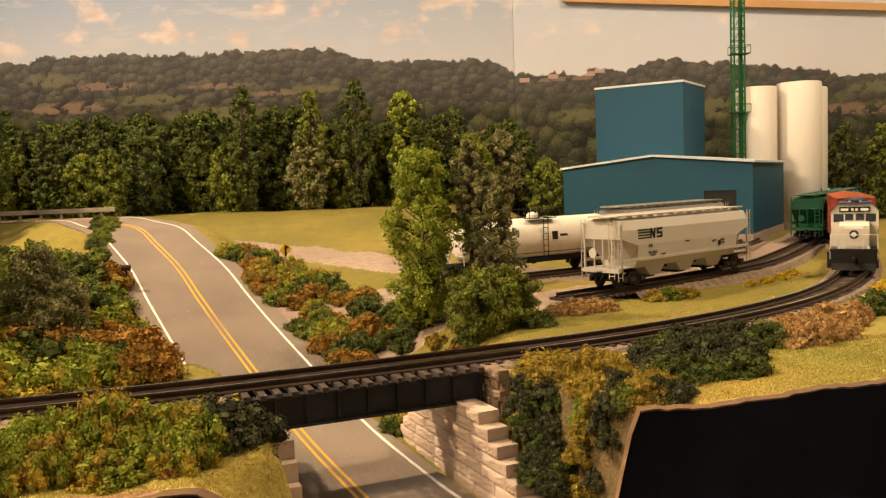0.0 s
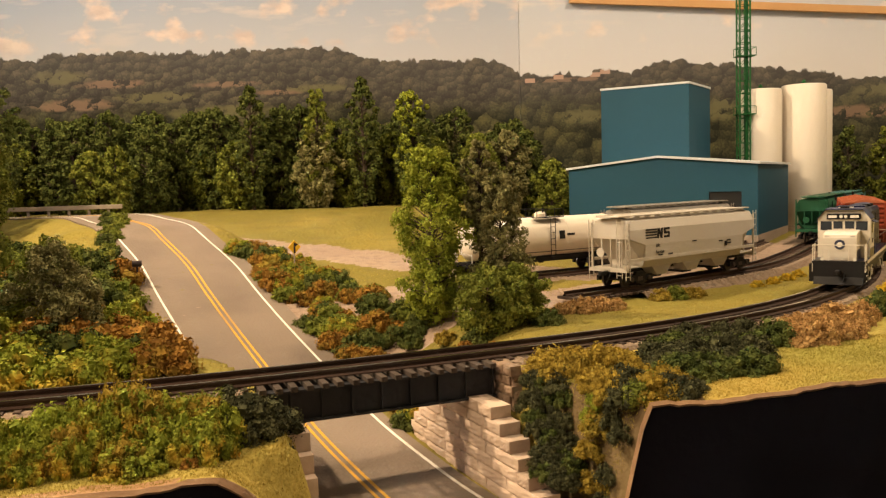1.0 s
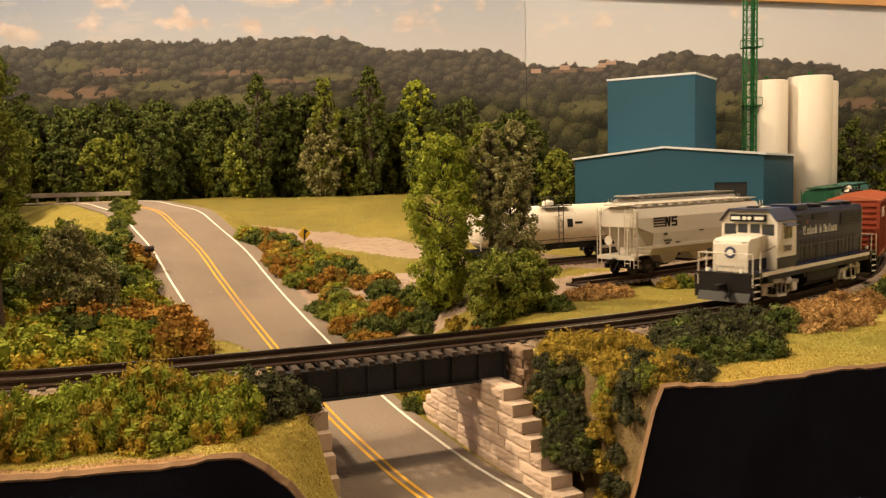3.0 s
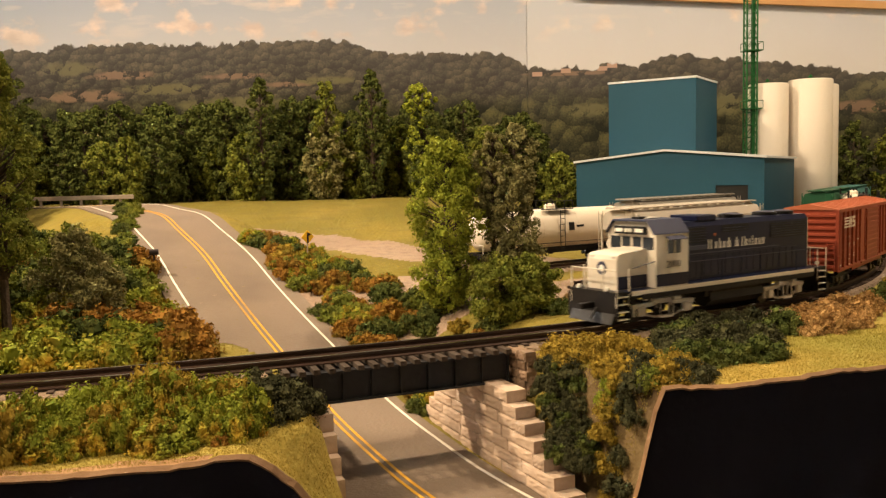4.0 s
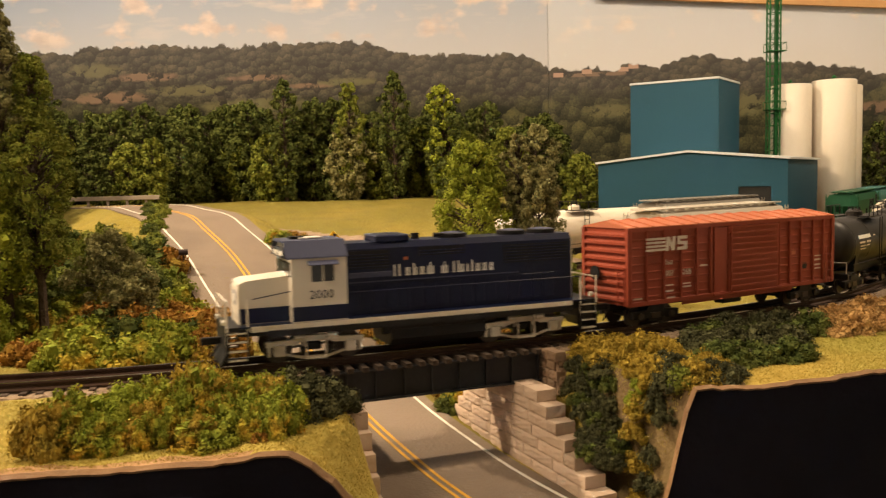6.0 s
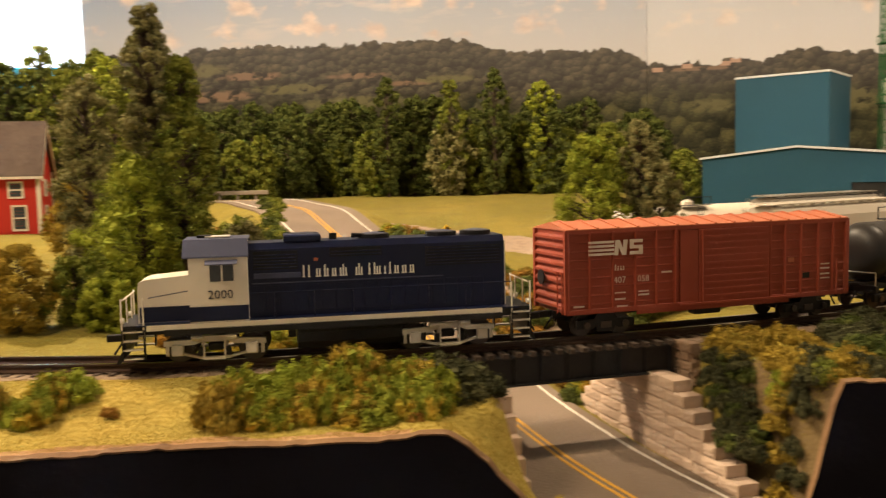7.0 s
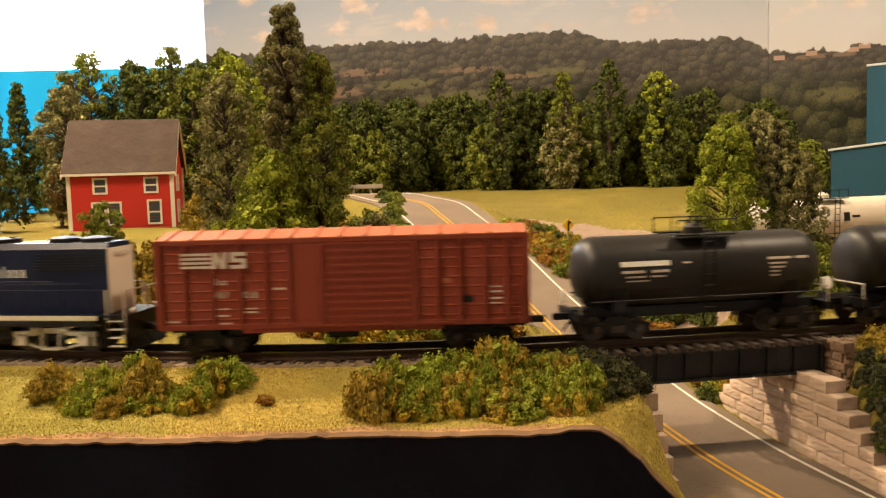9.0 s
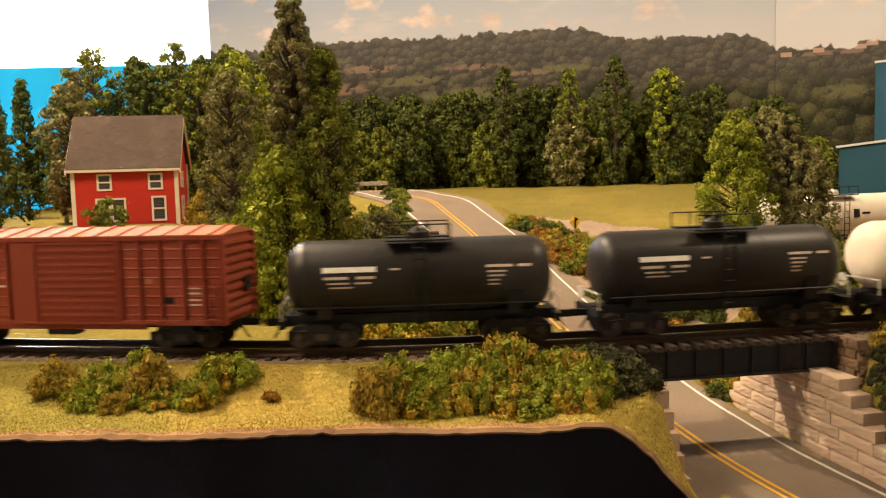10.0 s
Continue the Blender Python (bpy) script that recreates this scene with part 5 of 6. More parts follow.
HOPPER_TEAL = shade("faded_teal_paint", (0.06, 0.17, 0.16), 0.5, spots=(0.09, 0.2, 0.18), scale=1.5)
for paint in (NAVY, BLACK):
    paint.node_tree.nodes["Principled BSDF"].inputs["Specular IOR Level"].default_value = 0.25
CAB_GLASS = shade("cab_glass", (0.03, 0.035, 0.045), 0.08)
CAB_GLASS.node_tree.nodes["Principled BSDF"].inputs["Specular IOR Level"].default_value = 0.7
STEEL_BLUE = shade("blue_sunshade", (0.045, 0.05, 0.09), 0.5)


def flat(parent, name, x0, x1, z0, z1, y, material, side=1, label=""):
    """A thin painted patch on a car's side."""
    return part(name, box(bmesh.new(), min(x0, x1), max(x0, x1), min(y, y + side * 0.012), max(y, y + side * 0.012), z0, z1), material, parent, label)


def make_truck(parent, x, wheelbase, material, loco=False):
    t = part("truck", box(bmesh.new(), -0.28, 0.28, -1.0, 1.0, 0.42, 0.72, 0.04), BLACK, parent, "two-axle truck", at(x, 0, 0))
    w = wheelbase / 2
    for y in (1.12, -1.12):
        sg = 1 if y > 0 else -1
        if loco:
            o = [(-w - 0.5, 0.66), (-w - 0.5, 0.86), (-w * 0.5, 0.90), (-0.5, 1.02), (0.5, 1.02), (w * 0.5, 0.90), (w + 0.5, 0.86), (w + 0.5, 0.66), (w * 0.55, 0.70), (0.45, 0.80), (-0.45, 0.80), (-w * 0.55, 0.70)]
            part("lower_bar", prism(bmesh.new(), [(-w + 0.1, 0.34), (-w + 0.1, 0.42), (-0.5, 0.24), (0.5, 0.24), (w - 0.1, 0.42), (w - 0.1, 0.34), (0.5, 0.14), (-0.5, 0.14)], y - 0.06, y + 0.06, "y"), material, t)
            for k in (-1, 1):
                part("strut", box(bmesh.new(), k * 0.42 - 0.05, k * 0.42 + 0.05, y - 0.05, y + 0.05, 0.2, 0.85), material, t)
                part("strut", box(bmesh.new(), k * (w + 0.38) - 0.06, k * (w + 0.38) + 0.06, y - 0.05, y + 0.05, 0.3, 0.7), material, t)
        else:
            o = [(-w - 0.42, 0.36), (-w - 0.42, 0.70), (-w + 0.35, 0.74), (-w * 0.45, 0.95), (w * 0.45, 0.95), (w - 0.35, 0.74), (w + 0.42, 0.70), (w + 0.42, 0.36), (w - 0.3, 0.34), (w * 0.5, 0.42), (0.35, 0.22), (-0.35, 0.22), (-w * 0.5, 0.42), (-w + 0.3, 0.34)]
        part("sideframe", prism(bmesh.new(), o, y - 0.1, y + 0.1, "y"), material, t, "cast sideframe")
        if loco:
            for k in (-1, 1):
                part("axle_box", box(bmesh.new(), k * w - 0.22, k * w + 0.22, y + sg * 0.08 - 0.1, y + sg * 0.08 + 0.1, 0.30, 0.74, 0.04), material, t)
                part("brake_cylinder", rod(bmesh.new(), (k * 0.62 - 0.2, y + sg * 0.2, 0.98), (k * 0.62 + 0.2, y + sg * 0.2, 0.98), 0.11, 8), material, t)
                part("spring", box(bmesh.new(), k * 0.48 - 0.12, k * 0.48 + 0.12, y + sg * 0.16 - 0.08, y + sg * 0.16 + 0.08, 0.30, 0.62, 0.03), BLACK, t)
            part("step", box(bmesh.new(), -0.4, 0.4, y + sg * 0.26 - 0.03, y + sg * 0.26 + 0.03, 0.16, 0.24), material, t)
            for k in (-0.38, 0.38):
                part("hanger", box(bmesh.new(), k - 0.03, k + 0.03, y + sg * 0.24 - 0.02, y + sg * 0.24 + 0.02, 0.2, 0.9), material, t)
        else:
            for k in (-1, 1):
                part("bearing_cap", rod(bmesh.new(), (k * w, y + sg * 0.05, 0.5), (k * w, y + sg * 0.2, 0.5), 0.15, 10), WHEEL, t)
            part("spring", box(bmesh.new(), -0.25, 0.25, y + sg * 0.02 - 0.11, y + sg * 0.02 + 0.11, 0.36, 0.62), WHEEL, t)
    for k in (-1, 1):
        bm = bmesh.new()
        r = 0.51 if loco else 0.44
        for y in (-0.74, 0.74):
            rod(bm, (0, y - 0.06, 0), (0, y + 0.06, 0), r, 20)
            rod(bm, (0, y * 0.9 - 0.03, 0), (0, y * 0.9 + 0.03, 0), r + 0.05, 20)
        rod(bm, (0, -1.0, 0), (0, 1.0, 0), 0.08, 8)
        part("wheelset", bm, WHEEL, t, "dark steel wheelset", at(k * w, 0, r))
    return t


def coupler(parent, x, sg):
    part("coupler", box(bmesh.new(), min(x, x + sg * 0.75), max(x, x + sg * 0.75), -0.12, 0.12, 0.78, 1.05, 0.03), BLACK, parent, "knuckle coupler")
    part("air_hose", rod(bmesh.new(), (x + sg * 0.1, 0.35, 0.85), (x + sg * 0.45, 0.3, 0.35), 0.04, 6), BLACK, parent)


def ladder(parent, x, y, z0, z1, along="x", w=0.42, material=None, steps=None):
    n = steps or int((z1 - z0) / 0.38)
    mat = material or BLACK
    for k in (0, w):
        a = (x + k, y, z0) if along == "x" else (x, y + k, z0)
        part("stile", rod(bmesh.new(), a, (a[0], a[1], z1), 0.03, 5), mat, parent)
    for i in range(n):
        z = z0 + (z1 - z0) * (i + 0.5) / n
        b = (x + w, y, z) if along == "x" else (x, y + w, z)
        part("rung", rod(bmesh.new(), (x, y, z), b, 0.025, 5), mat, parent)


def bars(parent, x, z, y, total, height, material, count, side=1, seed=0, label="row of lettering"):
    """Lettering that stands as plain bars: a row of small uprights, reading from the front backwards."""
    r = random.Random(seed)
    w = total / count
    for i in range(count):
        if count > 8 and i in (6, 8):
            continue
        x0 = x - side * (i * w)
        tall = height * (1.0 if i in (0, 9) or r.random() < 0.3 else 0.7)
        t = w * 0.24
        flat(parent, "lettering", x0, x0 - side * t, z, z + tall, y, material, side, label)
        flat(parent, "lettering", x0 - side * w * 0.5, x0 - side * (w * 0.5 + t), z, z + height * 0.7, y, material, side, label)
        if r.random() < 0.6:
            q = z + r.choice((0.0, 0.56)) * height
            flat(parent, "lettering", x0 - side * t, x0 - side * w * 0.5, q, q + height * 0.14, y, material, side, label)


def name_bars(parent, x, z, y, side):
    """Two words of a company's name as plain bars: stems of capital, tall and low letters with thin feet."""
    stems = "T.T..LL.TL.LL.LTL...LTL..T.TLL.L.T.LL.LL.LL"
    w = 4.3 / len(stems)
    for i, k in enumerate(stems):
        if k != ".":
            x0, tall = x - side * i * w, 0.44 if k == "T" else 0.30
            flat(parent, "lettering", x0, x0 - side * 0.055, z, z + tall, y, WHITE, side, "white company lettering as plain bars")
            flat(parent, "lettering", x0 + side * 0.025, x0 - side * 0.08, z - 0.012, z + 0.03, y, WHITE, side, "white company lettering as plain bars")


def skew(parent, name, pts, y, material, label=""):
    return part(name, prism(bmesh.new(), pts, y, y + 0.014, "y"), material, parent, label)


def herald(parent, x, z, y, w, h, material, seed=1):
    """A herald of four stripes running into two bold blocks; it reads from x backwards."""
    for i in range(4):
        zz = z + h * (0.04 + 0.26 * i)
        flat(parent, "herald_stripe", x, x - w * 0.46, zz, zz + h * 0.15, y, material, 1, "herald stripe")
    for a, b in ((0.46, 0.69), (0.72, 0.98)):
        q = (b - a) * w
        x0 = x - a * w
        if a < 0.6:
            for d in (0, 0.64):
                skew(parent, "herald_block", [(x0 - q * d, z), (x0 - q * (d + 0.30), z), (x0 - q * (d + 0.42), z + h), (x0 - q * (d + 0.10), z + h)], y, material, "bold herald shape")
            skew(parent, "herald_block", [(x0 - q * 0.12, z + h), (x0 - q * 0.42, z + h), (x0 - q * 0.92, z), (x0 - q * 0.62, z)], y + 0.006, material)
        else:
            for k in range(3):
                flat(parent, "herald_block", x0 - q * 0.08, x0 - q, z + h * 0.39 * k, z + h * (0.39 * k + 0.22), y, material, 1, "bold herald shape")
            flat(parent, "herald_block", x0 - q * 0.08, x0 - q * 0.36, z + h * 0.5, z + h * 0.9, y + 0.006, material)
            flat(parent, "herald_block", x0 - q * 0.72, x0 - q, z + h * 0.1, z + h * 0.5, y + 0.006, material)


def build_locomotive():
    """Front at +x; the length over the pilots is 15.4."""
    L = 15.4
    f = L / 2
    lo = thing("locomotive", at(0, 0, 0), "navy blue and white four-axle diesel road switcher with white stripe", "locomotive")
    part("frame", box(bmesh.new(), -f + 0.5, f - 0.5, -1.35, 1.35, 1.18, 1.50, 0.03), BLACK, lo, "black frame")
    part("walkway", box(bmesh.new(), -f + 0.55, f - 0.55, -1.48, 1.48, 1.50, 1.56), NAVY, lo)
    for sg in (1, -1):
        y = sg * 1.485
        flat(lo, "sill_stripe", -f + 1.2, f - 0.9, 1.34, 1.55, y, CREAM, sg, "white side sill stripe")
        flat(lo, "sill", -f + 1.2, f - 1.5, 1.12, 1.37, y, BLACK, sg)
    # hood: a bevelled long body
    bm = bmesh.new()
    hood = [(-0.93, 1.56), (-0.93, 4.12), (-0.78, 4.36), (0.78, 4.36), (0.93, 4.12), (0.93, 1.56)]
    prism(bm, hood, -f + 0.95, f - 4.55, "x")
    hd = part("long_hood", bm, NAVY, lo, "navy blue long hood")
    part("hood_end", box(bmesh.new(), -f + 0.90, -f + 0.955, -0.92, 0.92, 1.58, 4.15), CREAM, lo, "white hood end")
    for k in range(4):
        part("end_light", rod(bmesh.new(), (-f + 0.93, 0.35 * (k - 1.5) * 0.6, 3.9), (-f + 0.80, 0.35 * (k - 1.5) * 0.6, 3.9), 0.09, 8), SILVER, lo)
    # doors, grilles and panel lines on the hood
    for sg in (1, -1):
        y = sg * 0.93
        for i in range(17):
            x = f - 4.9 - 0.53 * i
            part("hood_door", box(bmesh.new(), x - 0.23, x + 0.23, min(y, y + sg * 0.018), max(y, y + sg * 0.018), 1.75, 2.75, 0.008), NAVY, hd)
        part("door_rail", box(bmesh.new(), -f + 3.4, f - 4.7, min(y, y + sg * 0.03), max(y, y + sg * 0.03), 2.82, 2.86), STEEL_BLUE, hd)
        for x0, x1, z0, z1 in ((-f + 1.1, -f + 4.1, 3.25, 4.0), (f - 6.4, f - 4.75, 3.35, 4.05), (f - 9.6, f - 7.6, 3.75, 4.1)):
            gr = part("radiator_grille", box(bmesh.new(), x0, x1, min(y, y + sg * 0.02), max(y, y + sg * 0.02), z0, z1), BLACK, hd, "dark grille")
            for k in range(int((z1 - z0) / 0.12)):
                part("slat", box(bmesh.new(), x0 + 0.04, x1 - 0.04, min(y, y + sg * 0.045), max(y, y + sg * 0.045), z0 + 0.05 + 0.12 * k, z0 + 0.09 + 0.12 * k), NAVY, gr)
        part("cooler_box", box(bmesh.new(), f - 6.5, f - 4.75, min(y, y + sg * 0.06), max(y, y + sg * 0.06), 3.02, 3.22, 0.01), STEEL_BLUE, hd, "blue-grey intake panel")
        name_bars(hd, (f - 6.58) if sg > 0 else (-f + 4.9), 3.02, y, sg)
        for x in (f - 7.0, f - 12.0):
            flat(hd, "warning_patch", x, x - 0.16, 3.62, 3.74, y, BOXCAR_ROOF, sg)
    for x in (-f + 1.9, -f + 3.3, f - 9.4):
        fan = part("roof_fan", lathe(bmesh.new(), [(4.34, 0.62), (4.52, 0.62), (4.55, 0.5)], "Z", 20), BLACK, lo, "round roof fan", at(x, 0, 0))
        part("fan_cover", lathe(bmesh.new(), [(4.55, 0.5), (4.60, 0.12)], "Z", 12), STEEL_BLUE, fan)
    part("air_filter_box", box(bmesh.new(), f - 7.3, f - 5.9, -0.85, 0.85, 4.34, 4.62, 0.05), NAVY, lo)
    for x in (f - 7.8, f - 9.7):
        part("exhaust", box(bmesh.new(), x - 0.14, x + 0.14, -0.12, 0.12, 4.34, 4.60), BLACK, lo)
    part("horn", rod(bmesh.new(), (f - 9.0, 0.3, 4.5), (f - 8.5, 0.3, 4.5), 0.06, 6, 0.1), BLACK, lo)
    part("antenna_plate", box(bmesh.new(), f - 3.9, f - 3.0, -0.4, 0.4, 4.60, 4.64), SILVER, lo)
    # cab
    cb = part("cab", prism(bmesh.new(), [(-1.48, 1.56), (-1.48, 3.95), (-1.05, 4.48), (1.05, 4.48), (1.48, 3.95), (1.48, 1.56)], f - 4.55, f - 2.45, "x"), CREAM, lo, "white cab")
    part("cab_roof", prism(bmesh.new(), [(-1.52, 3.93), (-1.08, 4.50), (1.08, 4.50), (1.52, 3.93), (1.50, 3.98), (1.02, 4.58), (-1.02, 4.58), (-1.50, 3.98)], f - 4.6, f - 2.25, "x"), STEEL_BLUE, cb, "grey-blue cab roof")
    for sg in (1, -1):
        y = sg * 1.48
        win = flat(cb, "side_window", f - 3.2, f - 4.05, 3.05, 3.65, y, CAB_GLASS, sg, "dark cab window")
        part("window_post", box(bmesh.new(), f - 3.66, f - 3.60, min(y, y + sg * 0.03), max(y, y + sg * 0.03), 3.05, 3.65), CREAM, win)
        part("sunshade", prism(bmesh.new(), [(y, 3.78), (y + sg * 0.3, 3.68), (y + sg * 0.3, 3.71), (y, 3.84)], f - 4.2, f - 3.05, "x"), STEEL_BLUE, cb, "blue sunshade")
        flat(cb, "lower_band", f - 2.45, f - 4.55, 1.60, 2.15, y, NAVY, sg, "navy band below the cab")
    words("2000", 0.46, NAVY, cb, at(f - 3.1, 1.496, 2.42, 90, 0, 180), label="dark blue road number")
    words("2000", 0.46, NAVY, cb, at(f - 4.1, -1.496, 2.42, 90, 0, 0))
    for y in (-1.0, 1.0):
        part("front_window", box(bmesh.new(), f - 2.46, f - 2.43, y - 0.32, y + 0.32, 3.25, 3.8), CAB_GLASS, cb)
    for y in (-0.33, 0.33):
        part("front_window", box(bmesh.new(), f - 2.46, f - 2.43, y - 0.26, y + 0.26, 3.35, 3.8), CAB_GLASS, cb)
    nb = part("number_board", box(bmesh.new(), f - 2.5, f - 2.25, -0.95, 0.95, 3.92, 4.28, 0.03), BLACK, cb, "black number board")
    glow = bpy.data.materials.new("headlight_lens")
    glow.use_nodes = True
    glow.node_tree.nodes["Principled BSDF"].inputs["Base Color"].default_value = (0.7, 0.68, 0.6, 1)
    glow.node_tree.nodes["Principled BSDF"].inputs["Roughness"].default_value = 0.1
    for y in (-0.13, 0.13):
        part("headlight", rod(bmesh.new(), (f - 2.25, y, 4.1), (f - 2.18, y, 4.1), 0.10, 10), glow, nb, "glass headlight")
    for y in (-0.62, 0.62):
        part("number_strip", box(bmesh.new(), f - 2.25, f - 2.235, y - 0.24, y + 0.24, 4.02, 4.18), WHITE, nb)
    part("cab_beacon", box(bmesh.new(), f - 3.2, f - 2.7, -0.25, 0.25, 4.58, 4.68), BLACK, cb)
    # short nose
    ns = part("short_hood", prism(bmesh.new(), [(f - 2.45, 1.56), (f - 2.45, 3.28), (f - 0.85, 3.16), (f - 0.65, 3.08), (f - 0.57, 2.9), (f - 0.55, 1.56)], -0.92, 0.92, "y"), CREAM, lo, "white sloping short nose")
    for sg in (1, -1):
        flat(ns, "lower_band", f - 0.62, f - 2.45, 1.58, 2.15, sg * 0.92, NAVY, sg)
    part("nose_emblem", lathe(bmesh.new(), [(0, 0.30), (0.02, 0.30)], "X", 20), STEEL_BLUE, ns, "round blue emblem", at(f - 0.565, 0, 2.5))
    part("nose_emblem_centre", lathe(bmesh.new(), [(0, 0.16), (0.03, 0.16)], "X", 16), WHITE, ns, "", at(f - 0.56, 0, 2.5))
    for y in (-0.7, 0.7):
        part("number_light", box(bmesh.new(), f - 0.63, f - 0.59, y - 0.12, y + 0.12, 2.9, 3.05), SILVER, ns)
    # platforms, pilots, steps and rails at both ends
    for sg in (1, -1):
        e = sg * f
        part("end_platform", box(bmesh.new(), min(e, e - sg * 0.9), max(e, e - sg * 0.9), -1.45, 1.45, 1.40, 1.56), BLACK, lo)
        part("pilot", prism(bmesh.new(), [(e, 1.40), (e, 0.62), (e + sg * 0.22, 0.18), (e + sg * 0.08, 0.16), (e - sg * 0.15, 0.6), (e - sg * 0.15, 1.40)], -1.35, 1.35, "y"), BLACK, lo, "black snowplough pilot")
        coupler(lo, e, sg)
        for y in (1.42, -1.42):
            for k in range(4):
                part("step", box(bmesh.new(), min(e - sg * 0.05, e - sg * 0.75), max(e - sg * 0.05, e - sg * 0.75), y - 0.18, y + 0.06, 0.32 + 0.33 * k, 0.37 + 0.33 * k), CREAM if k == 3 else SILVER, lo)
            for dx in (0.05, 0.8):
                part("step_side", box(bmesh.new(), e - sg * dx - 0.025, e - sg * dx + 0.025, y - 0.2, y + 0.07, 0.3, 1.4), BLACK, lo)
                part("grab_rail", rod(bmesh.new(), (e - sg * dx, y + 0.02 * (1 if y > 0 else -1), 0.9), (e - sg * dx, y + 0.02, 2.55), 0.035, 6), CREAM, lo, "white grab rail")
        part("end_rail", rod(bmesh.new(), (e - sg * 0.1, -1.35, 2.5), (e - sg * 0.1, 1.35, 2.5), 0.03, 6), CREAM, lo)
        for y in (-0.55, 0.55):
            part("end_post", rod(bmesh.new(), (e - sg * 0.1, y, 1.5), (e - sg * 0.1, y, 2.5), 0.03, 6), CREAM, lo)
            part("ditch_light", rod(bmesh.new(), (e - sg * 0.05, y * 1.6, 1.68), (e + sg * 0.08, y * 1.6, 1.68), 0.1, 10), glow, lo)
    for y in (1.45, -1.45):
        part("handrail", rod(bmesh.new(), (-f + 0.8, y, 2.55), (f - 4.6, y, 2.55), 0.022, 5), NAVY, lo)
        part("handrail", rod(bmesh.new(), (f - 2.4, y, 2.75), (f - 1.0, y, 2.55), 0.022, 5), NAVY, lo)
        for x in np.arange(-f + 1.2, f - 4.7, 1.45):
            part("stanchion", rod(bmesh.new(), (x, y, 1.5), (x, y, 2.55), 0.022, 5), NAVY, lo)
    part("fuel_tank", prism(bmesh.new(), [(-1.25, 1.1), (-1.32, 0.6), (-1.0, 0.3), (1.0, 0.3), (1.32, 0.6), (1.25, 1.1)], -2.6, 1.4, "x"), BLACK, lo, "black fuel tank")
    for y in (1.15, -1.15):
        part("air_reservoir", rod(bmesh.new(), (-2.5, y, 1.06), (1.3, y, 1.06), 0.17, 12), BLACK, lo)
        part("battery_box", box(bmesh.new(), 1.45, 1.75, y - 0.12, y + 0.12, 0.8, 1.15, 0.03), BLACK, lo)
    make_truck(lo, f - 3.35, 2.7, SILVER, True)
    make_truck(lo, -f + 3.35, 2.7, SILVER, True)
    return lo


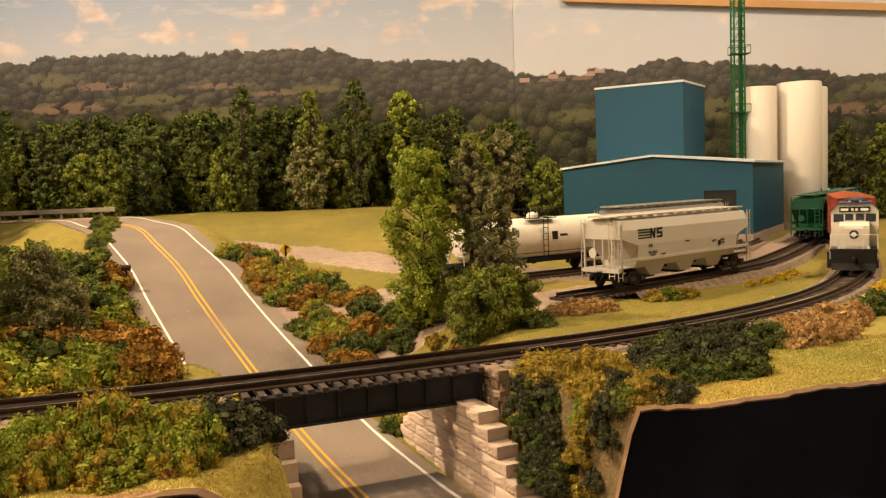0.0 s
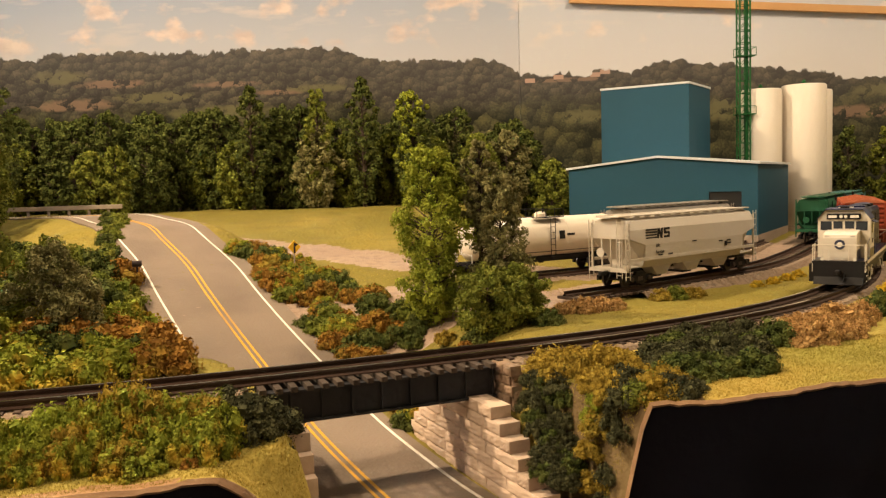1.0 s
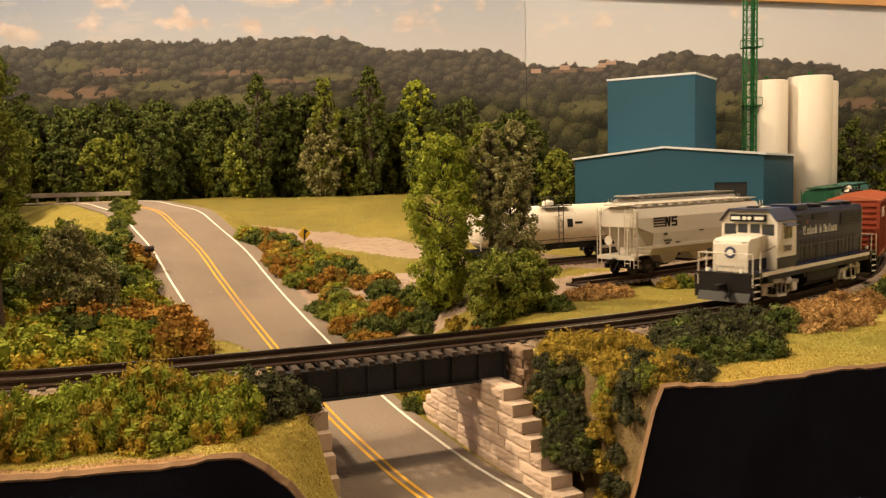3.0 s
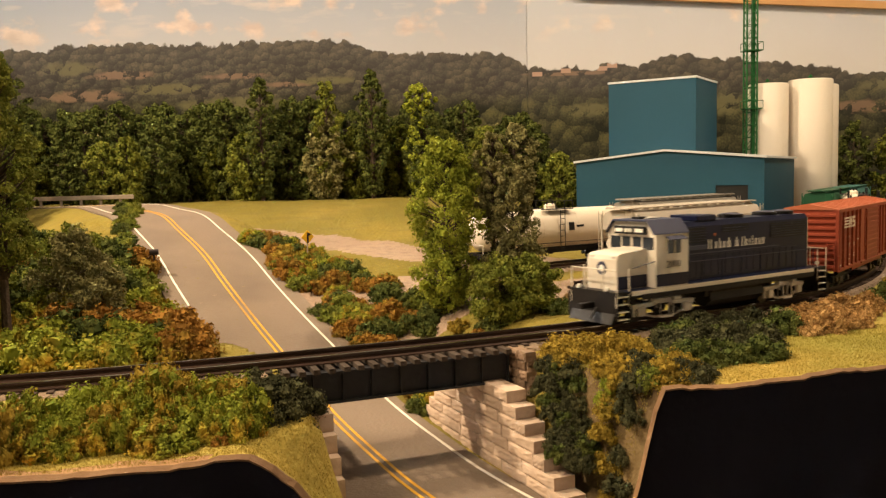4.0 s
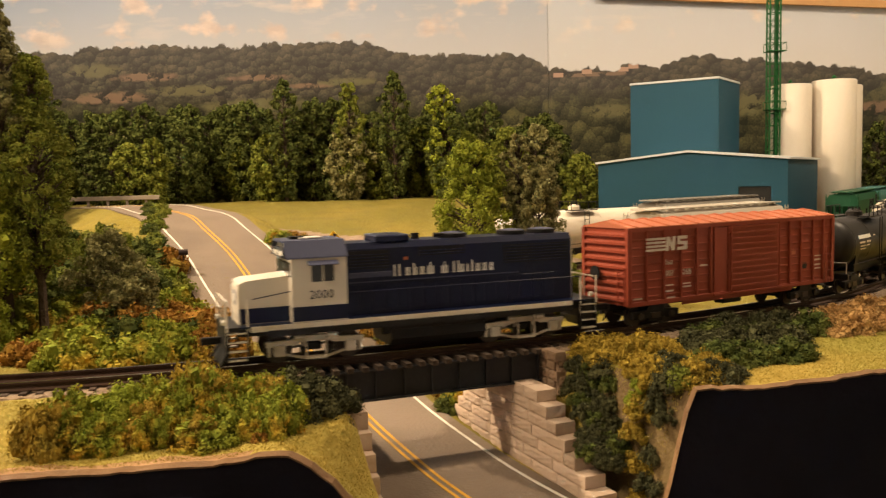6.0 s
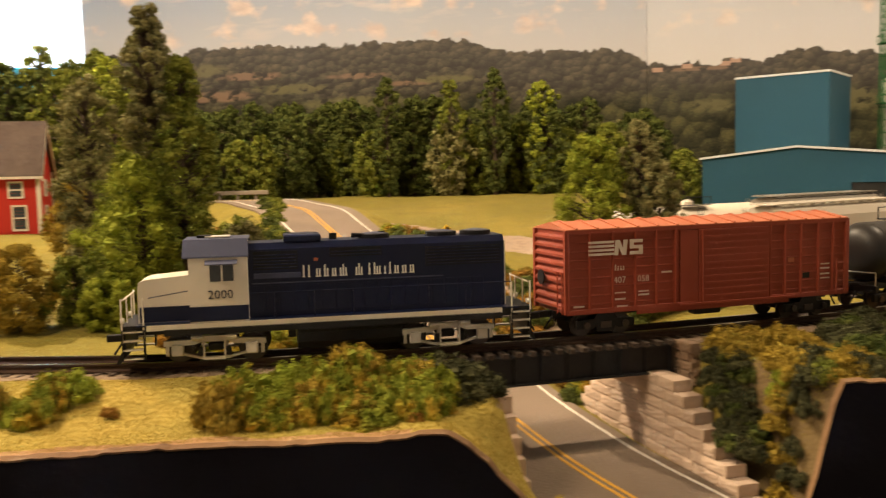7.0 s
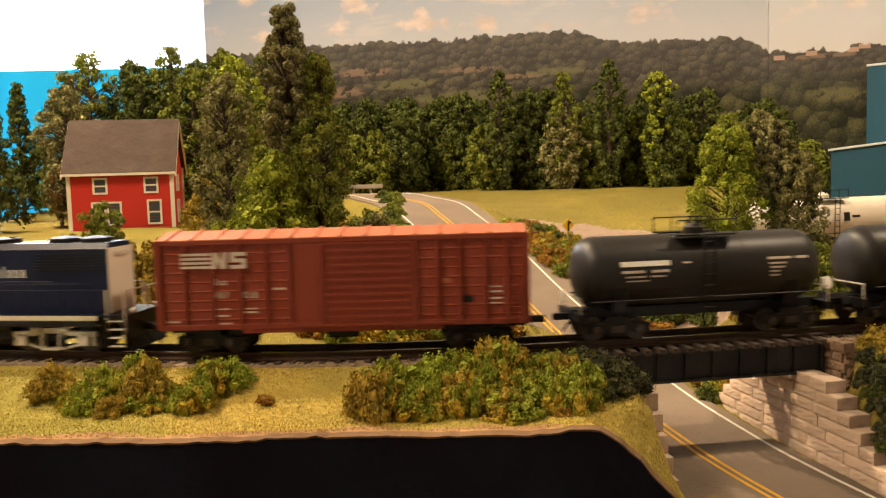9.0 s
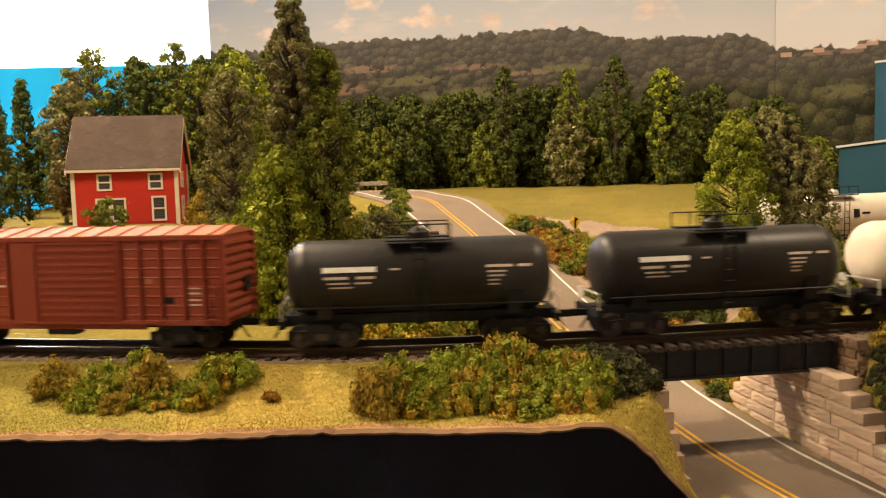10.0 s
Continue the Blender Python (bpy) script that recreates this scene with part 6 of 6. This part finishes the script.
def build_boxcar():
    L = 14.05
    f = L / 2
    bx = thing("boxcar", at(0, 0, 0), "rust-red ribbed steel boxcar with faded white herald", "boxcar")
    W, z0, z1 = 1.5, 1.05, 4.42
    body = part("body", box(bmesh.new(), -f + 0.06, f - 0.06, -W + 0.06, W - 0.06, z0, z1), BOXCAR_RED, bx, "rust-red steel body")
    for sg in (1, -1):
        y = sg * (W - 0.06)

        def sheet(name, x0, x1, a, b, d, mat=BOXCAR_RED, parent=body, label=""):
            return part(name, box(bmesh.new(), x0, x1, min(y, y + sg * d), max(y, y + sg * d), a, b, 0.01), mat, parent, label)

        sheet("top_chord", -f, f, z1 - 0.16, z1 + 0.02, 0.075)
        sheet("side_sill", -f, f, z0 - 0.04, z0 + 0.16, 0.075)
        sheet("lower_sill", -f + 3.2, f - 3.2, z0 - 0.2, z0 - 0.02, 0.05)
        for x in (f - 0.1, f - 1.05, f - 2.1, f - 3.15, f - 4.15, f - 5.05, -f + 0.1, -f + 0.8, -f + 1.6, -f + 2.55, -f + 3.4, -f + 4.2):
            part("side_post", prism(bmesh.new(), [(x - 0.07, y), (x - 0.04, y + sg * 0.10), (x + 0.04, y + sg * 0.10), (x + 0.07, y)], z0 + 0.1, z1 - 0.1, "z"), BOXCAR_RED, body)
        posts = (f - 0.1, f - 1.05, f - 2.1, f - 3.15, f - 4.15, f - 5.05), (-f + 4.2, -f + 3.4, -f + 2.55, -f + 1.6, -f + 0.8, -f + 0.1)
        for run_of in posts:
            for xa, xb in zip(run_of, run_of[1:]):
                for k in range(8):
                    z = z0 + 0.34 + 0.36 * k
                    part("side_rib", prism(bmesh.new(), [(y, z - 0.03), (y + sg * 0.022, z), (y, z + 0.05)], xb + 0.08, xa - 0.08, "x"), BOXCAR_RED, body)
        xd0, xd1 = -2.75, 1.75
        door = sheet("sliding_door", xd0, xd1 - 0.9, z0 + 0.12, z1 - 0.18, 0.09, label="wide ribbed sliding door")
        sheet("door_panel", xd1 - 0.88, xd1, z0 + 0.12, z1 - 0.18, 0.06)
        for k in range(11):
            z = z0 + 0.3 + 0.28 * k
            part("door_rib", box(bmesh.new(), xd0 + 0.12, xd1 - 1.0, min(y, y + sg * 0.125), max(y, y + sg * 0.125), z, z + 0.09), BOXCAR_RED, door)
        part("door_bar", rod(bmesh.new(), (xd1 - 1.05, y + sg * 0.14, z0 + 0.1), (xd1 - 1.05, y + sg * 0.14, z1 - 0.2), 0.035, 6), BOXCAR_RED, door)
        part("door_track", box(bmesh.new(), xd0 - 1.4, xd1 + 0.1, min(y, y + sg * 0.15), max(y, y + sg * 0.15), z0 + 0.02, z0 + 0.10), BOXCAR_RED, body)
        yy = y + sg * 0.075
        x = f - 1.15 if sg > 0 else -f + 1.15
        if sg > 0:
            herald(body, f - 0.95, 3.35, y + 0.10, 2.55, 0.62, FADED)
            bars(body, f - 2.2, 2.72, y + 0.006, 0.5, 0.24, FADED, 2, 1, 2)
            for text, gap in (("407", 2.15), ("058", 3.25)):
                words(text, 0.38, FADED, body, at(f - gap, y + 0.006, 2.2, 90, 0, 180), label="faded white car number")
            for bxx, bz in ((2.2, 1.75), (2.2, 1.5), (3.3, 1.75), (3.3, 1.62), (4.4, 2.5), (0.3, 1.3), (2.3, 1.2), (12.6, 2.4), (12.6, 2.2), (12.6, 1.95), (12.6, 1.75)):
                flat(body, "stencil_line", f - bxx, f - bxx - 0.5, bz, bz + 0.07, y, FADED, sg, "faded stencil line")
            flat(body, "data_panel", f - 11.6, f - 12.0, 1.85, 2.15, y, BLACK, sg, "small black data panel")
        ladder(bx, -f + 0.25 if sg > 0 else f - 0.65, y + sg * 0.14, z0, z0 + 1.6, material=BOXCAR_RED)
        part("defect_patch", box(bmesh.new(), -f + 2.9, -f + 3.2, min(y, y + sg * 0.01), max(y, y + sg * 0.01), 2.6, 2.8), BOXCAR_ROOF, body)
    roof = part("roof", prism(bmesh.new(), [(-W - 0.02, z1), (-W - 0.02, z1 + 0.04), (0, z1 + 0.30), (W + 0.02, z1 + 0.04), (W + 0.02, z1)], -f, f, "x"), BOXCAR_ROOF, bx, "orange-red roof with seams, colour lightened for light from above")
    for i in range(15):
        x = -f + 0.45 + (L - 0.9) * i / 14
        part("roof_seam", prism(bmesh.new(), [(-W - 0.02, z1 + 0.04), (0, z1 + 0.30), (W + 0.02, z1 + 0.04), (W + 0.02, z1 + 0.09), (0, z1 + 0.36), (-W - 0.02, z1 + 0.09)], x - 0.05, x + 0.05, "x"), BOXCAR_ROOF, roof)
    for sg in (1, -1):
        e = sg * f
        for k in range(9):
            z = z0 + 0.25 + 0.35 * k
            part("end_corrugation", prism(bmesh.new(), [(e - sg * 0.07, z - 0.14), (e + sg * 0.07, z - 0.05), (e + sg * 0.07, z + 0.05), (e - sg * 0.07, z + 0.14)], -W + 0.12, W - 0.12, "y"), BOXCAR_RED, body)
        for y in (W - 0.08, -W + 0.08):
            part("corner_post", box(bmesh.new(), e - 0.08, e + 0.08, y - 0.09, y + 0.09, z0, z1), BOXCAR_RED, body)
        ladder(bx, e + sg * 0.13, (0.9 if sg > 0 else -1.32), z0, z0 + 1.7, "y", material=BOXCAR_RED)
        part("brake_wheel", lathe(bmesh.new(), [(0, 0.32), (0.05, 0.32)], "X", 16), BLACK, bx, "", at(e + sg * 0.16, -0.5, 2.4))
        coupler(bx, e, sg)
    part("centre_sill", box(bmesh.new(), -f, f, -0.2, 0.2, 0.7, 1.03), BLACK, bx)
    part("brake_gear", box(bmesh.new(), -0.6, 0.7, 0.5, 1.1, 0.55, 1.0, 0.06), BLACK, bx)
    make_truck(bx, f - 1.95, 1.75, BLACK)
    make_truck(bx, -f + 1.95, 1.75, BLACK)
    return bx


def build_tank_car(name, shell, label, letters, L=10.15, plain=False):
    f = L / 2
    tk = thing(name, at(0, 0, 0), label, "tank car")
    R, zc = 1.42, 2.62
    prof = [(-f, 0.35), (-f + 0.06, 0.75), (-f + 0.22, 1.12), (-f + 0.48, 1.35), (-f + 0.8, R), (f - 0.8, R), (f - 0.48, 1.35), (f - 0.22, 1.12), (f - 0.06, 0.75), (f, 0.35)]
    tank = part("tank_shell", lathe(bmesh.new(), prof, "X", 48), shell, tk, "", at(0, 0, zc), smooth=True)
    for x in (-f + 0.85, -1.6, 1.6, f - 0.85):
        part("weld_band", lathe(bmesh.new(), [(x - 0.03, R + 0.012), (x + 0.03, R + 0.012)], "X", 40), shell, tank)
    dome = part("manway", lathe(bmesh.new(), [(3.95, 0.45), (4.28, 0.45), (4.32, 0.36), (4.42, 0.30), (4.44, 0.1)], "Z", 20), shell, tk, "manway dome")
    for a in range(4):
        part("valve", rod(bmesh.new(), (0.28 * math.cos(a * 1.57), 0.28 * math.sin(a * 1.57), 4.3), (0.28 * math.cos(a * 1.57), 0.28 * math.sin(a * 1.57), 4.55), 0.06, 6), BLACK, dome)
    for sg in (1, -1):
        part("platform", box(bmesh.new(), -1.25, 1.25, min(sg * 0.55, sg * 1.2), max(sg * 0.55, sg * 1.2), 4.0, 4.06), BLACK, tk, "black walkway grating")
        for x in (-1.2, -0.4, 0.4, 1.2):
            part("railing_post", rod(bmesh.new(), (x, sg * 1.18, 4.03), (x, sg * 1.18, 4.62), 0.03, 5), BLACK, tk)
        part("railing", rod(bmesh.new(), (-1.2, sg * 1.18, 4.62), (1.2, sg * 1.18, 4.62), 0.03, 5), BLACK, tk)
        ladder(tk, -0.22, sg * 1.48, 1.0, 4.0, material=BLACK)
        if not plain and sg > 0:
            for x, z, w, h in letters:
                a = math.asin(max(-0.95, min(0.95, (z - zc) / R)))
                y = R * math.cos(a)
                part("lettering", box(bmesh.new(), -w / 2, w / 2, -0.008, 0.014, -h / 2, h / 2), BLACK if shell is TANK_WHITE else WHITE if h > 0.12 else FADED, tank, "white lettering bar", at(x, y, z - zc, math.degrees(a), 0, 0))
        part("side_rail", rod(bmesh.new(), (-f + 0.3, sg * 1.46, 1.62), (f - 0.3, sg * 1.46, 1.62), 0.03, 5), BLACK, tk)
    for x in (-f + 1.5, f - 1.5):
        part("saddle", prism(bmesh.new(), [(-1.2, 1.15), (1.2, 1.15), (1.32, 2.1), (-1.32, 2.1)], x - 0.28, x + 0.28, "x"), BLACK, tk, "black bolster saddle")
    part("underframe", box(bmesh.new(), -f - 0.15, f + 0.15, -0.4, 0.4, 0.8, 1.2), BLACK, tk)
    for sg in (1, -1):
        part("end_sill", box(bmesh.new(), sg * (f + 0.1) - 0.12, sg * (f + 0.1) + 0.12, -1.35, 1.35, 0.85, 1.15), BLACK, tk)
        part("end_rail", rod(bmesh.new(), (sg * (f + 0.12), -1.25, 1.75), (sg * (f + 0.12), 1.25, 1.75), 0.03, 5), SILVER, tk)
        for y in (-1.25, 1.25):
            part("end_post", rod(bmesh.new(), (sg * (f + 0.12), y, 1.0), (sg * (f + 0.12), y, 1.75), 0.03, 5), SILVER, tk)
        part("brake_wheel", lathe(bmesh.new(), [(0, 0.28), (0.05, 0.28)], "X", 14), SILVER, tk, "", at(sg * (f + 0.2), -0.7, 1.6))
        coupler(tk, sg * (f + 0.12), sg)
    part("outlet", rod(bmesh.new(), (0, 0, 0.7), (0, 0, 1.3), 0.2, 10), BLACK, tk)
    make_truck(tk, f - 1.45, 1.75, BLACK)
    make_truck(tk, -f + 1.45, 1.75, BLACK)
    return tk


def build_hopper(paint, label, name="covered_hopper", herald_on=False, L=15.2):
    f = L / 2
    hp = thing(name, at(0, 0, 0), label, "hopper car")
    W = 1.55
    side = [(-W + 0.35, 1.15), (-W + 0.04, 1.7), (-W, 2.6), (-W + 0.05, 3.6), (-W + 0.35, 4.15), (-0.6, 4.32), (0.6, 4.32), (W - 0.35, 4.15), (W - 0.05, 3.6), (W, 2.6), (W - 0.04, 1.7), (W - 0.35, 1.15)]
    body = part("body", prism(bmesh.new(), side, -f + 1.9, f - 1.9, "x"), paint, hp, "smooth curved-side body")
    for sg in (1, -1):
        a, b = sg * (f - 1.9), sg * (f - 0.35)
        bm = bmesh.new()
        top = [(-W, 2.6), (-W + 0.05, 3.6), (-W + 0.35, 4.15), (-0.6, 4.32), (0.6, 4.32), (W - 0.35, 4.15), (W - 0.05, 3.6), (W, 2.6)]
        one = [bm.verts.new((a, y, z)) for y, z in [(-W + 0.35, 1.6)] + top + [(W - 0.35, 1.6)]]
        two = [bm.verts.new((b, y, max(z, 3.05 + 0.0 * y))) for y, z in [(-W + 0.35, 3.0)] + top + [(W - 0.35, 3.0)]]
        n = len(one)
        for i in range(n):
            bm.faces.new((one[i], one[(i + 1) % n], two[(i + 1) % n], two[i]))
        bm.faces.new(two)
        bm.faces.new(one[::-1])
        bmesh.ops.recalc_face_normals(bm, faces=bm.faces)
        part("end_slope", bm, paint, hp, "sloping end sheet")
        part("end_sill", box(bmesh.new(), min(b, sg * f), max(b, sg * f), -1.45, 1.45, 1.0, 1.2), paint, hp)
        part("end_platform", box(bmesh.new(), min(a, sg * f), max(a, sg * f), -1.3, 1.3, 1.2, 1.26), paint, hp)
        for y in (-1.45, 1.45):
            part("corner_post", box(bmesh.new(), sg * (f - 0.36) - 0.05, sg * (f - 0.36) + 0.05, y - 0.06, y + 0.06, 1.2, 4.0), paint, hp)
            ladder(hp, sg * f - 0.05 - (0.4 if sg > 0 else -0.02), y, 0.5, 4.25, material=paint)
        for y in (-0.7, 0.0, 0.7):
            part("end_brace", box(bmesh.new(), sg * (f - 0.4) - 0.04, sg * (f - 0.4) + 0.04, y - 0.04, y + 0.04, 1.2, 3.1), paint, hp)
        ladder(hp, sg * (f - 0.02), 0.75 if sg > 0 else -1.2, 0.6, 4.3, "y", material=paint)
        part("end_walk", box(bmesh.new(), min(sg * (f - 1.2), sg * f), max(sg * (f - 1.2), sg * f), -0.9, 0.9, 4.40, 4.46), paint, hp)
        part("brake_wheel", lathe(bmesh.new(), [(0, 0.3), (0.05, 0.3)], "X", 14), paint, hp, "", at(sg * (f + 0.05), -0.45, 2.2))
        coupler(hp, sg * f, sg)
    part("roof_walk", box(bmesh.new(), -f + 0.4, f - 0.4, 0.62, 1.15, 4.44, 4.50), paint, hp, "roof walkway")
    part("roof_walk", box(bmesh.new(), -f + 0.4, f - 0.4, -1.15, -0.62, 4.44, 4.50), paint, hp)
    part("hatch_trough", box(bmesh.new(), -f + 1.0, f - 1.0, -0.34, 0.34, 4.30, 4.50, 0.05), paint, hp, "long roof hatch")
    for x in np.arange(-f + 1.2, f - 1.0, 1.1):
        part("walk_bracket", box(bmesh.new(), x - 0.03, x + 0.03, -1.15, 1.15, 4.32, 4.44), paint, hp)
    part("side_sill", box(bmesh.new(), -f + 0.4, f - 0.4, W - 0.12, W + 0.02, 1.62, 1.80), paint, hp)
    part("side_sill", box(bmesh.new(), -f + 0.4, f - 0.4, -W - 0.02, -W + 0.12, 1.62, 1.80), paint, hp)
    for x in (-3.4, 0, 3.4):
        bm = bmesh.new()
        prism(bm, [(x - 1.6, 1.7), (x - 0.5, 0.55), (x + 0.5, 0.55), (x + 1.6, 1.7)], -1.1, 1.1, "y")
        part("bay", bm, paint, hp, "discharge bay")
        part("outlet_gate", box(bmesh.new(), x - 0.5, x + 0.5, -0.7, 0.7, 0.38, 0.56), BLACK, hp)
    part("centre_sill", box(bmesh.new(), -f, f, -0.22, 0.22, 0.8, 1.12), BLACK, hp)
    if herald_on:
        herald(body, f - 1.95, 2.95, W - 0.03, 2.6, 0.66, BLACK)
        bars(body, f - 3.0, 2.42, W + 0.002, 0.45, 0.2, BLACK, 2, 1, 1)
        bars(body, f - 3.0, 2.0, W + 0.002, 0.9, 0.2, BLACK, 5, 1, 2)
        for x, z in ((3.2, 1.85), (4.3, 1.85), (7.0, 2.5), (10.2, 2.3), (11.2, 2.3), (11.2, 2.1)):
            flat(body, "stencil_line", f - x, f - x - 0.5, z, z + 0.08, W + 0.002, BLACK, 1)
        flat(body, "data_panel", f - 10.9, f - 11.2, 1.95, 2.3, W + 0.004, BLACK, 1)
    make_truck(hp, f - 1.75, 1.75, BLACK)
    make_truck(hp, -f + 1.75, 1.75, BLACK)
    return hp


TANK_TEXT = ((2.6, 3.02, 2.0, 0.20), (3.1, 2.72, 0.9, 0.10), (2.0, 2.72, 0.7, 0.10), (3.0, 2.52, 0.8, 0.06), (2.1, 2.52, 0.6, 0.06), (2.9, 2.36, 0.9, 0.05), (-3.0, 3.02, 1.0, 0.10), (-3.95, 3.02, 0.5, 0.10), (-2.9, 2.82, 0.7, 0.07), (-2.9, 2.66, 0.6, 0.07), (-2.8, 2.5, 0.4, 0.06), (-2.8, 2.34, 0.4, 0.06), (0.9, 3.0, 0.35, 0.07))


def stand(ob, line, s_of, s, bogie, z=0.0):
    """Puts a car on its track: s is its middle, its front points down the line."""
    a, b = on_line(line, s_of, s - bogie)[:2], on_line(line, s_of, s + bogie)[:2]
    c, d = (a + b) / 2, a - b
    return pose(c[0] * K, c[1] * K, z * K, 0, 0, math.degrees(math.atan2(d[1], d[0])))


loco = build_locomotive()
boxcar = build_boxcar()
tank_one = build_tank_car("tank_car", TANK_BLACK, "weathered black tank car with white stencilled lettering bars", TANK_TEXT)
tank_two = copy_thing(tank_one, at(0, 0, 0))
tank_three = build_tank_car("tank_car", TANK_WHITE, "cream white tank car on black trucks", (), L=11.5, plain=True)
TRAIN = [(loco, 7.7, 4.35), (boxcar, 16.75 + 7.02, 5.07), (tank_one, 16.75 + 15.85 + 5.25, 3.85), (tank_two, 16.75 + 15.85 + 11.85 + 5.25, 3.85), (tank_three, 16.75 + 15.85 + 11.85 + 11.75 + 5.75, 4.3)]

# parked cars
def parked():
    def place(ob, line, s_of, x, bogie, z=0.0):
        ob.matrix_basis = stand(ob, line, s_of, s_at_x(line, s_of, x), bogie, z)

    hop = build_hopper(HOPPER_GREY, "pale grey covered hopper with black striped herald on the siding", herald_on=True)
    place(hop, SPUR, SPUR_S, 14.2, 5.8)
    green = build_hopper(HOPPER_GREEN, "dark green covered hopper parked beyond the mill")
    place(green, SPUR, SPUR_S, 37.6, 5.8)
    teal = build_hopper(HOPPER_TEAL, "faded teal covered hopper parked beyond the mill")
    place(teal, SPUR, SPUR_S, 45.8, 5.8)
    white = build_tank_car("tank_car", TANK_WHITE, "cream white tank car with dark emblem on the siding", ((-0.9, 2.75, 0.5, 0.6), (-1.7, 2.75, 0.7, 0.16)), L=13.5)
    place(white, TANK_SPUR, TANK_SPUR_S, 5.2, 5.0, 0.15)
    grey = build_hopper(shade("dull_grey_paint", (0.24, 0.22, 0.19), 0.5, spots=(0.16, 0.14, 0.12), scale=2), "dull grey covered hopper parked behind the tank car")
    place(grey, TANK_SPUR, TANK_SPUR_S, 17.0, 5.8, 0.15)


parked()

# where the locomotive's front stands on the line, by the second
RUN_T = (0, 0.5, 1, 2, 2.7, 3.8, 4.5, 5.2, 6.3, 6.5, 7, 7.5, 7.8, 9, 10)
RUN_S = (35.0, 31.1, 27.2, 20.45, 15.4, 6.55, 0.6, -5.55, -15.25, -17.05, -21.65, -26.5, -29.7, -42.7, -54.2)


def run(t):
    """A smooth way through the table."""
    T, S = np.array(RUN_T), np.array(RUN_S)
    m = np.gradient(S, T)
    i = int(np.clip(np.searchsorted(T, t) - 1, 0, len(T) - 2))
    h = T[i + 1] - T[i]
    u = (t - T[i]) / h
    return (2 * u**3 - 3 * u**2 + 1) * S[i] + (u**3 - 2 * u**2 + u) * h * m[i] + (-2 * u**3 + 3 * u**2) * S[i + 1] + (u**3 - u**2) * h * m[i + 1]


def motions():
    times = [i * 0.2 for i in range(51)]
    for car, back, bogie in TRAIN:
        walk(car, [(t, stand(car, MAIN, MAIN_S, run(t) + back, bogie)) for t in times])
        for truck in [c for c in car.children if c.name.startswith("truck")]:
            off = truck.matrix_basis.translation.x / K
            rows = []
            for t in [i * 0.5 for i in range(21)]:
                s = run(t) + back
                body = stand(car, MAIN, MAIN_S, s, bogie)
                h = heading(MAIN, MAIN_S, s - off)
                yaw = math.atan2(-h[1], -h[0]) - body.to_euler().z
                yaw = (yaw + math.pi) % (2 * math.pi) - math.pi
                rows.append((t, pose(off * K, 0, 0, 0, 0, math.degrees(yaw))))
            walk(truck, rows)


motions()
